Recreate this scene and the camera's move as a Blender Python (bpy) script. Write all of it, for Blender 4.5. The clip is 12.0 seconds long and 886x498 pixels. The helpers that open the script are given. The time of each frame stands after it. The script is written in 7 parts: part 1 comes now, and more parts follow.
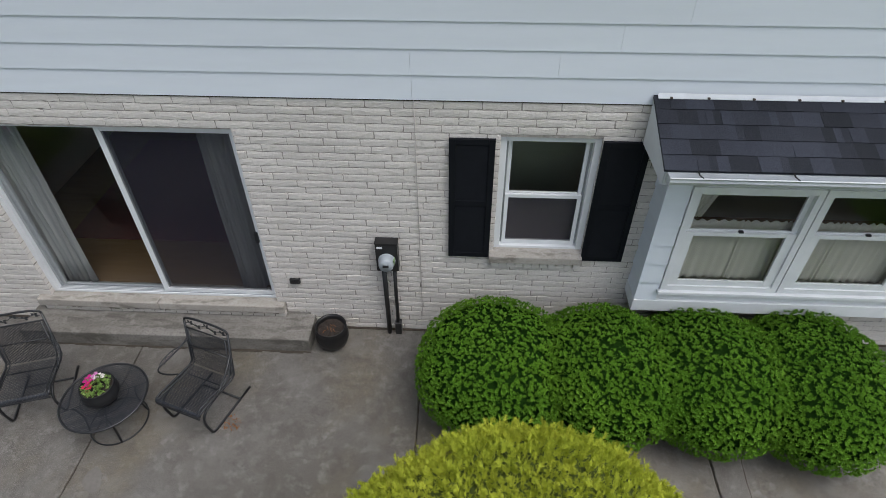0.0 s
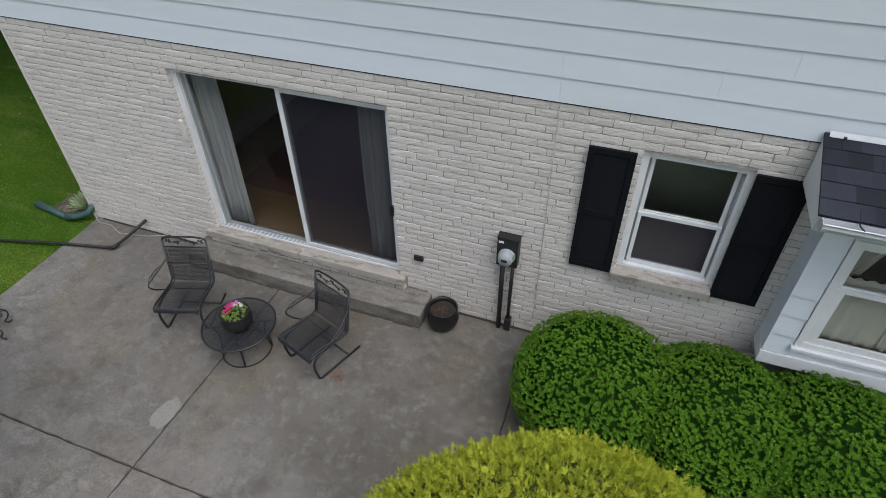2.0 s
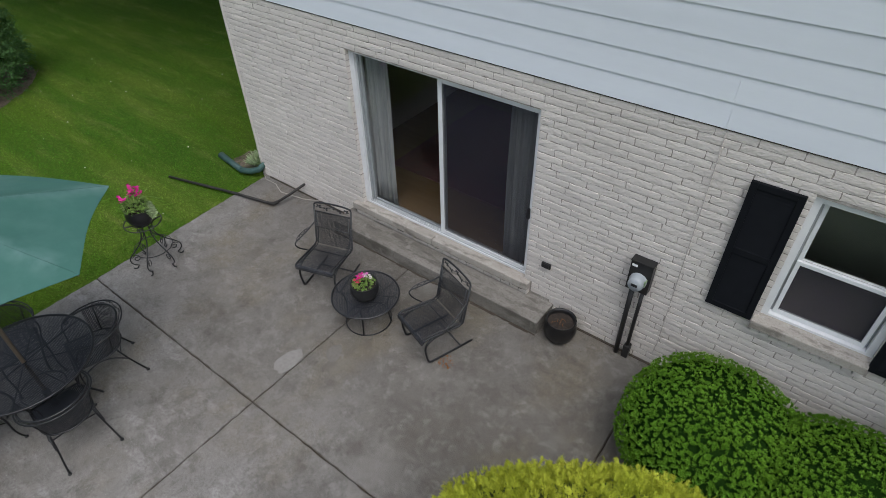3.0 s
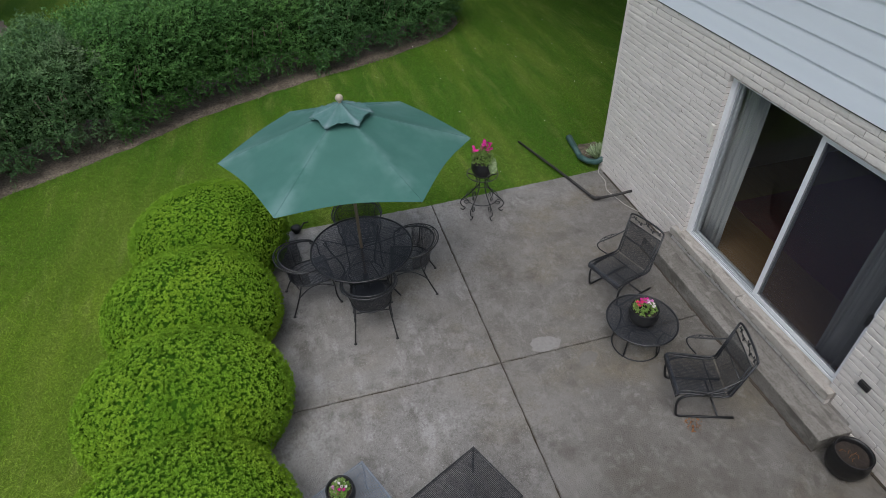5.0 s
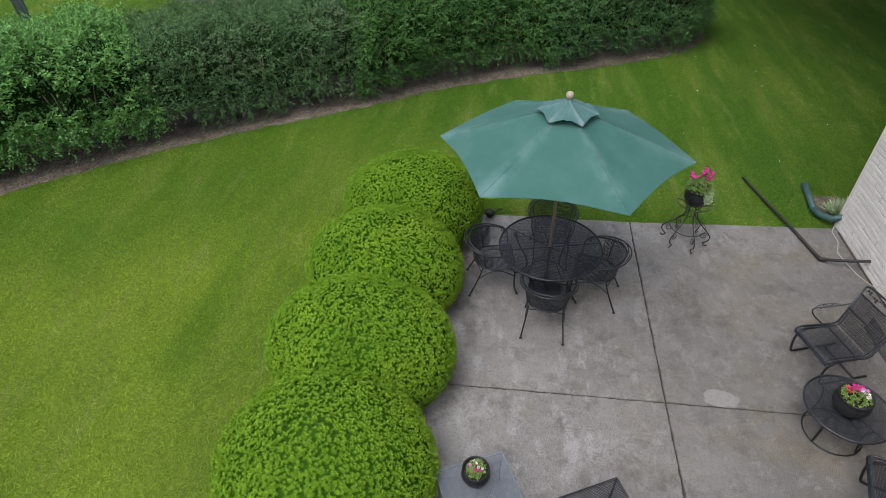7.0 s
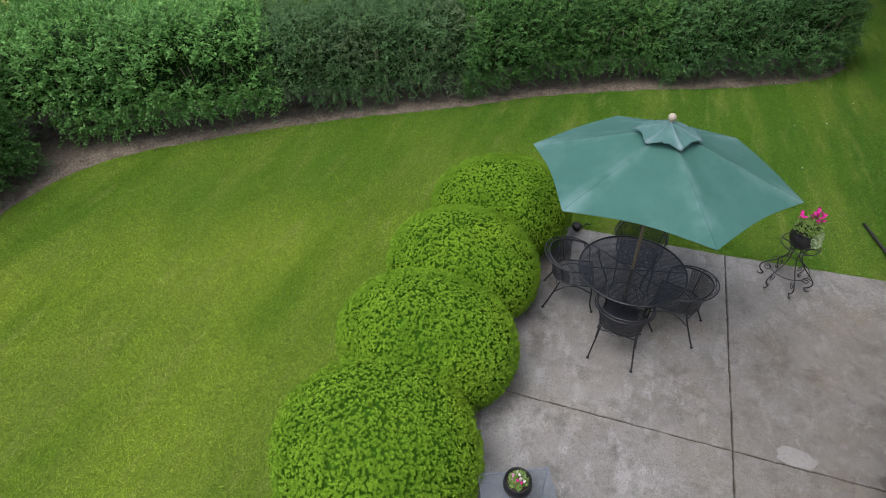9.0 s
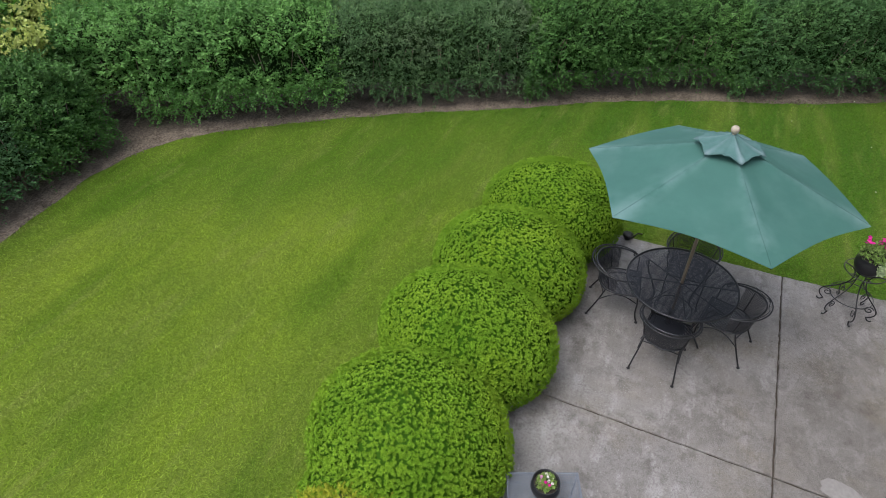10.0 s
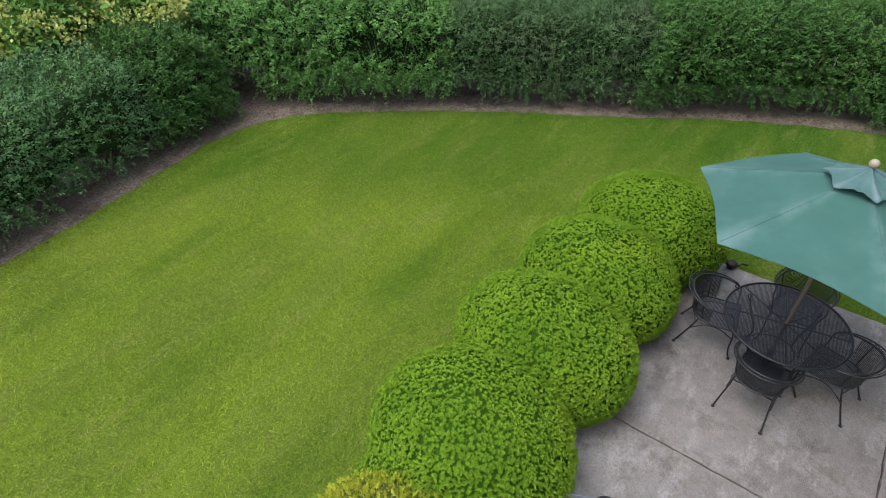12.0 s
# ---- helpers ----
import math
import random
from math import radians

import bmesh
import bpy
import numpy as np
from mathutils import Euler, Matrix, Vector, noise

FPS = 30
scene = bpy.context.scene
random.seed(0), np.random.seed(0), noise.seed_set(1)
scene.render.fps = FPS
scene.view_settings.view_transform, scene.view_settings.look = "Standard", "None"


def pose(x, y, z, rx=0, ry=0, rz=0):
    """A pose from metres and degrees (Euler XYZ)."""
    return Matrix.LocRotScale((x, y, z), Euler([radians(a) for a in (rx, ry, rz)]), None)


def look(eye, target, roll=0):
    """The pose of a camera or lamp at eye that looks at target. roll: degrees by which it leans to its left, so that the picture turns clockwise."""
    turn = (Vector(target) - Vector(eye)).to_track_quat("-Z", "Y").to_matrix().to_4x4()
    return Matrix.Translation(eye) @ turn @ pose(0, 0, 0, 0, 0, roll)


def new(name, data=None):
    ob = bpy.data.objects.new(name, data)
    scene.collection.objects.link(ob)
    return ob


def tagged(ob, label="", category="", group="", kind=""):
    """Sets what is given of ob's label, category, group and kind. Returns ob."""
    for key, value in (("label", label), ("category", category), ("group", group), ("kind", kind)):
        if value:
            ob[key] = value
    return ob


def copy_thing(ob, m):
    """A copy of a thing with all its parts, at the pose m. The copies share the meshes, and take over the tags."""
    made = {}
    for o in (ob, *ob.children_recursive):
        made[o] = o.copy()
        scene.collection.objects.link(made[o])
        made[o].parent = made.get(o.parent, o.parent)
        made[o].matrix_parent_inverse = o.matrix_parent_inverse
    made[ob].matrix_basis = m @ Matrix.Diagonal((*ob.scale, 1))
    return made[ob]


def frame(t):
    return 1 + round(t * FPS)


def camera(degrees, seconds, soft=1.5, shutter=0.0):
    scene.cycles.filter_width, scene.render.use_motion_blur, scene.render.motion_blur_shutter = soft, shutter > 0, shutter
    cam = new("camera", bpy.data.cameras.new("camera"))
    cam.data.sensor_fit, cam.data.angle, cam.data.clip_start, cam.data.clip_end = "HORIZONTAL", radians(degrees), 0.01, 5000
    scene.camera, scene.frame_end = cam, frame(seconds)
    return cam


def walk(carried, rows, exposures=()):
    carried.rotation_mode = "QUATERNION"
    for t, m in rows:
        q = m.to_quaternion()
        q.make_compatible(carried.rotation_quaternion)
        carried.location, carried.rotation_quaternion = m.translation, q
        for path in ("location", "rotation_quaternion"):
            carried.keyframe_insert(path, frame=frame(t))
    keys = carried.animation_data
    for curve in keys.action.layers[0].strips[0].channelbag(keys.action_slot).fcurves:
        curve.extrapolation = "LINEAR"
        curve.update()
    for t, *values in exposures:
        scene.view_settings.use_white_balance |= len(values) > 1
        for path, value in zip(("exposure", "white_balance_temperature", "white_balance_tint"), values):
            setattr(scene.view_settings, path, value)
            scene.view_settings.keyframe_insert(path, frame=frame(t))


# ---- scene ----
cam = camera(74.6, 12.0, soft=0.5)
PATH = [
    (0, (6.93, -4.431, 5.117), (6.855, -2.927, 3.801), -0.2),
    (0.5, (6.949, -4.443, 5.108), (6.855, -2.936, 3.796), -0.2),
    (1, (6.997, -4.471, 5.105), (6.821, -2.97, 3.795), -0.3),
    (1.5, (7.064, -4.498, 5.125), (6.728, -3.026, 3.813), -0.6),
    (2, (7.128, -4.531, 5.126), (6.589, -3.116, 3.82), -0.7),
    (2.5, (7.171, -4.51, 5.146), (6.429, -3.193, 3.836), -1.2),
    (3, (7.188, -4.52, 5.142), (6.248, -3.326, 3.842), -1.4),
    (3.2, (7.196, -4.498, 5.15), (6.177, -3.37, 3.849), -1.7),
    (4.8, (7.241, -4.56, 5.33), (5.797, -4.098, 4.025), -1.9),
    (5, (7.257, -4.555, 5.337), (5.786, -4.185, 4.034), -2.0),
    (5.5, (7.292, -4.554, 5.339), (5.777, -4.404, 4.042), -2.2),
    (6, (7.3, -4.605, 5.335), (5.774, -4.646, 4.043), -2.0),
    (6.5, (7.293, -4.691, 5.323), (5.773, -4.844, 4.032), -1.7),
    (7, (7.281, -4.754, 5.32), (5.769, -4.962, 4.028), -1.5),
    (7.2, (7.255, -4.757, 5.308), (5.748, -4.985, 4.014), -1.3),
    (9, (7.269, -4.59, 5.396), (5.83, -5.105, 4.106), -1.3),
    (9.5, (7.3, -4.553, 5.403), (5.89, -5.143, 4.113), -1.1),
    (10, (7.324, -4.534, 5.409), (5.95, -5.206, 4.12), -1.0),
    (10.5, (7.33, -4.526, 5.397), (6.003, -5.289, 4.11), -0.9),
    (11, (7.318, -4.539, 5.388), (6.039, -5.376, 4.1), -0.8),
    (11.5, (7.284, -4.554, 5.373), (6.045, -5.447, 4.082), -0.8),
    (12, (7.261, -4.56, 5.359), (6.045, -5.486, 4.068), -0.8),
]
walk(cam, [(t, look(eye, target, roll)) for t, eye, target, roll in PATH], exposures=[(0, 0.50, 6150, 9.5), (3, 0.46, 6150, 9.5), (5, 0.44, 6100, 9.5), (6, 0.66, 6150, 10.5), (9.5, 0.88, 6200, 12.5), (12, 0.96, 6200, 14.5)])

# ---- light ----
world = bpy.data.worlds.new("world")
scene.world = world
world.use_nodes = True
_wn = world.node_tree.nodes
_sky = _wn.new("ShaderNodeTexSky")
_sky.sky_type = "NISHITA"
_sky.sun_disc = False
SUN_EL, SUN_AZ = 66.0, 122.0          # degrees; azimuth from +y towards +x
_sky.sun_elevation, _sky.sun_rotation = radians(SUN_EL), radians(SUN_AZ)
_sky.air_density, _sky.dust_density, _sky.ozone_density = 1.2, 4.0, 1.0
_cloud = _wn.new("ShaderNodeHueSaturation")          # thin overcast: a paler sky
_cloud.inputs["Saturation"].default_value = 0.50
world.node_tree.links.new(_sky.outputs[0], _cloud.inputs["Color"])
world.node_tree.links.new(_cloud.outputs[0], _wn["Background"].inputs[0])
_wn["Background"].inputs[1].default_value = 0.125
sun_data = bpy.data.lights.new("sun", "SUN")
sun_data.energy, sun_data.angle, sun_data.color = 1.25, radians(50), (1.0, 0.97, 0.93)
sun = new("sun", sun_data)
_a, _e = radians(SUN_AZ), radians(SUN_EL)
sun.matrix_world = look((30 * math.sin(_a) * math.cos(_e), 30 * math.cos(_a) * math.cos(_e), 30 * math.sin(_e)), (0, 0, 0))


# ---- materials ----
def material(name, c1, c2, rough=0.8, scale=6.0, metal=0.0, bump=0.0, bump_scale=80.0, c3=None, scale3=1.0, amount3=0.5,
             piece=0.0, island=0.0, spec=0.4, translucent=0.0, stretch=(1, 1, 1), contrast=0.25):
    """Two-scale procedural surface: a fine blend of c1 and c2, broad stains of c3, relief, and variation from piece to piece."""
    m = bpy.data.materials.new(name)
    m.use_nodes = True
    nt, n = m.node_tree, m.node_tree.nodes
    b = n["Principled BSDF"]
    geo = n.new("ShaderNodeNewGeometry")
    mp = n.new("ShaderNodeMapping")
    mp.inputs["Scale"].default_value = stretch
    nt.links.new(geo.outputs["Position"], mp.inputs[0])

    def noise_tex(s, detail, rough_):
        t = n.new("ShaderNodeTexNoise")
        t.inputs["Scale"].default_value, t.inputs["Detail"].default_value, t.inputs["Roughness"].default_value = s, detail, rough_
        nt.links.new(mp.outputs[0], t.inputs["Vector"])
        return t

    def ramp(src, lo, hi):
        r = n.new("ShaderNodeMapRange")
        r.inputs[1].default_value, r.inputs[2].default_value = lo, hi
        nt.links.new(src, r.inputs[0])
        return r.outputs[0]

    def mix(fac, a, c):
        x = n.new("ShaderNodeMix")
        x.data_type = "RGBA"
        nt.links.new(fac, x.inputs[0])
        for k, v in ((6, a), (7, c)):
            if isinstance(v, tuple):
                x.inputs[k].default_value = (*v, 1)
            else:
                nt.links.new(v, x.inputs[k])
        return x.outputs[2]

    fine = noise_tex(scale, 6, 0.6)
    col = mix(ramp(fine.outputs[0], 0.5 - contrast, 0.5 + contrast), c1, c2)
    if c3:
        broad = noise_tex(scale3, 4, 0.55)
        f = ramp(broad.outputs[0], 0.5, 0.72)
        k = n.new("ShaderNodeMath")
        k.operation = "MULTIPLY"
        k.inputs[1].default_value = amount3
        nt.links.new(f, k.inputs[0])
        col = mix(k.outputs[0], col, c3)
    for amount, src in ((piece, "piece"), (island, "island")):
        if amount:
            if src == "piece":
                out = n.new("ShaderNodeObjectInfo").outputs["Random"]
            else:
                out = geo.outputs["Random Per Island"]
            hsv = n.new("ShaderNodeHueSaturation")
            r = n.new("ShaderNodeMapRange")
            r.inputs[3].default_value, r.inputs[4].default_value = 1 - amount, 1 + amount
            nt.links.new(out, r.inputs[0])
            nt.links.new(r.outputs[0], hsv.inputs["Value"])
            nt.links.new(col, hsv.inputs["Color"])
            col = hsv.outputs[0]
    nt.links.new(col, b.inputs["Base Color"])
    b.inputs["Roughness"].default_value, b.inputs["Metallic"].default_value = rough, metal
    b.inputs["Specular IOR Level"].default_value = spec
    if bump:
        t = noise_tex(bump_scale, 5, 0.6)
        bp = n.new("ShaderNodeBump")
        bp.inputs["Strength"].default_value, bp.inputs["Distance"].default_value = bump, 0.01
        nt.links.new(t.outputs[0], bp.inputs["Height"])
        nt.links.new(bp.outputs[0], b.inputs["Normal"])
    if translucent:
        tr = n.new("ShaderNodeBsdfTranslucent")
        ms = n.new("ShaderNodeMixShader")
        ms.inputs[0].default_value = translucent
        nt.links.new(col, tr.inputs[0])
        nt.links.new(b.outputs[0], ms.inputs[1])
        nt.links.new(tr.outputs[0], ms.inputs[2])
        nt.links.new(ms.outputs[0], n["Material Output"].inputs[0])
    return m


def layered(name, base, layers, rough=0.9, bump=0.4, bump_scale=90.0, spec=0.25, piece=0.0, island=0.0, translucent=0.0, turn=0.0, zone=None, wander=9.0, squash=1.0, spare=()):
    """A base colour under layers of (scale, detail, low, high, colour, amount, stretch): stains, wear and grain at their own sizes."""
    m = material(name, base, base, rough, 10, bump=bump, bump_scale=bump_scale, spec=spec, piece=piece, island=island, translucent=translucent)
    nt, n = m.node_tree, m.node_tree.nodes
    geo = [k for k in n if k.type == "NEW_GEOMETRY"][0]
    first = [k for k in n if k.type == "MIX"][0]
    col = None
    if zone:                                   # a broad area of another colour round a point, with a wandering edge
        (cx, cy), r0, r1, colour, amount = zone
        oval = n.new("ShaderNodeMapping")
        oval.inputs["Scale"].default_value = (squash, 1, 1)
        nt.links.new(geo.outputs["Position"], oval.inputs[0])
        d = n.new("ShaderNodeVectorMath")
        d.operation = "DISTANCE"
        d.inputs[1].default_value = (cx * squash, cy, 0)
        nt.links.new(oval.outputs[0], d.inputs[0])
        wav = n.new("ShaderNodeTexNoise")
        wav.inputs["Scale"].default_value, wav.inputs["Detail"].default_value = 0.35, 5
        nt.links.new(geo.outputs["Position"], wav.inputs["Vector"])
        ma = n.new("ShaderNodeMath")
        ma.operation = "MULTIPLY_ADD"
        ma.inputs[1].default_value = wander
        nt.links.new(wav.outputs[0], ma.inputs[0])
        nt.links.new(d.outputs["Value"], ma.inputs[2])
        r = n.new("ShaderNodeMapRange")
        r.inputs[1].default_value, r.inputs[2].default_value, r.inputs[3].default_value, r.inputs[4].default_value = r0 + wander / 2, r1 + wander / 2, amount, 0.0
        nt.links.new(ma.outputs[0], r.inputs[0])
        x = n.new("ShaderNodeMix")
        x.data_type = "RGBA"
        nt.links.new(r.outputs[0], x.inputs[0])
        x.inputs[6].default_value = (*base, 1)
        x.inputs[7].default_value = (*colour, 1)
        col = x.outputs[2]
        outside = n.new("ShaderNodeMath")
        outside.operation = "SUBTRACT"
        outside.inputs[0].default_value = 1.0
        nt.links.new(r.outputs[0], outside.inputs[1])
    for i, (scale, detail, lo, hi, colour, amount, stretch) in enumerate(layers):
        mp = n.new("ShaderNodeMapping")
        mp.inputs["Scale"].default_value = stretch
        mp.inputs["Location"].default_value = (3.1 * i, 1.7 * i, 0.9 * i)
        mp.inputs["Rotation"].default_value = (0, 0, turn)
        nt.links.new(geo.outputs["Position"], mp.inputs[0])
        t = n.new("ShaderNodeTexNoise")
        t.inputs["Scale"].default_value, t.inputs["Detail"].default_value, t.inputs["Roughness"].default_value = scale, detail, 0.6
        nt.links.new(mp.outputs[0], t.inputs["Vector"])
        r = n.new("ShaderNodeMapRange")
        r.inputs[1].default_value, r.inputs[2].default_value, r.inputs[4].default_value = lo, hi, amount
        nt.links.new(t.outputs[0], r.inputs[0])
        fac = r.outputs[0]
        if zone and i in spare:
            k = n.new("ShaderNodeMath")
            k.operation = "MULTIPLY"
            nt.links.new(fac, k.inputs[0])
            nt.links.new(outside.outputs[0], k.inputs[1])
            fac = k.outputs[0]
        x = n.new("ShaderNodeMix")
        x.data_type = "RGBA"
        nt.links.new(fac, x.inputs[0])
        if col is None:
            x.inputs[6].default_value = (*base, 1)
        else:
            nt.links.new(col, x.inputs[6])
        x.inputs[7].default_value = (*colour, 1)
        col = x.outputs[2]
    for link in list(first.outputs[2].links):
        nt.links.new(col, link.to_socket)
    return m


def glass_material(name, tint=(0.96, 0.98, 0.97)):
    m = bpy.data.materials.new(name)
    m.use_nodes = True
    nt, n = m.node_tree, m.node_tree.nodes
    g, t, mx, fr = n.new("ShaderNodeBsdfGlossy"), n.new("ShaderNodeBsdfTransparent"), n.new("ShaderNodeMixShader"), n.new("ShaderNodeFresnel")
    g.inputs["Roughness"].default_value = 0.02
    t.inputs[0].default_value = (*tint, 1)
    fr.inputs[0].default_value = 1.5
    nt.links.new(fr.outputs[0], mx.inputs[0])
    nt.links.new(t.outputs[0], mx.inputs[1])
    nt.links.new(g.outputs[0], mx.inputs[2])
    nt.links.new(mx.outputs[0], n["Material Output"].inputs[0])
    return m


M_BRICK = material("painted_brick", (0.70, 0.655, 0.612), (0.575, 0.532, 0.492), 0.85, 30, bump=1.0, bump_scale=34, c3=(0.45, 0.415, 0.38), scale3=2.2, amount3=0.3, piece=0.05, island=0.05, stretch=(1, 1, 1.8))
M_MORTAR = material("painted_mortar", (0.50, 0.46, 0.42), (0.21, 0.188, 0.168), 0.95, 9, bump=0.5, contrast=0.16)
M_GUTTER = material("grey_white_metal", (0.56, 0.58, 0.60), (0.47, 0.49, 0.51), 0.45, 5, bump=0.05, c3=(0.36, 0.36, 0.36), scale3=4, amount3=0.35)
M_SIDING = material("painted_siding", (0.70, 0.735, 0.785), (0.66, 0.695, 0.745), 0.55, 3, bump=0.08, bump_scale=12, c3=(0.60, 0.635, 0.68), scale3=0.8, amount3=0.35, piece=0.02, stretch=(0.4, 1, 3))
M_TRIM = material("white_trim", (0.76, 0.77, 0.78), (0.68, 0.69, 0.70), 0.5, 5, bump=0.05, c3=(0.55, 0.55, 0.54), scale3=3, amount3=0.25)
U = (1, 1, 1)
# zone darkens towards the house: staining, and shade put into the colour
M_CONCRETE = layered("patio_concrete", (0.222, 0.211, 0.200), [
    (0.6, 5, 0.40, 0.62, (0.146, 0.137, 0.128), 0.50, U), (1.3, 9, 0.48, 0.64, (0.325, 0.314, 0.306), 0.45, U), (2.6, 10, 0.53, 0.62, (0.074, 0.065, 0.054), 0.55, U),
    (2.6, 10, 0.54, 0.61, (0.385, 0.376, 0.370), 0.40, (1, 2.0, 1)), (0.9, 7, 0.50, 0.68, (0.134, 0.108, 0.064), 0.60, (1.5, 1, 1)), (11, 9, 0.52, 0.66, (0.262, 0.250, 0.236), 0.40, U),
    (44, 6, 0.46, 0.66, (0.054, 0.047, 0.039), 0.48, U), (120, 5, 0.50, 0.68, (0.42, 0.405, 0.385), 0.36, U), (1.9, 9, 0.50, 0.66, (0.185, 0.173, 0.158), 0.55, U),
    (5, 10, 0.54, 0.64, (0.056, 0.048, 0.038), 0.34, U), (70, 3, 0.62, 0.72, (0.56, 0.55, 0.54), 0.60, U)],
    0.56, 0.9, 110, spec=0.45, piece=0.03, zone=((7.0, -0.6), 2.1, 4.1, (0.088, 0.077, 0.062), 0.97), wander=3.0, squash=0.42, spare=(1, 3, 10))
M_STEP = layered("step_concrete", (0.232, 0.217, 0.196), [
    (1.6, 6, 0.42, 0.64, (0.115, 0.104, 0.088), 0.65, (0.6, 2, 1)), (5, 8, 0.50, 0.64, (0.070, 0.062, 0.050), 0.60, (0.5, 2.5, 1)), (9, 8, 0.54, 0.66, (0.285, 0.270, 0.245), 0.45, U),
    (50, 5, 0.48, 0.66, (0.080, 0.070, 0.060), 0.45, U)], 0.85, 0.6, 110, spec=0.3)
M_STONE = layered("limestone_sill", (0.400, 0.368, 0.328), [
    (2.0, 6, 0.44, 0.66, (0.250, 0.225, 0.195), 0.60, (0.5, 2, 1)), (7, 8, 0.52, 0.64, (0.130, 0.112, 0.092), 0.62, (0.6, 2, 1)), (14, 8, 0.54, 0.66, (0.480, 0.450, 0.410), 0.50, U),
    (60, 5, 0.50, 0.68, (0.170, 0.150, 0.130), 0.40, U)], 0.85, 0.5, 90, spec=0.3)
M_JOINT = material("dirty_joint", (0.040, 0.032, 0.025), (0.075, 0.060, 0.045), 1.0, 30, bump=0.5)
M_BLACK = material("black_iron", (0.007, 0.0075, 0.009), (0.014, 0.0145, 0.017), 0.40, 20, bump=0.1, c3=(0.036, 0.034, 0.034), scale3=5, amount3=0.4, spec=0.6)
M_GREYIRON = material("grey_blue_iron", (0.12, 0.14, 0.17), (0.18, 0.20, 0.23), 0.5, 18, bump=0.1)
M_SHUTTER = material("black_shutter", (0.005, 0.006, 0.008), (0.008, 0.009, 0.012), 0.75, 12, bump=0.06, spec=0.15)
M_PLASTIC = material("black_plastic", (0.014, 0.014, 0.015), (0.022, 0.021, 0.02), 0.45, 12, bump=0.05)
M_DRAIN = material("black_drain_pipe", (0.014, 0.013, 0.013), (0.030, 0.027, 0.025), 0.55, 10, bump=0.05)
M_GREENPIPE = material("green_downspout", (0.03, 0.075, 0.07), (0.05, 0.10, 0.09), 0.5, 8, c3=(0.10, 0.13, 0.12), scale3=4, amount3=0.4)
M_GREYMETAL = material("grey_metal", (0.42, 0.44, 0.45), (0.34, 0.36, 0.37), 0.35, 10, metal=0.3)
M_DIALWHITE = material("meter_glass", (0.36, 0.39, 0.41), (0.28, 0.30, 0.32), 0.2, 8)
M_SHINGLE = material("asphalt_shingle", (0.014, 0.016, 0.023), (0.028, 0.031, 0.042), 0.95, 90, bump=0.6, bump_scale=300, c3=(0.036, 0.039, 0.050), scale3=1.5, amount3=0.25, piece=0.55)
M_CANVAS = material("green_canvas", (0.034, 0.109, 0.089), (0.045, 0.131, 0.108), 0.8, 3, bump=0.12, bump_scale=25, c3=(0.095, 0.185, 0.168), scale3=1.8, amount3=0.40, translucent=0.10)
def rib_wear(m, off, colour, amount):
    """Sun-bleached bands along the six ribs, broken up by noise."""
    nt, n = m.node_tree, m.node_tree.nodes
    tc, sep, at, sn, ab, rg = (n.new(k) for k in ("ShaderNodeTexCoord", "ShaderNodeSeparateXYZ", "ShaderNodeMath", "ShaderNodeMath", "ShaderNodeMath", "ShaderNodeMapRange"))
    nt.links.new(tc.outputs["Object"], sep.inputs[0])
    at.operation, sn.operation, ab.operation = "ARCTAN2", "SINE", "ABSOLUTE"
    nt.links.new(sep.outputs[1], at.inputs[0])
    nt.links.new(sep.outputs[0], at.inputs[1])
    ma = n.new("ShaderNodeMath")
    ma.operation, ma.inputs[1].default_value, ma.inputs[2].default_value = "MULTIPLY_ADD", 3.0, -3.0 * radians(off)
    nt.links.new(at.outputs[0], ma.inputs[0])
    nt.links.new(ma.outputs[0], sn.inputs[0])
    nt.links.new(sn.outputs[0], ab.inputs[0])
    rg.inputs[1].default_value, rg.inputs[2].default_value, rg.inputs[3].default_value, rg.inputs[4].default_value = 0.02, 0.42, amount, 0.0
    nt.links.new(ab.outputs[0], rg.inputs[0])
    nz = n.new("ShaderNodeTexNoise")
    nz.inputs["Scale"].default_value, nz.inputs["Detail"].default_value = 4.5, 4
    nt.links.new(tc.outputs["Object"], nz.inputs["Vector"])
    nr = n.new("ShaderNodeMapRange")
    nr.inputs[1].default_value, nr.inputs[2].default_value = 0.36, 0.66
    nt.links.new(nz.outputs[0], nr.inputs[0])
    mu, mx = n.new("ShaderNodeMath"), n.new("ShaderNodeMix")
    mu.operation, mx.data_type = "MULTIPLY", "RGBA"
    nt.links.new(rg.outputs[0], mu.inputs[0])
    nt.links.new(nr.outputs[0], mu.inputs[1])
    nt.links.new(mu.outputs[0], mx.inputs[0])
    mx.inputs[7].default_value = (*colour, 1)
    b = n["Principled BSDF"]
    old = b.inputs["Base Color"].links[0].from_socket
    nt.links.new(old, mx.inputs[6])
    nt.links.new(mx.outputs[2], b.inputs["Base Color"])
    return m


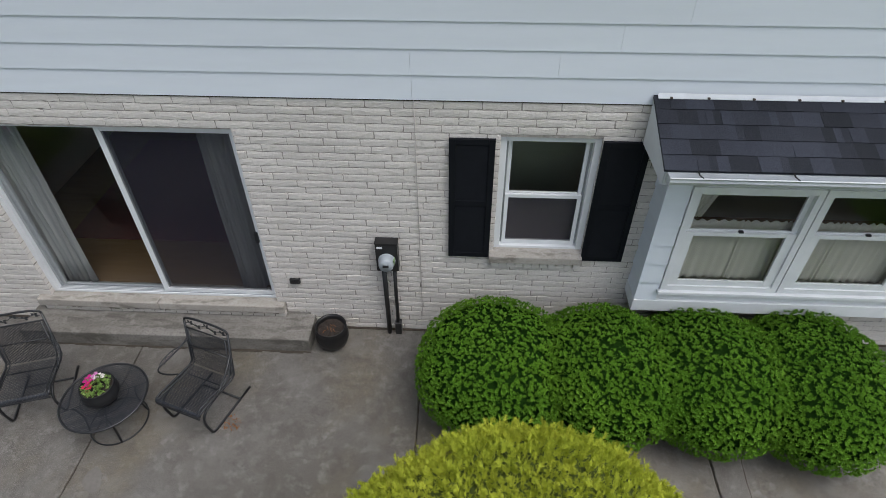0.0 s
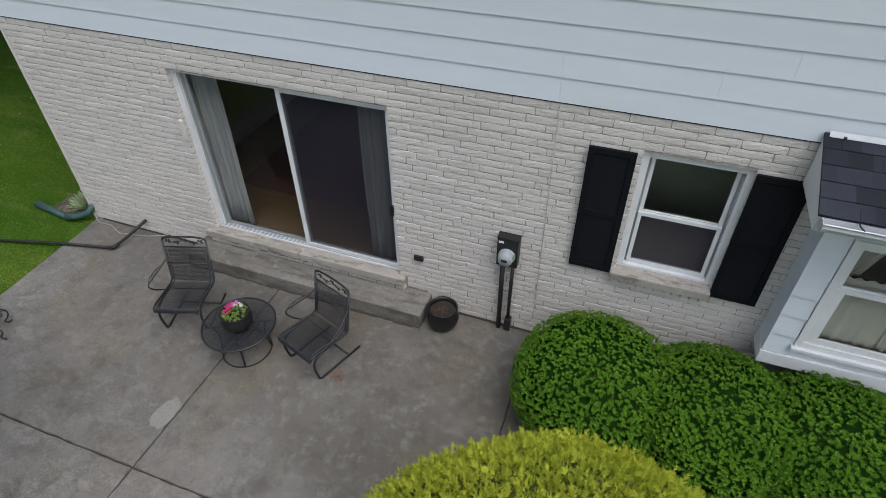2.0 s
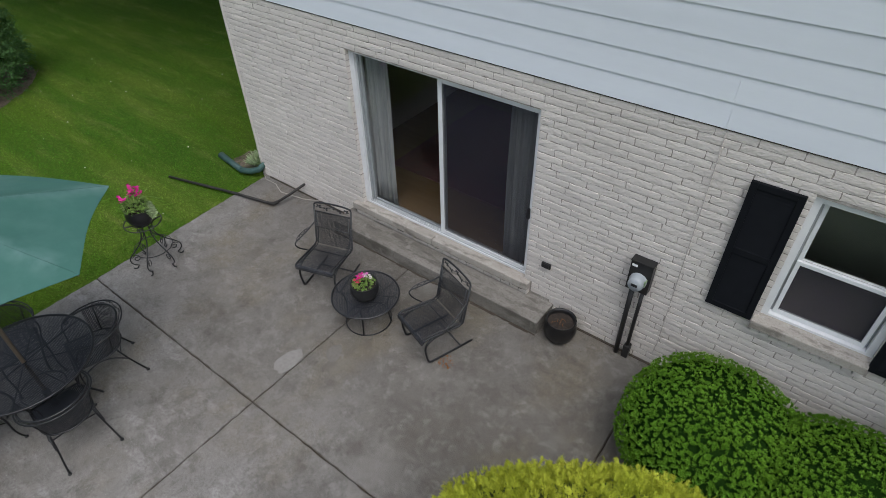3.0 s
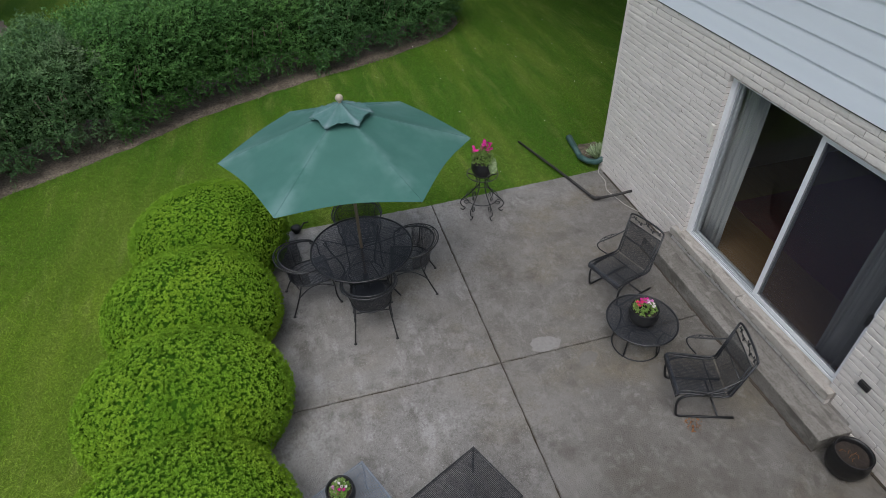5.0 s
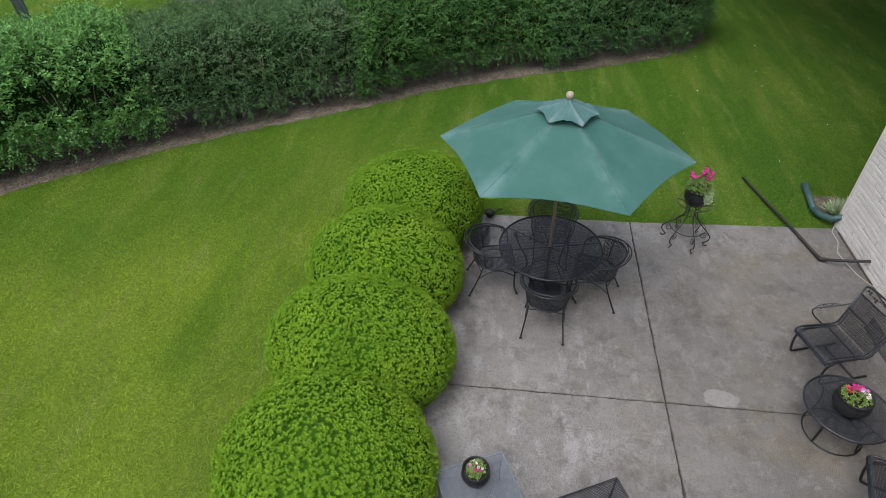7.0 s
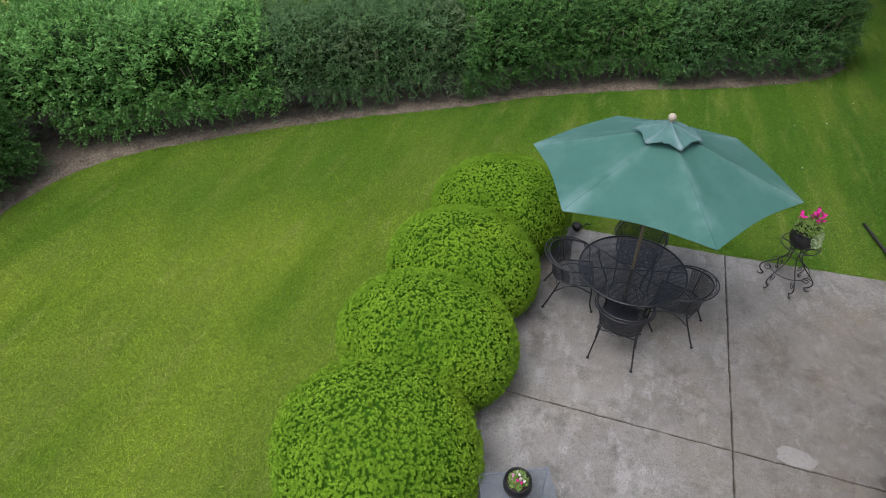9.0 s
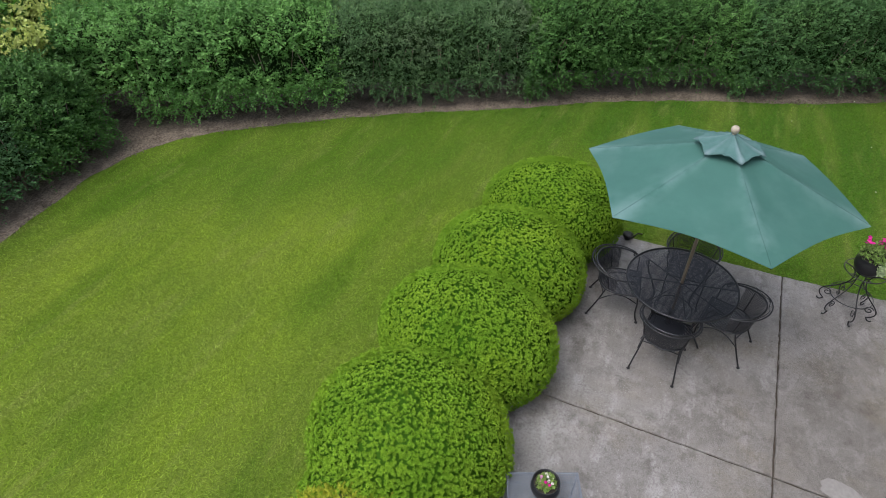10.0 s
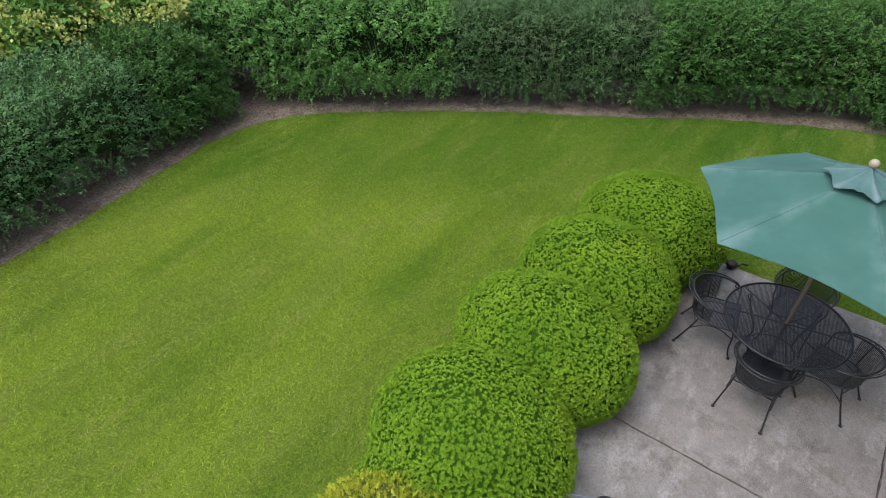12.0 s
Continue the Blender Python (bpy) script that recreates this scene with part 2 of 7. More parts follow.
rib_wear(M_CANVAS, 23.2, (0.13, 0.225, 0.215), 0.75)
M_FADED = rib_wear(material("faded_canvas", (0.048, 0.125, 0.112), (0.085, 0.165, 0.158), 0.8, 9, bump=0.35, bump_scale=30, translucent=0.1), 23.2, (0.19, 0.25, 0.27), 0.8)
M_WOOD = material("pole_wood", (0.19, 0.15, 0.11), (0.13, 0.10, 0.072), 0.6, 10, stretch=(1, 1, 0.1), bump=0.1)
M_BALL = material("finial_wood", (0.36, 0.31, 0.24), (0.28, 0.24, 0.18), 0.5, 10)
GRASS_LAYERS = [
    (0.40, 5, 0.38, 0.64, (0.068, 0.128, 0.014), 0.50, U), (1.5, 6, 0.46, 0.66, (0.130, 0.170, 0.030), 0.56, (0.16, 1.1, 1)), (1.1, 6, 0.50, 0.66, (0.052, 0.112, 0.008), 0.60, (0.22, 0.9, 1)),
    (2.6, 7, 0.55, 0.68, (0.200, 0.215, 0.066), 0.30, (0.3, 1.4, 1)), (30, 6, 0.44, 0.62, (0.146, 0.205, 0.034), 0.46, U), (46, 5, 0.48, 0.66, (0.034, 0.078, 0.006), 0.40, U)]
# zone: yellower near turf; the darker base puts shade by the house into colour
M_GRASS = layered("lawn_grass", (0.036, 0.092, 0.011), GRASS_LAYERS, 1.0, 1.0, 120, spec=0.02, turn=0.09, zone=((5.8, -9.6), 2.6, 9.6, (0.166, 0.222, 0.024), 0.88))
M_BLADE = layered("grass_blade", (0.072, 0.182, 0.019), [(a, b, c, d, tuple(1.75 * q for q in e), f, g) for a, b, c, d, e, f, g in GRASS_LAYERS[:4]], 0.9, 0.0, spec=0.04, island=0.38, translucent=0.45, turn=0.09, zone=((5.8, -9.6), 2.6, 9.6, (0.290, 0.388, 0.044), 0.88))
M_SOIL = material("bed_soil", (0.070, 0.053, 0.037), (0.215, 0.176, 0.134), 1.0, 30, bump=1.0, bump_scale=60, c3=(0.044, 0.034, 0.025), scale3=3.0, amount3=0.75, contrast=0.16)
M_BARK = material("bark", (0.06, 0.045, 0.034), (0.10, 0.08, 0.06), 0.95, 25, bump=0.8, bump_scale=40, stretch=(1, 1, 0.3))
M_TWIG = material("hedge_stem", (0.15, 0.115, 0.085), (0.24, 0.19, 0.145), 0.9, 25, bump=0.5, bump_scale=40, stretch=(1, 1, 0.3))
M_YEW = material("yew_needles", (0.128, 0.262, 0.014), (0.238, 0.398, 0.028), 0.6, 2.5, c3=(0.29, 0.42, 0.026), scale3=1.2, amount3=0.45, island=0.22, spec=0.14, translucent=0.30)
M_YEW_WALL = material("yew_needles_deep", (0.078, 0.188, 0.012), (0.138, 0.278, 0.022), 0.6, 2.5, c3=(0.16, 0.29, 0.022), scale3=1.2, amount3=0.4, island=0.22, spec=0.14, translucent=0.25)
# dark green that stands in for shade between the shoots
M_YEW_SHADE = material("yew_inner_shade", (0.024, 0.066, 0.005), (0.042, 0.100, 0.009), 1.0, 20, bump=0.8, bump_scale=40, spec=0.0)
M_GOLD = material("golden_foliage", (0.32, 0.37, 0.026), (0.49, 0.51, 0.054), 0.65, 5, c3=(0.24, 0.33, 0.022), scale3=2.5, amount3=0.45, island=0.22, spec=0.2, translucent=0.28)
# dark olive: shade under the sprays carried by the colour
M_GOLD_SHADE = material("golden_inner_shade", (0.050, 0.070, 0.009), (0.090, 0.108, 0.015), 1.0, 18, bump=0.8, bump_scale=40)
HEDGE = dict(rough=0.55, scale=4.0, island=0.36, scale3=0.9, amount3=0.5, spec=0.25, translucent=0.32)
M_HEDGE = [
    material("hedge_leaf_bright", (0.094, 0.235, 0.055), (0.188, 0.367, 0.092), c3=(0.073, 0.174, 0.053), **HEDGE),
    material("hedge_leaf_grey", (0.062, 0.136, 0.048), (0.120, 0.211, 0.079), c3=(0.146, 0.168, 0.103), **HEDGE),
    material("hedge_leaf_deep", (0.049, 0.133, 0.031), (0.105, 0.226, 0.052), c3=(0.121, 0.258, 0.054), **HEDGE),
    material("hedge_leaf_blue", (0.050, 0.132, 0.042), (0.106, 0.212, 0.067), c3=(0.120, 0.232, 0.048), **HEDGE),
    material("hedge_leaf_side", (0.066, 0.160, 0.062), (0.134, 0.258, 0.096), c3=(0.150, 0.290, 0.066), **HEDGE),
]
# near-black: shade in the gaps put into the core colour
M_YEW_SHADE_DEEP = material("yew_hollow_shade", (0.006, 0.018, 0.003), (0.012, 0.032, 0.005), 1.0, 20, bump=0.8, bump_scale=40, spec=0.0)
M_KITCHEN = material("kitchen_wall", (0.40, 0.43, 0.32), (0.34, 0.37, 0.27), 0.9, 4)
M_MESH = material("black_mesh", (0.012, 0.013, 0.017), (0.022, 0.024, 0.030), 0.4, 20, spec=0.5)
# dark colour puts the shade behind the hedge leaves into the core
M_HEDGE_SHADE = material("hedge_inner_shade", (0.020, 0.043, 0.015), (0.040, 0.068, 0.024), 1.0, 12, bump=0.8, bump_scale=20, spec=0.0)
M_SPIREA = material("shrub_leaf", (0.052, 0.150, 0.020), (0.130, 0.290, 0.040), 0.6, 4, island=0.40, translucent=0.30)
M_PLUME = material("yellow_young_leaf", (0.50, 0.58, 0.14), (0.68, 0.72, 0.28), 0.65, 5, island=0.20, translucent=0.35)
M_TREELEAF = material("tree_leaf", (0.045, 0.11, 0.015), (0.085, 0.18, 0.025), 0.6, 1, island=0.4, translucent=0.2)
M_POT = material("black_pot", (0.010, 0.010, 0.011), (0.018, 0.018, 0.019), 0.35, 8)
M_EARTHPOT = material("dark_plastic_pot", (0.007, 0.007, 0.008), (0.013, 0.012, 0.012), 0.42, 8, bump=0.1, c3=(0.024, 0.020, 0.018), scale3=9, amount3=0.5)
M_POTSOIL = material("pot_soil", (0.018, 0.014, 0.012), (0.050, 0.038, 0.030), 1.0, 40, bump=1.0)
M_PINK = material("pink_petal", (0.60, 0.02, 0.26), (0.44, 0.01, 0.19), 0.6, 10, translucent=0.2)
M_RED = material("red_petal", (0.55, 0.02, 0.05), (0.62, 0.05, 0.14), 0.6, 10, translucent=0.2)
M_WHITEPETAL = material("white_petal", (0.75, 0.70, 0.68), (0.65, 0.60, 0.58), 0.6, 10, translucent=0.2)
M_LILAC = material("lilac_petal", (0.60, 0.30, 0.50), (0.55, 0.18, 0.42), 0.6, 10, translucent=0.2)
M_POTLEAF = material("pot_leaf", (0.105, 0.190, 0.030), (0.210, 0.310, 0.080), 0.6, 8, island=0.40, translucent=0.2)
M_VARIEG = material("variegated_leaf", (0.22, 0.33, 0.12), (0.50, 0.56, 0.38), 0.6, 25, island=0.25, translucent=0.2)
M_GLASS = glass_material("window_glass")
M_CURTAIN = material("sheer_curtain", (0.80, 0.78, 0.70), (0.72, 0.70, 0.62), 0.9, 8, translucent=0.3)
M_DRAPE = material("grey_drape", (0.44, 0.44, 0.43), (0.28, 0.29, 0.30), 0.9, 9, stretch=(4, 1, 0.2))
M_ROOMWALL = material("room_wall", (0.55, 0.56, 0.48), (0.47, 0.48, 0.41), 0.9, 4)
M_FLOORWOOD = material("room_floor", (0.22, 0.145, 0.072), (0.165, 0.102, 0.052), 0.25, 6, stretch=(0.3, 3, 1))
M_BLIND = material("beige_blind", (0.27, 0.225, 0.225), (0.22, 0.185, 0.185), 0.9, 6)
M_RUG = material("room_rug", (0.16, 0.05, 0.045), (0.10, 0.04, 0.04), 0.95, 10)
M_ROOF = material("main_roof", (0.05, 0.05, 0.055), (0.08, 0.08, 0.085), 0.95, 30, bump=0.5)
M_CABLE = material("grey_cable", (0.42, 0.39, 0.355), (0.34, 0.315, 0.285), 0.6, 10)
M_WHITEPLASTIC = material("cream_plastic", (0.70, 0.67, 0.60), (0.6, 0.57, 0.51), 0.5, 10)
M_STAIN = material("pale_patch", (0.235, 0.224, 0.212), (0.175, 0.166, 0.156), 0.9, 30, bump=0.3, bump_scale=120)
M_FAINT = material("faint_patch", (0.160, 0.148, 0.134), (0.122, 0.112, 0.100), 0.9, 30, bump=0.3, bump_scale=120)
M_DRYLEAF = material("dry_leaf", (0.26, 0.11, 0.03), (0.16, 0.07, 0.025), 0.9, 20)
M_FENCE = material("weathered_fence", (0.20, 0.22, 0.235), (0.13, 0.145, 0.155), 0.9, 8, stretch=(1, 1, 0.2), piece=0.1)


# ---- building helpers ----
def empty(name, m=None):
    ob = new(name)
    ob.empty_display_size = 0.1
    if m is not None:
        ob.matrix_world = m
    return ob


def mesh_object(name, verts, faces, mat, parent=None, label="", smooth=False):
    me = bpy.data.meshes.new(name)
    me.from_pydata([tuple(map(float, v)) for v in verts], [], [tuple(map(int, f)) for f in faces])
    me.materials.append(mat)
    if smooth:
        me.polygons.foreach_set("use_smooth", [True] * len(me.polygons))
    ob = new(name, me)
    ob.parent = parent
    if label:
        tagged(ob, label)
    return ob


def part(name, bm, mat, parent=None, label="", smooth=False):
    me = bpy.data.meshes.new(name)
    if smooth:
        for f in bm.faces:
            f.smooth = True
    bm.to_mesh(me)
    bm.free()
    me.materials.append(mat)
    ob = new(name, me)
    ob.parent = parent
    if label:
        tagged(ob, label)
    return ob


def box(bm, x0, x1, y0, y1, z0, z1, bevel=0.0):
    g = bmesh.ops.create_cube(bm, size=1.0)
    vs = g["verts"]
    for v in vs:
        v.co = Vector((x0 + (v.co.x + 0.5) * (x1 - x0), y0 + (v.co.y + 0.5) * (y1 - y0), z0 + (v.co.z + 0.5) * (z1 - z0)))
    if bevel:
        es = list({e for v in vs for e in v.link_edges})
        bmesh.ops.bevel(bm, geom=es, offset=bevel, segments=2, affect="EDGES", profile=0.6)
    return bm


def box_part(name, b, mat, parent=None, label="", bevel=0.0):
    bm = bmesh.new()
    box(bm, *b, bevel)
    return part(name, bm, mat, parent, label)


def tube(bm, pts, r, sides=6, closed=False):
    """A round bar along a polyline; r may be a number or one radius a point."""
    pts = [Vector(p) for p in pts]
    n = len(pts)
    rs = [r] * n if isinstance(r, (int, float)) else list(r)
    rings = []
    up = None
    for i, p in enumerate(pts):
        if closed:
            d = (pts[(i + 1) % n] - pts[i - 1]).normalized()
        else:
            d = (pts[min(i + 1, n - 1)] - pts[max(i - 1, 0)]).normalized()
        if up is None or abs(up.dot(d)) > 0.98:
            up = Vector((0, 0, 1)) if abs(d.z) < 0.9 else Vector((1, 0, 0))
        a = d.cross(up).normalized()
        b = a.cross(d).normalized()
        up = b
        rings.append([bm.verts.new(p + rs[i] * (math.cos(2 * math.pi * k / sides) * a + math.sin(2 * math.pi * k / sides) * b)) for k in range(sides)])
    for i in range(n if closed else n - 1):
        r0, r1 = rings[i], rings[(i + 1) % n]
        for k in range(sides):
            bm.faces.new((r0[k], r0[(k + 1) % sides], r1[(k + 1) % sides], r1[k]))
    if not closed:
        bm.faces.new(rings[0][::-1])
        bm.faces.new(rings[-1])
    return bm


def bars(name, lines, r, mat, parent, label="", sides=6, closed=False):
    bm = bmesh.new()
    for pts in lines:
        tube(bm, pts, r, sides, closed)
    return part(name, bm, mat, parent, label, smooth=True)


def lathe(profile, sides=24, cap=False):
    """Profile of (radius, z) turned about z."""
    vs, fs = [], []
    for r, z in profile:
        vs += [(r * math.cos(2 * math.pi * k / sides), r * math.sin(2 * math.pi * k / sides), z) for k in range(sides)]
    for i in range(len(profile) - 1):
        for k in range(sides):
            fs.append((i * sides + k, i * sides + (k + 1) % sides, (i + 1) * sides + (k + 1) % sides, (i + 1) * sides + k))
    if cap:
        fs.append(tuple(range(sides))[::-1])
        fs.append(tuple((len(profile) - 1) * sides + k for k in range(sides)))
    return vs, fs


def arc(c, r, a0, a1, n=16, z=None):
    return [(c[0] + r * math.cos(radians(a0 + (a1 - a0) * k / n)), c[1] + r * math.sin(radians(a0 + (a1 - a0) * k / n)), c[2] if z is None else z) for k in range(n + 1)]


def scroll(c, r, u, v, turns=1.25, n=18, start=0.0):
    """A spiral of a wrought scroll in the plane of u and v."""
    c, u, v = Vector(c), Vector(u), Vector(v)
    out = []
    for k in range(n + 1):
        t = k / n
        a = start + turns * 2 * math.pi * t
        rr = r * (1 - 0.75 * t)
        out.append(c + rr * (math.cos(a) * u + math.sin(a) * v))
    return out


def lattice(fn, nu, nv, wu, wv):
    """Expanded-metal mesh on the surface fn(u, v): crossing ribbons of real strands."""
    vs, fs = [], []
    seg = 10

    def ribbon(line):
        base = len(vs)
        for k in range(seg + 1):
            a, b = line(k / seg)
            vs.extend((fn(*a), fn(*b)))
        for k in range(seg):
            i = base + 2 * k
            fs.append((i, i + 1, i + 3, i + 2))

    for i in range(1, nu):
        ribbon(lambda t: ((max(0, i / nu - wu), t), (min(1, i / nu + wu), t)))
    for j in range(1, nv):
        ribbon(lambda t: ((t, max(0, j / nv - wv)), (t, min(1, j / nv + wv))))
    return vs, fs


def plane_fn(a, b, c, d):
    """Bilinear surface: a, b at v=0; d, c at v=1."""
    a, b, c, d = map(Vector, (a, b, c, d))
    return lambda u, v: (a * (1 - u) + b * u) * (1 - v) + (d * (1 - u) + c * u) * v


def wire_mesh(name, fn, width, height, mat, parent, label="", pitch=0.0118, strand=0.0048):
    nu, nv = max(2, round(width / pitch)), max(2, round(height / pitch))
    vs, fs = lattice(fn, nu, nv, strand / 2 / width, strand / 2 / height)
    return mesh_object(name, vs, fs, mat, parent, label)


# ---- ground ----
BED = [(14.0, -13.0), (6.15, -13.24), (4.5, -13.42), (3.3, -13.60), (2.3, -13.74), (1.6, -13.66), (1.0, -13.45), (0.42, -13.05), (-0.3, -12.2), (-1.05, -11.25), (-2.25, -9.4),
       (-3.2, -7.75), (-4.1, -6.4), (-5.0, -4.4), (-5.5, -3.0), (-6.1, -1.65), (-6.7, -0.75), (-7.35, -0.28), (-8.0, -0.2), (-8.6, -0.5)]
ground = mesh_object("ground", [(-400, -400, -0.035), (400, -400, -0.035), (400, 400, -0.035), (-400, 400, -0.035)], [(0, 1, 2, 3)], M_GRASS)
tagged(ground, "short mown green lawn with paler yellowish patches", "lawn", kind="structure")


def offset_line(line, d):
    out = []
    for i, p in enumerate(line):
        a, b = line[max(i - 1, 0)], line[min(i + 1, len(line) - 1)]
        t = Vector((b[0] - a[0], b[1] - a[1])).normalized()
        out.append((p[0] - t.y * d, p[1] + t.x * d))
    return out


def smooth_line(line, step=0.25):
    """A denser, rounded copy of a polyline."""
    out = []
    for i in range(len(line) - 1):
        p0, p1, p2, p3 = (Vector(line[min(max(j, 0), len(line) - 1)]) for j in (i - 1, i, i + 1, i + 2))
        n = max(2, int((p2 - p1).length / step))
        for k in range(n):
            t = k / n
            out.append(tuple(0.5 * ((2 * p1) + (p2 - p0) * t + (2 * p0 - 5 * p1 + 4 * p2 - p3) * t * t + (3 * p1 - p0 - 3 * p2 + p3) * t ** 3)))
    out.append(tuple(line[-1]))
    return out


EDGE = smooth_line(BED)


def garden_bed():
    rng = random.Random(4)
    inner = [(x + rng.uniform(-0.03, 0.03), y + rng.uniform(-0.03, 0.03)) for x, y in EDGE]
    rows = [inner] + [offset_line(EDGE, d) for d in (0.35, 0.8, 1.6, 3.0)]
    vs, fs = [], []
    for j, row in enumerate(rows):
        for x, y in row:
            vs.append((x, y, -0.03 if j == 0 else -0.02 + rng.uniform(-0.004, 0.02)))
    n = len(EDGE)
    for j in range(len(rows) - 1):
        for i in range(n - 1):
            fs.append((j * n + i, j * n + i + 1, (j + 1) * n + i + 1, (j + 1) * n + i))
    ob = mesh_object("garden_bed", vs, fs, M_SOIL)
    tagged(ob, "bare brown soil strip in front of the hedge", "garden bed", kind="structure")
    # loose clods and chips of mulch on the strip
    vs, fs = [], []
    for _ in range(5000):
        i = rng.randrange(n - 1)
        d = rng.uniform(0.02, 1.0)
        a, b = EDGE[i], EDGE[i + 1]
        t = Vector((b[0] - a[0], b[1] - a[1])).normalized()
        x, y = a[0] - t.y * d + rng.uniform(-.15, .15), a[1] + t.x * d + rng.uniform(-.15, .15)
        s = rng.uniform(0.008, 0.028)
        b0 = len(vs)
        an = rng.uniform(0, 6.28)
        for k in range(3):
            vs.append((x + s * math.cos(an + 2.1 * k) * rng.uniform(.6, 1.4), y + s * math.sin(an + 2.1 * k), -0.02))
        vs.append((x, y, -0.02 + s * 0.9))
        fs += [(b0, b0 + 1, b0 + 3), (b0 + 1, b0 + 2, b0 + 3), (b0 + 2, b0, b0 + 3)]
    tagged(mesh_object("soil_clods", vs, fs, M_SOIL), "loose soil clods and bark chips on the bed", "mulch", kind="stuff")


garden_bed()

# patio of separate concrete slabs; joints are gaps over a dark base
PX = [0.045, 3.35, 6.51, 9.295, 12.6]
PY = [-5.75, -2.932, -0.005]
base = box_part("patio", (0.16, 12.55, -5.7, -0.012, -0.12, -0.022), M_JOINT)
tagged(base, "broad grey concrete patio cast in slabs", "patio", kind="structure")


def slab(x0, x1, y0, y1, skew0=0.0):
    """One slab with worn, slightly wandering rounded edges."""
    rng = random.Random(int(x0 * 100 + y0 * 10))
    n = 44
    bm = bmesh.new()
    g = 0.0075
    ring = []
    for side in range(4):
        for k in range(n):
            t = k / n
            w = rng.uniform(-0.008, 0.004)
            p = [(x0 + g + (x1 - x0 - 2 * g) * t, y0 + g + w), (x1 - g + w, y0 + g + (y1 - y0 - 2 * g) * t),
                 (x1 - g - (x1 - x0 - 2 * g) * t, y1 - g + w), (x0 + g + w, y1 - g - (y1 - y0 - 2 * g) * t)][side]
            ring.append(p)
    cx, cy = (x0 + x1) / 2, (y0 + y1) / 2
    lo = [bm.verts.new((x + skew0 * (1 - min(1, (x - x0) / (x1 - x0))) * max(-1.0, (y - PY[2]) / 3.0), y, -0.10)) for x, y in ring]
    mid = [bm.verts.new((v.co.x, v.co.y, -0.008)) for v in lo]
    top = [bm.verts.new((v.co.x + 0.009 * (cx - v.co.x) / abs(cx - v.co.x + 1e-6) * (1 if abs(cx - v.co.x) > (x1 - x0) * 0.49 else 0.2), v.co.y + 0.006 * (1 if cy > v.co.y else -1), 0.0)) for v in lo]
    m = len(ring)
    for a, b in ((lo, mid), (mid, top)):
        for i in range(m):
            bm.faces.new((a[i], a[(i + 1) % m], b[(i + 1) % m], b[i]))
    bm.faces.new(top)
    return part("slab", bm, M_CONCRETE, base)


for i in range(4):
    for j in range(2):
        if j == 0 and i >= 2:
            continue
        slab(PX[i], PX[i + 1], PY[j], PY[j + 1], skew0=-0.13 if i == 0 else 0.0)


def crack(x0, y0, x1, y1, seed):
    """A hairline crack that wanders across a slab."""
    rng = random.Random(seed)
    n, pts = 24, []
    for k in range(n + 1):
        t = k / n
        pts.append((x0 + (x1 - x0) * t + rng.uniform(-0.016, 0.016), y0 + (y1 - y0) * t, rng.uniform(0.002, 0.005)))
    vs = [(x - w, y, 0.0015) for x, y, w in pts] + [(x + w, y, 0.0015) for x, y, w in pts]
    mesh_object("crack", vs, [(k, k + 1, n + 2 + k, n + 1 + k) for k in range(n)], M_JOINT, base, "dark hairline crack")


crack(9.62, -1.0, 9.48, -2.85, 3)


def blotch(name, cx, cy, rx, ry, rot, mat, label, seed=1, z=0.003):
    rng = random.Random(seed)
    n = 26
    vs = [(cx, cy, z)]
    ph = [rng.uniform(0, 6.28) for _ in range(4)]
    for k in range(n):
        a = 2 * math.pi * k / n
        w = 1 + 0.10 * math.sin(2 * a + ph[0]) + 0.08 * math.sin(3 * a + ph[1]) + 0.05 * math.sin(7 * a + ph[2])
        x, y = rx * w * math.cos(a), ry * w * math.sin(a)
        vs.append((cx + x * math.cos(rot) - y * math.sin(rot), cy + x * math.sin(rot) + y * math.cos(rot), z - 0.002))
    return tagged(mesh_object(name, vs, [(0, 1 + k, 1 + (k + 1) % n) for k in range(n)], mat, base), label)


blotch("patch", 3.235, -2.345, 0.10, 0.205, radians(0), M_STAIN, "pale worn repair patch in the concrete", 3)
blotch("patch", 3.57, -1.96, 0.09, 0.12, radians(20), M_FAINT, "faint worn repair patch in the concrete", 5)

# ---- house shell ----
C = 0.0755                    # brick course
TOPZ = 38 * C                 # siding starts here
DOOR = (2.246, 4.853, 0.375, 34 * C - 0.012)
WIN = (7.212, 8.098, 1.225, 34 * C - 0.025)
BAYO = (8.75, 12.25, 0.80, 2.5)
HX0, HX1 = -0.02, 13.0


def holes_grid(x0, x1, z0, z1, holes):
    xs = sorted({x0, x1, *[h[0] for h in holes], *[h[1] for h in holes]})
    zs = sorted({z0, z1, *[h[2] for h in holes], *[h[3] for h in holes]})
    for i in range(len(xs) - 1):
        for j in range(len(zs) - 1):
            cx, cz = (xs[i] + xs[i + 1]) / 2, (zs[j] + zs[j + 1]) / 2
            if not any(h[0] < cx < h[1] and h[2] < cz < h[3] for h in holes):
                yield xs[i], xs[i + 1], zs[j], zs[j + 1]


bm = bmesh.new()
for x0, x1, z0, z1 in holes_grid(HX0 + 0.03, HX1, -0.1, TOPZ, [DOOR, WIN, BAYO]):
    box(bm, x0, x1, 0.006, 0.24, z0, z1)
wall_front = tagged(part("wall_south", bm, M_MORTAR), "long wall of cream-painted rough-faced brick", "wall", kind="structure")
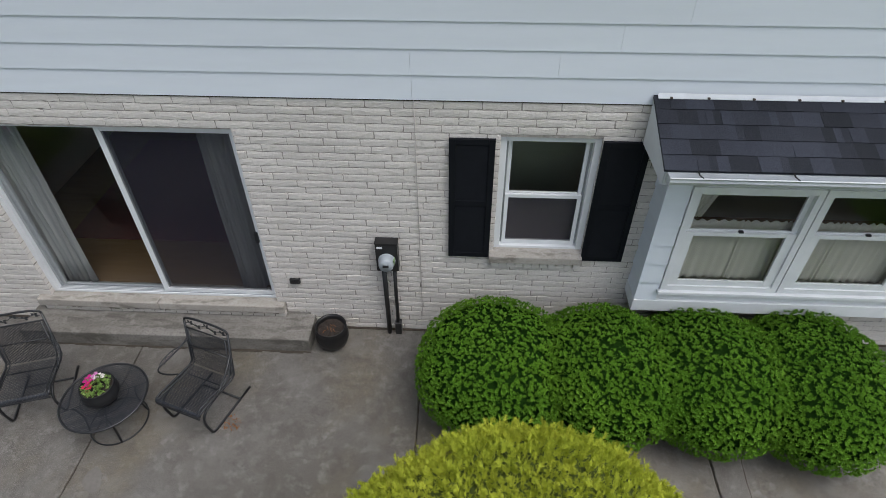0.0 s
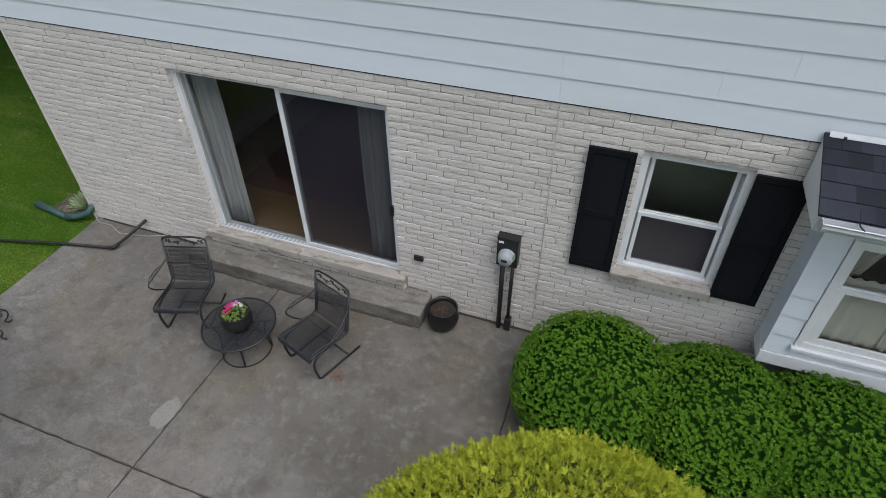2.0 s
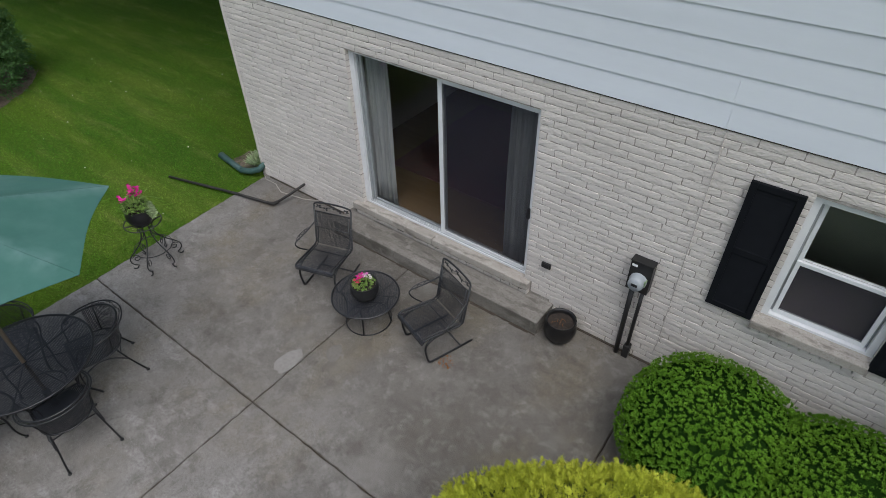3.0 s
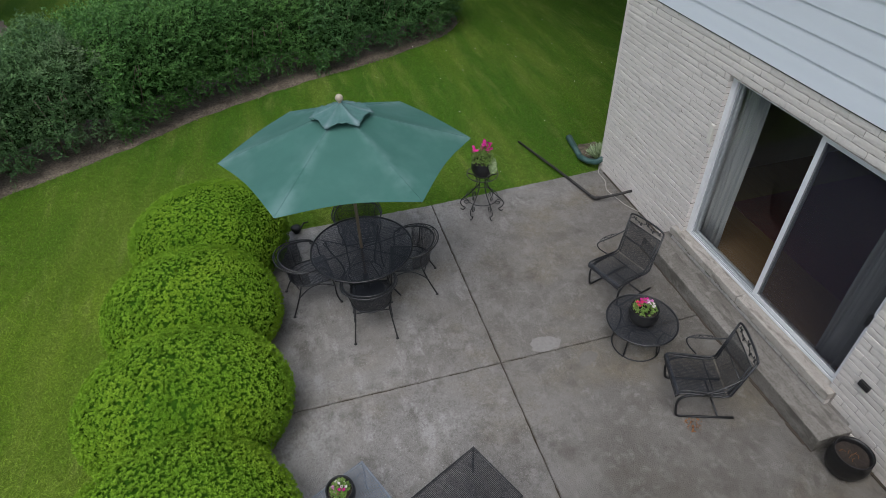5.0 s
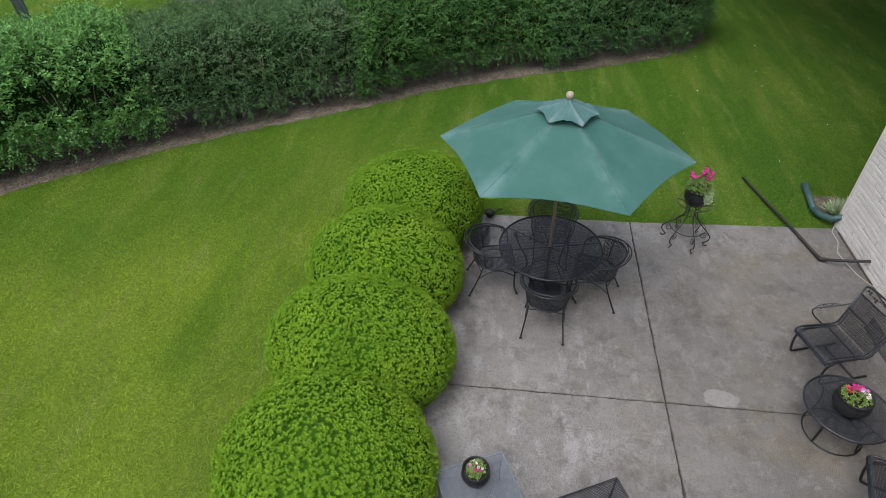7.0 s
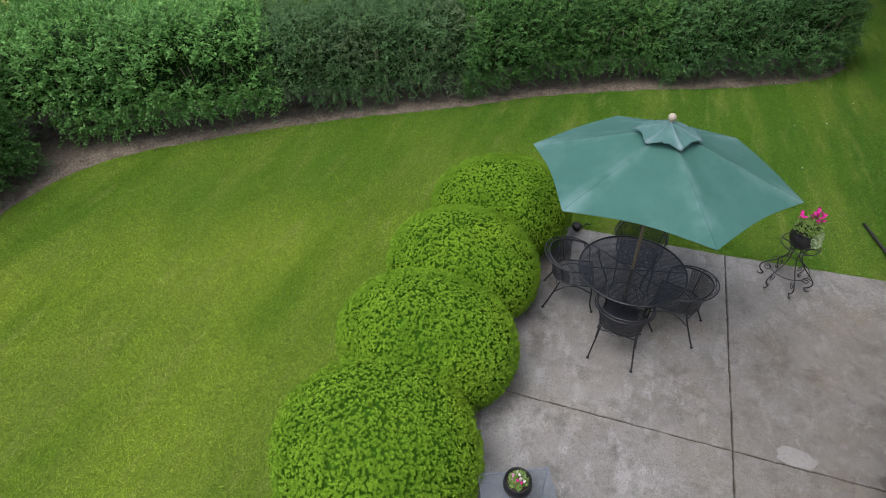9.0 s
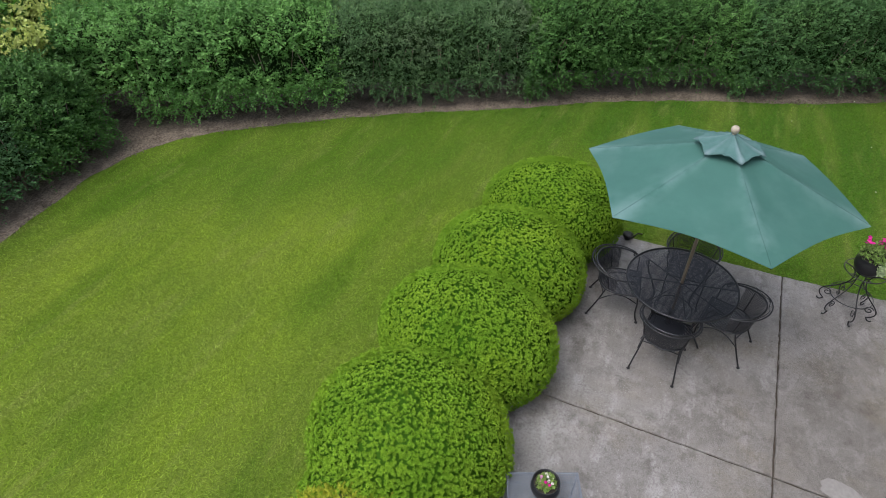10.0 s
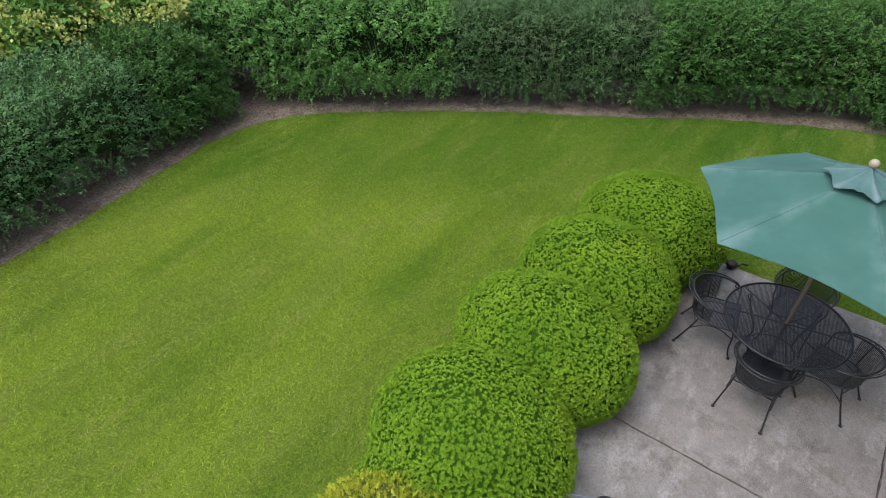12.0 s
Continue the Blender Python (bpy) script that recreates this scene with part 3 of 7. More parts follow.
wall_upper = tagged(box_part("wall_south_upper", (HX0, HX1, 0.0, 0.24, TOPZ + 0.01, 5.7), M_TRIM), "upper wall clad in wide white lap siding", "wall", kind="structure")
tagged(box_part("wall_west", (HX0 + 0.03, HX0 + 0.25, 0.245, 9.0, -0.1, 5.7), M_BRICK), "side wall of the house in cream brick", "wall", kind="structure")
tagged(box_part("wall_east", (HX1 - 0.25, HX1, 0.245, 9.0, -0.1, 5.7), M_BRICK), "side wall of the house in cream brick", "wall", kind="structure")
tagged(box_part("wall_north", (HX0, HX1, 9.0, 9.25, -0.1, 5.7), M_BRICK), "back wall of the house in cream brick", "wall", kind="structure")
bm = bmesh.new()
rv = [bm.verts.new(p) for p in ((HX0 - .5, -.5, 5.7), (HX1 + .5, -.5, 5.7), (HX1 + .5, 9.7, 5.7), (HX0 - .5, 9.7, 5.7), (HX0 - .5, 4.6, 7.9), (HX1 + .5, 4.6, 7.9))]
for f in ((0, 1, 5, 4), (2, 3, 4, 5), (0, 4, 3), (1, 2, 5), (3, 2, 1, 0)):
    bm.faces.new([rv[k] for k in f])
tagged(part("roof", bm, M_ROOF), "low pitched dark shingle roof", "roof", kind="structure")
tagged(box_part("corner_trim", (HX0 - 0.006, HX0 + 0.028, -0.008, 0.24, -0.03, TOPZ), M_BRICK), "pale corner bead at the brick edge", "trim", kind="structure")

# rooms behind the glass
def room(name, x0, x1, y1, z0, z1, mat):
    bm = bmesh.new()
    t = 0.06
    box(bm, x0 - t, x1 + t, y1, y1 + t, z0, z1)
    box(bm, x0 - t, x0, 0.25, y1 - 0.002, z0, z1)
    box(bm, x1, x1 + t, 0.25, y1 - 0.002, z0, z1)
    tagged(part(name + "_wall", bm, mat), "plain dim interior wall", "wall", kind="structure")
    tagged(box_part(name + "_floor", (x0 - t, x1 + t, 0.25, y1 + t, z0 - 0.1, z0), M_FLOORWOOD), "warm brown wooden floor", "floor", kind="structure")
    tagged(box_part(name + "_ceiling", (x0 - t, x1 + t, 0.25, y1 + t, z1, z1 + 0.08), mat), "plain ceiling", "ceiling", kind="structure")


room("den", 1.2, 5.6, 4.5, 0.37, 2.62, M_ROOMWALL)
room("kitchen", 6.9, 8.4, 1.0, 0.37, 2.62, M_KITCHEN)
room("dining", 8.7, 12.5, 1.8, 0.37, 2.62, M_KITCHEN)
tagged(box_part("rug", (1.9, 4.9, 1.0, 3.4, 0.37, 0.383), M_RUG), "dark red rug on the wooden floor", "rug")


def drape(name, x0, x1, y, z0, z1, mat, label, folds=7, amp=0.03, parent=None, slant=0.0):
    n = folds * 8
    vs, fs = [], []
    for j in range(7):
        z = z0 + (z1 - z0) * j / 6
        for k in range(n + 1):
            t = k / n
            q = t + 0.35 / folds * math.sin(2 * math.pi * 2.2 * t + x0) + 0.15 / folds * math.sin(2 * math.pi * 5.3 * t)
            vs.append((x0 + (x1 - x0) * t + slant * (j / 6), y + amp * math.sin(2 * math.pi * folds * q) * (1.1 - 0.05 * j) + 0.3 * amp * math.sin(2 * math.pi * folds * 2.3 * q + j), z))
    for j in range(6):
        for k in range(n):
            fs.append((j * (n + 1) + k, j * (n + 1) + k + 1, (j + 1) * (n + 1) + k + 1, (j + 1) * (n + 1) + k))
    ob = mesh_object(name, vs, fs, mat, parent, smooth=True)
    ob.modifiers.new("thick", "SOLIDIFY").thickness = 0.003
    return tagged(ob, label, "curtain")


# ---- siding boards ----
EXPOSE = 0.2155


def siding_board(x0, x1, z0, parent):
    t = 0.011
    vs = [(x0, -0.004 - t, z0), (x1, -0.004 - t, z0), (x1, -0.003, z0 + EXPOSE + 0.012), (x0, -0.003, z0 + EXPOSE + 0.012),
          (x0, 0.0, z0), (x1, 0.0, z0), (x1, 0.0, z0 + EXPOSE + 0.012), (x0, 0.0, z0 + EXPOSE + 0.012)]
    return mesh_object("board", vs, [(0, 1, 2, 3), (4, 7, 6, 5), (0, 4, 5, 1), (1, 5, 6, 2), (2, 6, 7, 3), (3, 7, 4, 0)], M_SIDING, parent)


_rng = random.Random(11)
_seams = {0: [6.456], 1: [6.45, 7.63], 2: [8.08], 3: [8.55], 4: [5.1]}
for k in range(13):
    z = TOPZ + 0.012 + k * EXPOSE
    cuts = [HX0] + _seams.get(k, [_rng.uniform(3, 9)]) + [HX1]
    for a, b in zip(cuts[:-1], cuts[1:]):
        siding_board(a + 0.001, b - 0.001, z, wall_upper)
bars("flashing_strip", [[(HX0, -0.006, TOPZ + 0.004), (HX1, -0.006, TOPZ + 0.004)]], 0.006, M_JOINT, wall_upper, sides=4)

# ---- step and sill ----
bm = bmesh.new()
box(bm, 2.0, 5.255, -0.385, 0.005, -0.02, 0.192, bevel=0.012)
tagged(part("doorstep", bm, M_STEP), "low worn grey concrete step under the sliding door", "step", kind="structure")
for x0, x1 in ((2.11, 3.50), (3.51, 4.93)):
    bm = bmesh.new()
    box(bm, x0, x1, -0.085, 0.16, 0.279, 0.380, bevel=0.01)
    tagged(part("door_sill_stone", bm, M_STONE), "long weathered limestone sill block under the door", "sill", group="door sill stones")
for k in range(22):
    x = 2.14 + k * 0.127
    box_part("brick", (x, x + 0.116, -0.050, 0.03, 0.196, 0.262 + 0.006 * math.sin(5.1 * k)), M_BRICK, wall_front, bevel=0.003)
bm = bmesh.new()
_rng = random.Random(31)
box(bm, 2.12, 4.92, -0.040, 0.02, 0.194, 0.2785)
x = 2.12
while x < 4.90:                                # crumbling bedding mortar under the sill stones
    w = _rng.uniform(0.02, 0.07)
    box(bm, x, min(x + w, 4.92), -0.062 - _rng.uniform(0, 0.012), -0.0405, 0.2785 - _rng.uniform(0.008, 0.022), 0.2783)
    x += w + 0.0005
tagged(part("bedding_joint", bm, M_JOINT), "dark crumbling mortar joint under the sill stones", "joint", kind="structure")
bm = bmesh.new()
box(bm, 5.25, 12.5, -0.028, -0.001, -0.02, 0.010)
box(bm, 0.15, 1.99, -0.024, -0.001, -0.02, 0.010)
tagged(part("wall_foot_joint", bm, M_JOINT), "dark dirty joint between wall and patio", "joint", kind="structure")
bm = bmesh.new()
_rng, x = random.Random(33), 2.0
while x < 5.25:
    w = _rng.uniform(0.03, 0.12)
    box(bm, x, min(x + w, 5.255), -0.396 - _rng.uniform(0.002, 0.024), -0.3855, -0.02, 0.004 + _rng.uniform(0, 0.004))
    x += w + 0.0005
tagged(part("step_joint", bm, M_JOINT), "dark joint along the step", "joint", kind="structure")


# ---- sliding door ----
def frame_rect(name, x0, x1, z0, z1, y0, y1, w, mat, parent, label="", wb=None, wt=None):
    wb = w if wb is None else wb
    wt = w if wt is None else wt
    bm = bmesh.new()
    box(bm, x0, x0 + w, y0, y1, z0, z1, 0.003)
    box(bm, x1 - w, x1, y0, y1, z0, z1, 0.003)
    box(bm, x0 + w, x1 - w, y0 + 0.001, y1, z1 - wt, z1, 0.003)
    box(bm, x0 + w, x1 - w, y0 + 0.001, y1, z0, z0 + wb, 0.003)
    return part(name, bm, mat, parent, label)


def pane(x0, x1, y, z0, z1, parent, name="pane"):
    ob = mesh_object(name, [(x0, y, z0), (x1, y, z0), (x1, y, z1), (x0, y, z1)], [(0, 1, 2, 3)], M_GLASS, parent)
    ob.visible_shadow = False
    return ob


def sliding_door():
    d = empty("door_1", pose(0, 0, 0))
    tagged(d, "white aluminium sliding patio door with a dark insect screen", "sliding door", kind="structure")
    x0, x1, z0, z1 = DOOR
    frame_rect("door_frame", x0 + 0.003, x1 - 0.003, z0 + 0.007, z1 - 0.002, 0.058, 0.173, 0.042, M_TRIM, d, wb=0.030)
    box_part("jamb_face", (x0 + 0.046, x0 + 0.078, 0.060, 0.10, z0 + 0.04, z1 - 0.046), M_TRIM, d, "", 0.003)
    box_part("jamb_track", (x0 + 0.046, x0 + 0.098, 0.101, 0.172, z0 + 0.04, z1 - 0.046), M_GREYMETAL, d, "dull grey jamb track", 0.003)
    xm = 3.570
    left = frame_rect("fixed_panel", x0 + 0.100, xm + 0.03, z0 + 0.04, z1 - 0.047, 0.123, 0.158, 0.032, M_GREYMETAL, d)
    pane(x0 + 0.130, xm, 0.141, z0 + 0.07, z1 - 0.077, left)
    bm = bmesh.new()
    box(bm, xm - 0.030, xm + 0.027, 0.083, 0.118, z0 + 0.04, z1 - 0.047, 0.003)
    box(bm, x1 - 0.072, x1 - 0.048, 0.083, 0.118, z0 + 0.04, z1 - 0.047, 0.003)
    box(bm, xm + 0.027, x1 - 0.072, 0.084, 0.118, z1 - 0.090, z1 - 0.047, 0.003)
    box(bm, xm + 0.027, x1 - 0.072, 0.084, 0.118, z0 + 0.04, z0 + 0.088, 0.003)
    right = part("sliding_panel", bm, M_TRIM, d, "white sliding panel frame")
    pane(xm + 0.02, x1 - 0.070, 0.108, z0 + 0.085, z1 - 0.088, right)
    box_part("insect_screen", (xm + 0.018, x1 - 0.068, 0.0885, 0.091, z0 + 0.083, z1 - 0.086), M_FINE, right, "dark fine insect screen")
    box_part("handle", (x1 - 0.085, x1 - 0.052, 0.048, 0.082, 1.20, 1.33), M_BLACK, right, "black plastic pull handle", 0.004)
    bm = bmesh.new()
    for k in range(3):
        box(bm, x0 + 0.06, x1 - 0.06, 0.069 + 0.02 * k, 0.073 + 0.02 * k, z0 + 0.036, z0 + 0.048)
    part("track", bm, M_GREYMETAL, d)
    return d


def screen_material():
    """A fine woven screen: half of the light goes through the weave."""
    m = bpy.data.materials.new("fine_screen")
    m.use_nodes = True
    nt, n = m.node_tree, m.node_tree.nodes
    t, mx = n.new("ShaderNodeBsdfTransparent"), n.new("ShaderNodeMixShader")
    b = n["Principled BSDF"]
    b.inputs["Base Color"].default_value = (0.034, 0.034, 0.052, 1)
    b.inputs["Roughness"].default_value = 0.6
    mx.inputs[0].default_value = 0.25
    nt.links.new(t.outputs[0], mx.inputs[1])
    nt.links.new(b.outputs[0], mx.inputs[2])
    nt.links.new(mx.outputs[0], n["Material Output"].inputs[0])
    return m


M_FINE = screen_material()
sliding_door()
drape("drape", 2.24, 2.70, 0.215, 0.40, 2.50, M_DRAPE, "pleated grey drape drawn aside behind the glass", 5, 0.035)
drape("drape", 4.415, 4.76, 0.215, 0.40, 2.50, M_DRAPE, "pleated grey drape drawn aside behind the glass", 5, 0.035)
tagged(box_part("thermometer", (2.222, 2.278, -0.036, -0.004, 1.72, 1.96), M_WHITEPLASTIC, None, bevel=0.003), "small cream wall thermometer beside the door", "thermometer")


# ---- window with shutters ----
def window_small():
    w = empty("window_1")
    tagged(w, "white double-hung window with a stone sill", "window", kind="structure")
    x0, x1, z0, z1 = WIN
    frame_rect("window_frame", x0 + 0.003, x1 - 0.003, z0 + 0.007, z1 - 0.003, 0.040, 0.16, 0.058, M_TRIM, w, wb=0.045)
    zm = 1.865
    for xa, xb in ((x0 + 0.062, x0 + 0.080), (x1 - 0.080, x1 - 0.062)):
        box_part("jamb_liner", (xa, xb, 0.105, 0.158, z0 + 0.055, z1 - 0.063), M_GREYMETAL, w, "grey jamb liner")
    up = frame_rect("upper_sash", x0 + 0.082, x1 - 0.082, zm - 0.012, z1 - 0.064, 0.112, 0.142, 0.036, M_TRIM, w)
    pane(x0 + 0.115, x1 - 0.115, 0.128, zm + 0.02, z1 - 0.098, up)
    lo = frame_rect("lower_sash", x0 + 0.082, x1 - 0.082, z0 + 0.056, zm + 0.018, 0.078, 0.108, 0.036, M_TRIM, w, wb=0.045)
    pane(x0 + 0.115, x1 - 0.115, 0.096, z0 + 0.098, zm - 0.015, lo)
    box_part("insect_screen", (x0 + 0.118, x1 - 0.118, 0.084, 0.086, z0 + 0.101, zm - 0.017), M_FINE, lo)
    xa, xb = x0 - 0.035, x1 + 0.002                        # sloping stone sill
    prof = [(-0.075, z0 - 0.085), (-0.075, z0 - 0.010), (-0.068, z0 - 0.003), (0.045, z0 + 0.028), (0.060, z0 + 0.028), (0.060, z0 - 0.085)]
    vs = [(x, y, z) for x in (xa, xb) for y, z in prof]
    mesh_object("window_sill", vs, [tuple(range(6)), tuple(range(11, 5, -1))] + [(k, 6 + k, 6 + (k + 1) % 6, (k + 1) % 6) for k in range(6)], M_STONE, w, "pale limestone sill")
    return w


window_small()
tagged(box_part("roller_blind", (7.31, 7.99, 0.165, 0.170, 1.26, 1.86), M_BLIND), "dim beige cafe blind inside the window", "blind")
for k in range(11):
    x = WIN[0] - 0.01 + k * 0.083
    box_part("brick", (x, x + 0.072, -0.035, 0.02, WIN[2] - 0.172, WIN[2] - 0.090), M_BRICK, wall_front)


def shutter(x0, x1, z0, z1):
    s = empty("shutter", pose((x0 + x1) / 2, -0.012, z0))
    tagged(s, "black louvred window shutter fixed to the brick", "shutter", group="window shutters")
    w, h = x1 - x0, z1 - z0
    b = 0.055
    frame_rect("frame", -w / 2, w / 2, 0, h, -0.032, 0.0, b, M_SHUTTER, s)
    box_part("middle_rail", (-w / 2 + b, w / 2 - b, -0.030, -0.004, h * 0.47, h * 0.47 + 0.06), M_SHUTTER, s, bevel=0.002)
    for lo, hi in ((b, h * 0.47), (h * 0.47 + 0.06, h - b)):
        n = int((hi - lo) / 0.032)
        for k in range(n):
            z = lo + (hi - lo) * (k + 0.5) / n
            mesh_object("slat", [(-w / 2 + b, -0.023, z - 0.018), (w / 2 - b, -0.023, z - 0.018), (w / 2 - b, -0.012, z + 0.018), (-w / 2 + b, -0.012, z + 0.018),
                                 (-w / 2 + b, -0.019, z - 0.020), (w / 2 - b, -0.019, z - 0.020), (w / 2 - b, -0.008, z + 0.016), (-w / 2 + b, -0.008, z + 0.016)],
                        [(0, 1, 2, 3), (7, 6, 5, 4), (0, 4, 5, 1), (3, 2, 6, 7)], M_SHUTTER, s)
    return s


shutter(6.765, 7.17, 1.185, 2.535)
shutter(8.095, 8.50, 1.175, 2.535)


# ---- bay window ----
BX0, BX1, BY, BZ0, BZ1 = 8.635, 12.3, -0.29, 0.775, 2.53


def bay_window():
    b = empty("bay_window")
    tagged(b, "white sided box bay window with a dark shingle roof", "bay window", kind="structure")
    bm = bmesh.new()
    wins = [(8.85, 9.955, 1.06, 2.28), (9.965, 11.07, 1.06, 2.28), (11.08, 12.185, 1.06, 2.28)]
    for x0, x1, z0, z1 in holes_grid(BX0 + 0.01, BX1 - 0.01, BZ0, BZ1, [(8.85, 12.185, 1.06, 2.28)]):
        box(bm, x0, x1, BY + 0.012, BY + 0.06, z0, z1)
    box(bm, BX0 + 0.01, BX0 + 0.06, BY + 0.062, 0.0, BZ0, BZ1)
    box(bm, BX1 - 0.06, BX1 - 0.01, BY + 0.062, 0.0, BZ0, BZ1)
    box(bm, BX0 + 0.06, BX1 - 0.06, BY + 0.062, 0.24, BZ0, BZ0 + 0.03)
    part("body", bm, M_TRIM, b)
    # lap boards on the front corner and the end
    h = 0.235
    for k in range(7):
        z = BZ0 + 0.14 + k * h
        zt = min(z + h + 0.01, BZ1)
        if z > BZ1 - 0.05:
            continue
        xe = 8.842
        mesh_object("board", [(BX0 - 0.006, BY - 0.012, z), (xe, BY - 0.012, z), (xe, BY + 0.010, zt), (BX0 + 0.004, BY + 0.010, zt),
                              (BX0 - 0.006, BY + 0.011, z), (xe, BY + 0.011, z)], [(0, 1, 2, 3), (0, 4, 5, 1), (0, 3, 4)], M_SIDING, b)
        mesh_object("board", [(BX0 - 0.006, BY - 0.002, z), (BX0 - 0.006, -0.002, z), (BX0 + 0.008, -0.002, zt), (BX0 + 0.008, BY + 0.01, zt),
                              (BX0 + 0.009, BY, z), (BX0 + 0.009, -0.002, z)], [(1, 0, 3, 2), (0, 1, 5, 4)], M_SIDING, b)
    box_part("skirt_board", (BX0 - 0.012, BX1, BY - 0.02, BY + 0.011, BZ0 - 0.01, BZ0 + 0.135), M_TRIM, b, bevel=0.004)
    box_part("skirt_board", (BX0 - 0.012, BX0 + 0.009, BY + 0.012, -0.003, BZ0 - 0.01, BZ0 + 0.135), M_TRIM, b, bevel=0.004)
    box_part("window_sill", (8.83, 12.2, BY - 0.05, BY + 0.02, 1.022, 1.06), M_TRIM, b, bevel=0.005)
    for x0, x1, z0, z1 in wins:
        w = frame_rect("window", x0, x1, z0 + 0.002, z1, BY - 0.016, BY + 0.06, 0.058, M_TRIM, b)
        zm = 1.745
        up = frame_rect("upper_sash", x0 + 0.057, x1 - 0.057, zm, z1 - 0.057, BY + 0.03, BY + 0.055, 0.048, M_TRIM, w)
        pane(x0 + 0.10, x1 - 0.10, BY + 0.045, zm + 0.04, z1 - 0.10, up)
        lo = frame_rect("lower_sash", x0 + 0.057, x1 - 0.057, z0 + 0.06, zm + 0.035, BY + 0.002, BY + 0.028, 0.086, M_TRIM, w, wb=0.066, wt=0.042)
        pane(x0 + 0.138, x1 - 0.138, BY + 0.015, z0 + 0.122, zm - 0.003, lo)
        box_part("sash_lock", ((x0 + x1) / 2 - 0.02, (x0 + x1) / 2 + 0.02, BY - 0.002, BY + 0.028, zm + 0.036, zm + 0.055), M_BLACK, lo, "small dark sash lock", 0.004)
    # roof: soffit box, cheeks, shingles, gutter
    RX0, RX1, RY = 8.42, 12.5, -0.66
    bm = bmesh.new()
    box(bm, RX0 + 0.005, RX1, RY + 0.02, -0.03, BZ1 + 0.002, BZ1 + 0.02)
    part("soffit", bm, M_TRIM, b)
    z_e, z_t = 2.70, 2.968
    vs = [(RX0, -0.025, BZ1), (RX0, RY, BZ1 + 0.02), (RX0, RY, z_e - 0.012), (RX0, -0.025, z_t - 0.012),
          (RX0 + 0.02, -0.025, BZ1), (RX0 + 0.02, RY, BZ1 + 0.02), (RX0 + 0.02, RY, z_e - 0.012), (RX0 + 0.02, -0.025, z_t - 0.012)]
    mesh_object("cheek", vs, [(0, 1, 2, 3), (7, 6, 5, 4), (0, 4, 5, 1), (1, 5, 6, 2), (2, 6, 7, 3)], M_TRIM, b, "white end cheek of the little roof")
    vs = [(RX0 - 0.01, RY - 0.02, z_e - 0.01), (RX1, RY - 0.02, z_e - 0.01), (RX1, -0.024, z_t), (RX0 - 0.01, -0.024, z_t),
          (RX0 - 0.01, RY - 0.02, z_e - 0.028), (RX1, RY - 0.02, z_e - 0.028), (RX1, -0.024, z_t - 0.018), (RX0 - 0.01, -0.024, z_t - 0.018)]
    roof = mesh_object("roof", vs, [(0, 1, 2, 3), (7, 6, 5, 4), (0, 4, 5, 1), (3, 7, 4, 0), (1, 5, 6, 2)], M_SHINGLE, b, "dark charcoal asphalt shingle roof")
    rng = random.Random(8)
    rows = 5
    sl = Vector((0, (-0.024) - (RY - 0.03), z_t - (z_e - 0.012)))
    nrm = Vector((0, -sl.z, sl.y)).normalized()
    for r in range(rows):
        x = RX0 - 0.012
        p0 = Vector((0, RY - 0.03, z_e - 0.010)) + sl * (r / rows)
        p1 = Vector((0, RY - 0.03, z_e - 0.010)) + sl * min(1, (r + 1.15) / rows)
        while x < RX1:
            w = rng.choice((0.06, 0.09, 0.12, 0.16, 0.22))
            xe = min(x + w, RX1)
            t = rng.choice((0.002, 0.006, 0.006))
            a, c = p0 + nrm * (t + 0.004), p1 + nrm * 0.001
            f = p0 + nrm * 0.001
            mesh_object("shingle", [(x, a.y, a.z), (xe - 0.0006, a.y, a.z), (xe - 0.0006, c.y, c.z), (x, c.y, c.z), (x, f.y, f.z), (xe - 0.0006, f.y, f.z)],
                        [(0, 1, 2, 3), (4, 5, 1, 0), (4, 0, 3), (1, 5, 2)], M_SHINGLE, roof)
            x = xe
    # flashing along the wall with dark clips
    vs = [(RX0 + 0.02, -0.068, z_t - 0.004), (RX1, -0.068, z_t - 0.004), (RX1, -0.022, z_t + 0.02), (RX0 + 0.02, -0.022, z_t + 0.02)]
    mesh_object("flashing", [*vs, *[(x, y, z - 0.004) for x, y, z in vs]], [(0, 1, 2, 3), (4, 7, 6, 5), (0, 4, 5, 1), (0, 3, 7, 4)], M_GUTTER, b, "pale metal flashing")
    for k in range(12):
        x = RX0 + 0.10 + k * 0.33 + rng.uniform(-0.03, 0.03)
        box_part("nail_cap", (x, x + 0.020, -0.074, -0.056, z_t - 0.006, z_t + 0.008), M_JOINT, b, bevel=0.003)
    gut = bmesh.new()
    prof = [(RY - 0.02, 2.668), (RY - 0.02, 2.596), (RY - 0.080, 2.596), (RY - 0.098, 2.628), (RY - 0.090, 2.648), (RY - 0.108, 2.668), (RY - 0.096, 2.671), (RY - 0.078, 2.646), (RY - 0.084, 2.628), (RY - 0.072, 2.606), (RY - 0.032, 2.606), (RY - 0.032, 2.668)]
    for x0, x1 in ((RX0 + 0.02, 9.03), (9.033, RX1)):
        a = [gut.verts.new((x0, y, z)) for y, z in prof]
        c = [gut.verts.new((x1, y, z)) for y, z in prof]
        m = len(prof)
        for k in range(m):
            gut.faces.new((a[k], a[(k + 1) % m], c[(k + 1) % m], c[k]))
        gut.faces.new(a[::-1])
        gut.faces.new(c)
    box(gut, RX0 + 0.018, RX0 + 0.021, RY - 0.108, RY - 0.02, 2.596, 2.669)
    g = part("gutter", gut, M_GUTTER, b, "white metal gutter")
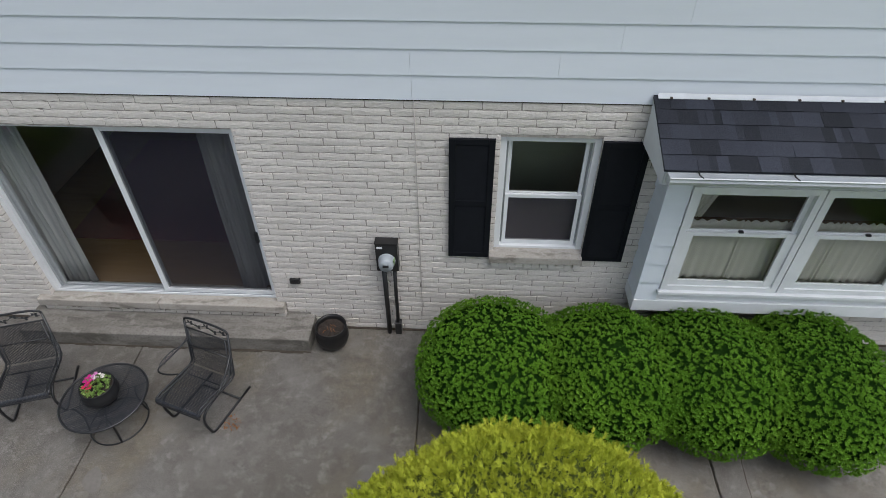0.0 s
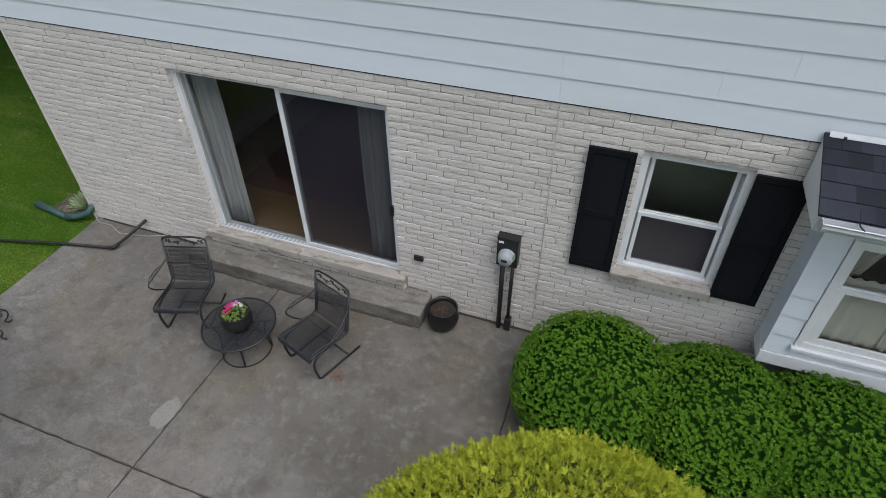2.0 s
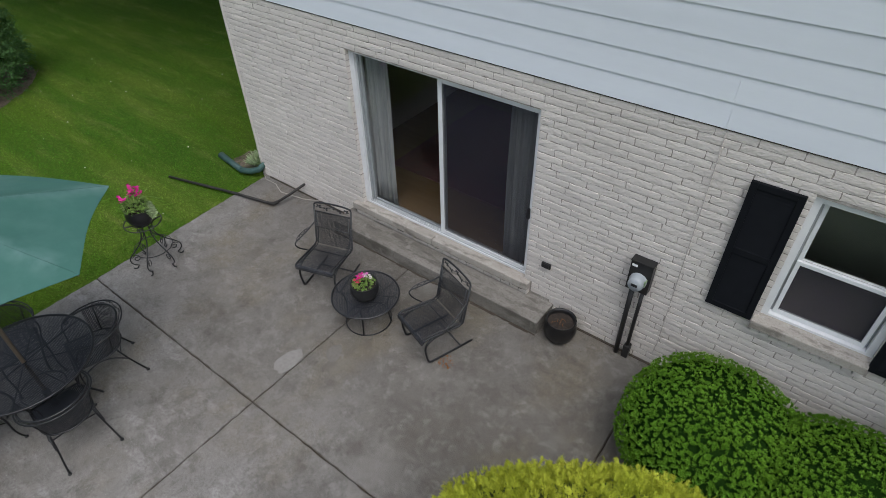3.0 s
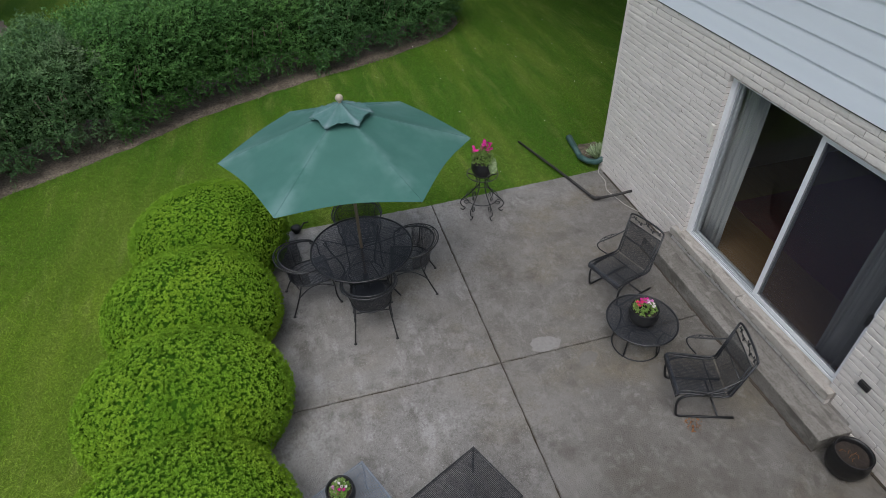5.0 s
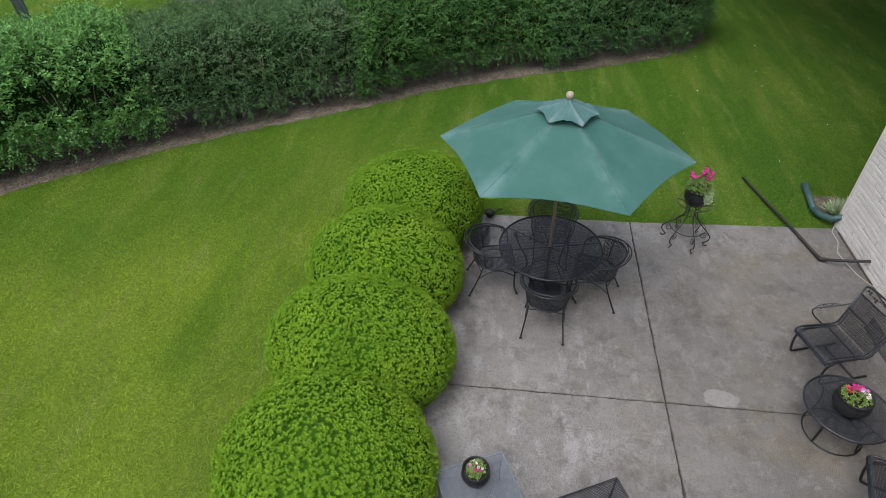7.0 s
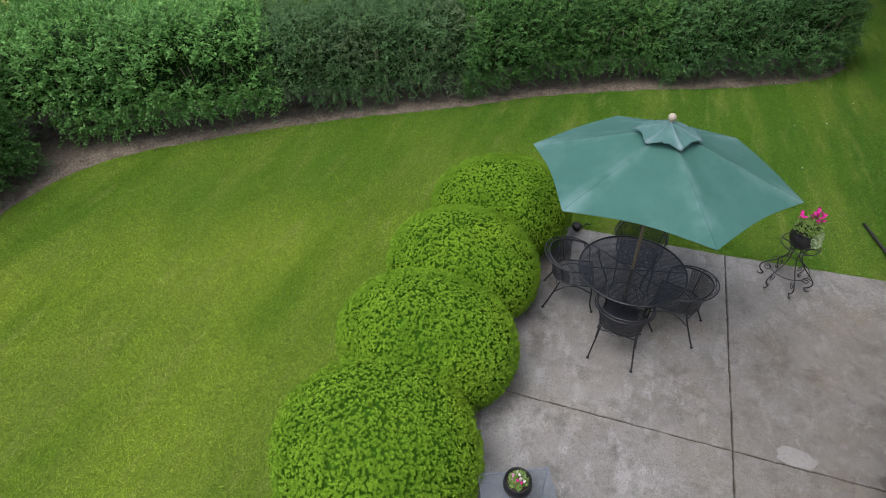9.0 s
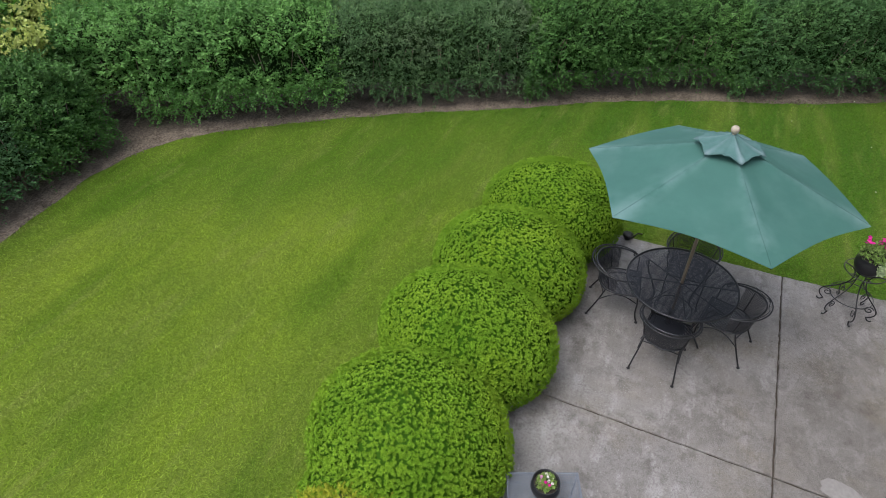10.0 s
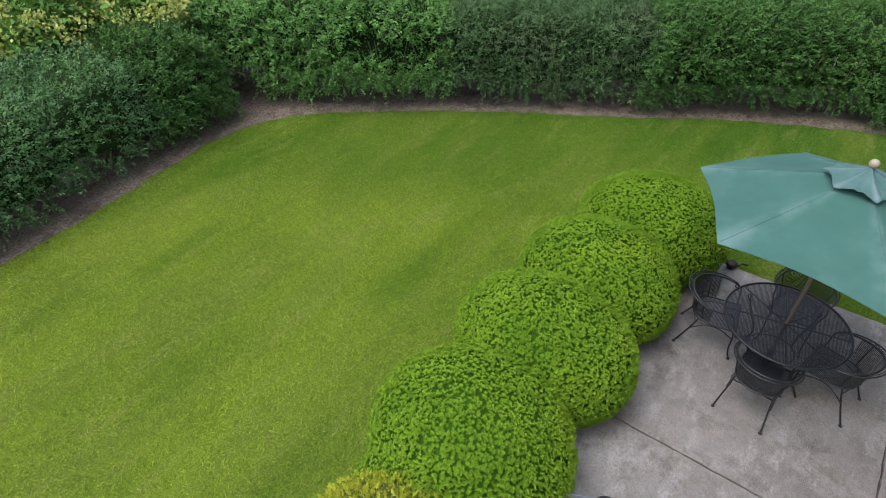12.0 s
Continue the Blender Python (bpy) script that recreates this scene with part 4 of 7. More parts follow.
    box_part("fascia", (RX0 + 0.005, RX1, RY - 0.016, RY + 0.015, 2.55, 2.68), M_GUTTER, b)
    for x in (8.66, 9.36, 10.2, 11.0, 11.8):
        bars("gutter_strap", [[(x + 0.025, RY - 0.098, 2.668), (x, RY - 0.065, 2.680), (x - 0.004, RY - 0.020, 2.694)]], 0.006, M_PLASTIC, g, "dark gutter hanger", sides=5)
    return b


bay_window()


def cafe_curtain(x0, x1, y, z0, z1, seed):
    """Gathered half curtain: folds of uneven width that wander and open downwards, a ruffled heading and a scalloped hem."""
    rng = random.Random(seed)
    edges = [x0]
    while edges[-1] < x1 - 0.02:
        edges.append(min(x1, edges[-1] + rng.uniform(0.030, 0.105)))
    depth = [rng.uniform(0.35, 1.0) for _ in edges]
    sway = [rng.uniform(-0.012, 0.012) for _ in edges]
    rows, vs, fs = 10, [], []
    for j in range(rows + 1):
        f = j / rows
        for k in range(len(edges) - 1):
            for q in range(6):
                t = q / 6
                x = edges[k] + (edges[k + 1] - edges[k]) * t + (sway[k] * (1 - t) + sway[k + 1] * t) * (1 - f) ** 1.3
                a = depth[k] * (0.008 + 0.015 * (1 - f)) * (0.5 - 0.5 * math.cos(2 * math.pi * t))
                lift = (0.014 if j == 0 else 0.010 if j == rows else 0.0) * math.sin(2 * math.pi * (t + 0.3 * depth[k]))
                vs.append((x, y - a + (0.010 if j == rows - 1 else 0.0), z0 + (z1 - z0) * f + lift))
    n = len(vs) // (rows + 1)
    for j in range(rows):
        for k in range(n - 1):
            fs.append((j * n + k, j * n + k + 1, (j + 1) * n + k + 1, (j + 1) * n + k))
    ob = mesh_object("cafe_curtain", vs, fs, M_CURTAIN, None, smooth=True)
    ob.modifiers.new("thick", "SOLIDIFY").thickness = 0.002
    return tagged(ob, "gathered cream cafe curtain in the bay window", "curtain", "curtains in the bay window")


for k, x0 in enumerate((8.93, 10.05, 11.16)):
    cafe_curtain(x0 - 0.02, x0 + 0.98, -0.175, 1.10, 1.84, 5 + k)
drape("swag_curtain", 8.92, 9.05, -0.17, 1.88, 2.25, M_CURTAIN, "pale curtain swag at the bay window", 3, 0.02, slant=0.14)


# ---- wall fittings ----
def electric_meter():
    e = empty("electric_meter", pose(6.145, 0, 1.0))
    tagged(e, "black electric meter box with round grey meter on the brick", "electric meter")
    bm = bmesh.new()
    box(bm, -0.112, 0.112, -0.10, 0.006, 0.0, 0.36, 0.008)
    part("box", bm, M_PLASTIC, e)
    box_part("lid", (-0.116, 0.116, -0.104, 0.004, 0.362, 0.372), M_PLASTIC, e, bevel=0.003)
    vs, fs = lathe([(0.088, 0), (0.088, 0.03), (0.078, 0.04), (0.076, 0.085), (0.066, 0.105), (0.0, 0.108)], 24)
    ob = mesh_object("meter", [(x, -0.10 - z, y + 0.155) for x, y, z in vs], fs, M_DIALWHITE, e, "round pale grey meter", smooth=True)
    box_part("display", (-0.03, 0.03, -0.213, -0.2075, 0.15, 0.18), M_BLACK, ob)
    box_part("seal", (0.070, 0.085, -0.16, -0.10, 0.15, 0.20), M_GREENLABEL, ob, "small green label")
    box_part("sticker", (-0.095, -0.04, -0.1035, -0.1005, 0.305, 0.33), M_TRIM, e, "small white sticker")
    bars("conduit", [[(-0.045, -0.065, 0.0), (-0.045, -0.06, -0.5), (-0.045, -0.06, -1.02)]], 0.026, M_PLASTIC, e, sides=10)
    bars("conduit", [[(0.065, -0.065, 0.0), (0.06, -0.06, -0.4), (0.06, -0.06, -0.80)]], 0.020, M_PLASTIC, e, sides=10)
    box_part("junction", (0.025, 0.095, -0.09, -0.01, -1.0, -0.82), M_PLASTIC, e, bevel=0.008)
    bars("wire", [[(-0.01, -0.05, 0.0), (-0.01, -0.05, -0.04)]], 0.008, M_GREYMETAL, e)
    return e


M_GREENLABEL = material("green_label", (0.16, 0.24, 0.12), (0.20, 0.28, 0.15), 0.5, 8)
electric_meter()
tagged(bars("cable", [[(6.47, -0.010, TOPZ - 0.01), (6.475, -0.010, 1.5), (6.48, -0.010, 0.35), (6.47, -0.03, 0.22), (6.40, -0.045, 0.19), (6.37, -0.03, 0.21)]], 0.0038, M_CABLE, None, sides=5),
       "thin grey cable running down the brick wall", "cable")
bm = bmesh.new()
box(bm, 5.055, 5.165, -0.03, 0.005, 0.70, 0.765, 0.005)
v = tagged(part("vent_box", bm, M_PLASTIC), "small black outlet box on the brick wall", "outlet box")
box_part("flap", (5.065, 5.155, -0.04, -0.031, 0.712, 0.755), M_BLACK, v, bevel=0.003)


def round_pot(name, m, r, h, mat, label, soil=True, category="flower pot"):
    p = empty(name, m)
    tagged(p, label, category)
    vs, fs = lathe([(r * 0.62, 0.0), (r * 0.85, h * 0.18), (r * 1.0, h * 0.5), (r * 0.96, h * 0.78), (r * 0.86, h * 0.92), (r * 0.93, h), (r * 0.86, h), (r * 0.80, h * 0.9), (r * 0.7, h * 0.3), (0.0, h * 0.3)], 28)
    fs.append(tuple(range(28))[::-1])
    mesh_object("bowl", vs, fs, mat, p, smooth=True)
    rng = random.Random(int(r * 1000))
    if soil:
        vs = [(0, 0, h * 0.84)] + [(r * 0.82 * math.cos(a * 0.3491), r * 0.82 * math.sin(a * 0.3491), h * 0.82 + rng.uniform(-.01, .01)) for a in range(18)]
        mesh_object("soil", vs, [(0, 1 + k, 1 + (k + 1) % 18) for k in range(18)], M_POTSOIL, p)
    return p


wall_pot = round_pot("planter", pose(5.485, -0.25, 0), 0.185, 0.30, M_EARTHPOT, "dark round plastic planter with bare dry soil", category="planter")
_rng = random.Random(23)
for _ in range(9):
    a, d, b = _rng.uniform(0, 6.28), _rng.uniform(0.0, 0.09), _rng.uniform(0, 6.28)
    p0 = Vector((d * math.cos(a), d * math.sin(a), 0.252))
    bars("dry_stalk", [[p0, p0 + Vector((0.03 * math.cos(b), 0.03 * math.sin(b), 0.012)), p0 + Vector((0.055 * math.cos(b + 0.4), 0.055 * math.sin(b + 0.4), 0.006))]], 0.0028, M_DRYLEAF if _ % 3 else M_BARK, wall_pot, sides=4)


def debris(name, cx, cy, r, n, seed, mat, label, size=0.012):
    rng = random.Random(seed)
    vs, fs = [], []
    for _ in range(n):
        a, d = rng.uniform(0, 6.28), r * math.sqrt(rng.random())
        x, y, an, s = cx + d * math.cos(a), cy + d * math.sin(a), rng.uniform(0, 6.28), rng.uniform(0.5, 1.3) * size
        b0 = len(vs)
        vs += [(x + s * math.cos(an), y + s * math.sin(an), 0.002), (x - s * math.cos(an) * .8, y - s * math.sin(an) * .8, 0.002),
               (x + s * 0.5 * math.sin(an), y - s * 0.5 * math.cos(an), 0.004 + s * 0.5)]
        fs.append((b0, b0 + 1, b0 + 2))
    return tagged(mesh_object(name, vs, fs, mat), label, "leaf litter", kind="stuff")


debris("leaf_litter", 5.75, -0.42, 0.20, 40, 3, M_SOIL, "few dry leaf crumbs on the concrete")
debris("leaf_litter", 4.66, -1.31, 0.10, 70, 4, M_DRYLEAF, "small heap of orange-brown dry leaves by a chair leg", 0.018)

# black drain pipe from the wall across the patio onto the lawn
dp = empty("drain_pipe")
tagged(dp, "thin black drain pipe lying across the patio edge", "drain pipe")
bars("pipe", [[(0.985, 0.03, 0.185), (0.98, -0.03, 0.18), (0.92, -0.26, 0.115), (0.845, -0.47, 0.055)]], 0.021, M_DRAIN, dp, sides=10)
bars("elbow", [[(0.855, -0.445, 0.062), (0.82, -0.505, 0.045), (0.75, -0.525, 0.04)]], 0.028, M_DRAIN, dp, sides=10)
bars("pipe", [[(0.77, -0.52, 0.04), (0.12, -0.66, 0.036), (-0.55, -0.82, 0.02), (-1.21, -0.965, -0.005)]], [0.021, 0.021, 0.021, 0.019], M_DRAIN, dp, sides=10)
tagged(bars("hose", [[(0.02, -0.03, 0.03), (0.15, -0.10, 0.008), (0.38, -0.10, 0.006), (0.62, -0.20, 0.006), (0.85, -0.16, 0.006), (1.05, -0.12, 0.006), (1.2, -0.06, 0.01), (1.32, -0.02, 0.03)]], 0.007, M_CABLE, None, sides=6), "thin cream cable lying along the wall foot", "cable")
ds = empty("downspout")
tagged(ds, "dark green plastic downspout extension on the lawn", "downspout")
bars("spout", [[(0.03, 0.05, 0.20), (-0.02, -0.07, 0.11), (-0.14, -0.15, 0.07), (-0.33, -0.205, 0.05)]], 0.050, M_GREENPIPE, ds, sides=8)
bars("outlet", [[(-0.31, -0.20, 0.05), (-0.66, -0.145, 0.04), (-1.02, -0.085, 0.028)]], [0.048, 0.050, 0.058], M_GREENPIPE, ds, sides=8)


# ---- plants ----
def fast_mesh(name, verts, tris, mat, parent=None, label=""):
    """A mesh of triangles from arrays."""
    me = bpy.data.meshes.new(name)
    v, f = np.asarray(verts, np.float32), np.asarray(tris, np.int32)
    me.vertices.add(len(v))
    me.vertices.foreach_set("co", v.ravel())
    me.loops.add(f.size)
    me.loops.foreach_set("vertex_index", f.ravel())
    me.polygons.add(len(f))
    me.polygons.foreach_set("loop_start", np.arange(0, f.size, 3, dtype=np.int32))
    me.update(calc_edges=True)
    me.materials.append(mat)
    ob = new(name, me)
    ob.parent = parent
    if label:
        tagged(ob, label)
    return ob


def frames_for(nrm):
    """Two unit vectors across each row of nrm."""
    ref = np.where(np.abs(nrm[:, 2:3]) < 0.9, np.array([[0, 0, 1.0]]), np.array([[1.0, 0, 0]]))
    a = np.cross(nrm, ref)
    a /= np.linalg.norm(a, axis=1, keepdims=True)
    return a, np.cross(nrm, a)


def wobble(p, seed, f=2.0):
    """Smooth lumps in -1..1 from a few waves."""
    r = np.random.RandomState(seed)
    out = np.zeros(len(p))
    for k in range(6):
        d = r.normal(size=3)
        d /= np.linalg.norm(d)
        w = f * r.uniform(0.7, 2.2)
        out += np.sin(p @ d * w + r.uniform(0, 6.28)) / 6 * 1.6
    return out


def dome_points(n, r, h, low, seed):
    """Points and normals over a clipped bush: flattened dome, tucked in towards the ground."""
    rs = np.random.RandomState(seed)
    n = n * 3 // 2
    k = np.arange(n) + 0.5
    z = 1 - k / n * (1 - low)
    a = k * 2.39996 + rs.uniform(-0.35, 0.35, n)
    z = np.clip(z + rs.uniform(-0.012, 0.012, n), low, 1)
    q = np.sqrt(np.maximum(0, 1 - np.abs(z) ** 2.05)) ** 0.97
    nrm = np.stack([q * np.cos(a) / r[0], q * np.sin(a) / r[1], z / h], 1)
    nrm /= np.linalg.norm(nrm, axis=1, keepdims=True)
    p = np.stack([r[0] * q * np.cos(a), r[1] * q * np.sin(a), h * z], 1)
    area = np.sqrt(h * h + (r[0] * r[0] - h * h) * z * z)
    even = rs.uniform(0, 1, n) < area / area.max()
    return p[even], nrm[even], rs


def sprigs(p, nrm, rs, leaves, length, width, spread, droop=0.0):
    """A star of pointed leaves at each point, round the axis nrm. Returns vertices and triangles."""
    n = len(p)
    a, b = frames_for(nrm)
    vs = np.zeros((n, leaves, 3, 3))
    turn = rs.uniform(0, 6.28, n)
    for k in range(leaves):
        th = turn + 6.283 * k / leaves + rs.uniform(-0.3, 0.3, n)
        out = np.cos(th)[:, None] * a + np.sin(th)[:, None] * b
        side = -np.sin(th)[:, None] * a + np.cos(th)[:, None] * b
        s = spread * rs.uniform(0.25, 1.15, n)[:, None]
        d = nrm + s * out
        d /= np.linalg.norm(d, axis=1, keepdims=True)
        d[:, 2] -= droop
        ln = (length * rs.uniform(0.65, 1.2, n))[:, None]
        vs[:, k, 0] = p + side * width * 0.5 + d * ln * 0.25
        vs[:, k, 1] = p - side * width * 0.5 + d * ln * 0.25
        vs[:, k, 2] = p + d * ln + out * ln * 0.1
    v = vs.reshape(-1, 3)
    return v, np.arange(len(v)).reshape(-1, 3)


def sprays(p, nrm, rs, length, width):
    """A flat fan of fine threads at each point: a stem with side threads in one plane."""
    n = len(p)
    a, b = frames_for(nrm)
    th = rs.uniform(0, 6.28, n)[:, None]
    side = np.cos(th) * a + np.sin(th) * b
    flat = np.cross(nrm, side)
    ln = (length * rs.uniform(0.6, 1.25, n))[:, None]
    out = []
    for k, (s0, ang, l) in enumerate(((0.0, 0.0, 1.0), (0.05, 0.80, 0.62), (0.10, -0.80, 0.60), (0.30, 0.85, 0.50), (0.36, -0.80, 0.48), (0.56, 0.75, 0.36), (0.60, -0.80, 0.34))):
        d = nrm * math.cos(ang) + side * math.sin(ang) + flat * rs.normal(scale=0.30, size=(n, 1))
        c = p + nrm * ln * s0
        w = np.cross(d, flat)
        w = w / (np.linalg.norm(w, axis=1, keepdims=True) + 1e-9) * width * (1.2 if k == 0 else 0.9)
        out.append(np.stack([c - w / 2, c + w / 2, c + d * ln * l], 1))
    v = np.stack(out, 1).reshape(-1, 3)
    return v, np.arange(len(v)).reshape(-1, 3)


def core_dome(r, h, low, seed, shrink, lump, f=3.0):
    nu, nv = 40, 18
    vs, fs = [], []
    for j in range(nv + 1):
        z = 1 - (1 - low) * j / nv
        q = math.sqrt(max(0, 1 - abs(z) ** 2.05)) ** 0.97
        for i in range(nu):
            a = 2 * math.pi * i / nu
            vs.append((r[0] * q * math.cos(a), r[1] * q * math.sin(a), h * z))
    vs = np.array(vs) 
    w = wobble(vs, seed, f)[:, None]
    vs = vs * (shrink + lump * w)
    for j in range(nv):
        for i in range(nu):
            fs.append((j * nu + i, (j + 1) * nu + i, (j + 1) * nu + (i + 1) % nu, j * nu + (i + 1) % nu))
    return vs, fs


def clipped_bush(name, x, y, zc, r, h, seed, mat, mat_in, label, group, n=5200, leaves=9, length=0.058, width=0.017, spread=0.9, lump=0.03, gaps=0.06, low=-0.55, category="bush", fan=False, hollow=0.02):
    e = empty(name, pose(x, y, zc))
    tagged(e, label, category, group)
    p, nrm, rs = dome_points(n, r, h, low, seed)
    n = len(p)
    w = wobble(p, seed, 3.0)
    if fan:                                    # sprays grow in threes that stand out of the surface
        p, nrm = np.repeat(p[::3], 3, 0)[:n], np.repeat(nrm[::3], 3, 0)[:n]
        p = p + nrm * np.repeat(rs.uniform(-0.060, 0.025, n // 3 + 1), 3)[:len(p), None] + rs.normal(scale=0.010, size=p.shape)
        n = len(p)
        w = wobble(p, seed, 3.0)
    p = p * (1 + lump * w)[:, None] + nrm * rs.uniform(-0.026, 0.012, n)[:, None]
    sunk = np.clip(wobble(p, seed + 7, 24.0) - 0.55, 0, 1) * gaps     # hollows between the shoots
    p = p - nrm * (sunk * 0.5 + (rs.uniform(0, 1, n) < 0.22) * rs.uniform(0.0, 0.03, n))[:, None]
    keep = (wobble(p, seed + 9, 16.0) + rs.uniform(-0.2, 0.2, n)) < 1.16 - gaps
    p, nrm = p[keep], nrm[keep]
    nn = nrm + np.array([0, 0, 0.40 if fan else 0.22]) + rs.normal(scale=0.60 if fan else 0.22, size=nrm.shape)
    nn /= np.linalg.norm(nn, axis=1, keepdims=True)
    v, t = sprays(p, nn, rs, length, width) if fan else sprigs(p, nn, rs, leaves, length, width, spread)
    # deeper layer that shows in the gaps
    p2, n2, rs2 = dome_points(n // 2, r, h, low, seed + 31)
    p2 = p2 * (1 + lump * wobble(p2, seed, 3.0))[:, None] - n2 * (0.02 + hollow + rs2.uniform(0, 0.02, len(p2)))[:, None]
    v2, t2 = sprays(p2, n2, rs2, length, width) if fan else sprigs(p2, n2, rs2, max(5, leaves - 4), length, width, spread)
    fast_mesh("foliage", np.vstack([v, v2]), np.vstack([t, t2 + len(v)]), mat, e)
    # solid core whose dark colour paints the shade inside the foliage
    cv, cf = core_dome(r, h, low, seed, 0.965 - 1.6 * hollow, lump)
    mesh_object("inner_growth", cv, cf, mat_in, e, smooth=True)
    bars("trunk", [[(0.02 * math.cos(k), 0.02 * math.sin(k), -zc - 0.03), (0.15 * math.cos(k * 1.7), 0.15 * math.sin(k * 1.7), 0.0)] for k in range(4)], 0.028, M_BARK, e)
    return e


YEW = "clipped round yew bush with fresh light green tips"
for k, (x, y, rx, ry, top) in enumerate(((0.70, -6.045, 0.855, 0.970, 1.20), (2.05, -6.21, 0.855, 0.980, 1.19), (3.345, -6.21, 0.835, 1.010, 1.20), (4.70, -6.205, 0.905, 0.990, 1.18), (5.50, -6.26, 0.49, 0.58, 0.88))):
    clipped_bush("yew_bush", x, y, 0.50, (rx, ry, 1), top - 0.50, 20 + k, M_YEW, M_YEW_SHADE, YEW + ("" if k < 4 else ", smaller"), "yew bushes along the patio", n=6100 if k < 4 else 2500, leaves=12, length=0.027, width=0.0092, spread=1.5, gaps=0.10, hollow=0.018)
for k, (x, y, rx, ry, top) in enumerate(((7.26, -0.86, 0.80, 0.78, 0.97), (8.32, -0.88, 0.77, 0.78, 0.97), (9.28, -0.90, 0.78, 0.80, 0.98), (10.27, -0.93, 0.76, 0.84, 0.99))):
    clipped_bush("yew_bush", x, y, 0.46, (rx, ry, 1), top - 0.46, 40 + k, M_YEW_WALL, M_YEW_SHADE_DEEP, "dense clipped green yew bush against the house wall", "yew bushes by the wall", n=3700, leaves=11, length=0.029, width=0.0120, spread=1.25, gaps=0.22, lump=0.04, hollow=0.034)
clipped_bush("golden_bush", 7.33, -3.48, 1.05, (1.44, 1.44, 1), 1.08, 60, M_GOLD, M_GOLD_SHADE, "rounded golden-yellow thread-leaf cypress bush", "golden bushes", n=20000, fan=True, length=0.052, width=0.0094, lump=0.035, gaps=0.16, hollow=0.022)
clipped_bush("golden_bush", 6.05, -6.12, 0.50, (0.76, 0.74, 1), 0.51, 61, M_GOLD, M_GOLD_SHADE, "rounded golden-yellow thread-leaf cypress bush", "golden bushes", n=5400, fan=True, length=0.052, width=0.0094, lump=0.035, gaps=0.16, hollow=0.022)
tagged(mesh_object("shrub_bed", [(6.66, -5.6, -0.03), (9.5, -5.6, -0.03), (9.5, -2.97, -0.03), (6.66, -2.97, -0.03)], [(0, 1, 2, 3)], M_SOIL), "bare soil under the golden bush", "garden bed", kind="structure")
tagged(mesh_object("yew_bed", [(-0.4, -6.75, -0.031), (7.2, -7.1, -0.031), (7.2, -5.70, -0.031), (0.0, -5.70, -0.031)], [(0, 1, 2, 3)], M_SOIL), "dark soil under the yew bushes", "garden bed", kind="structure")


def unit(q):
    return q / (np.linalg.norm(q, axis=1, keepdims=True) + 1e-9)


def leaf_quads(base, tip, face, ln, wide=0.30):
    """Folded leaves: root, two shoulders, point."""
    side = unit(np.cross(face, tip))
    up = np.cross(tip, side)
    mid = base + tip * ln * 0.48
    return np.stack([base, mid + side * ln * wide + up * ln * 0.08, base + tip * ln - up * ln * 0.06, mid - side * ln * wide + up * ln * 0.08], 1)


def quad_mesh(quads):
    """Vertices and triangles of folded leaves."""
    v = np.concatenate(quads).reshape(-1, 3)
    i = np.arange(len(v) // 4)[:, None] * 4
    return v, np.vstack([i + np.array([[0, 1, 2]]), i + np.array([[0, 2, 3]])])


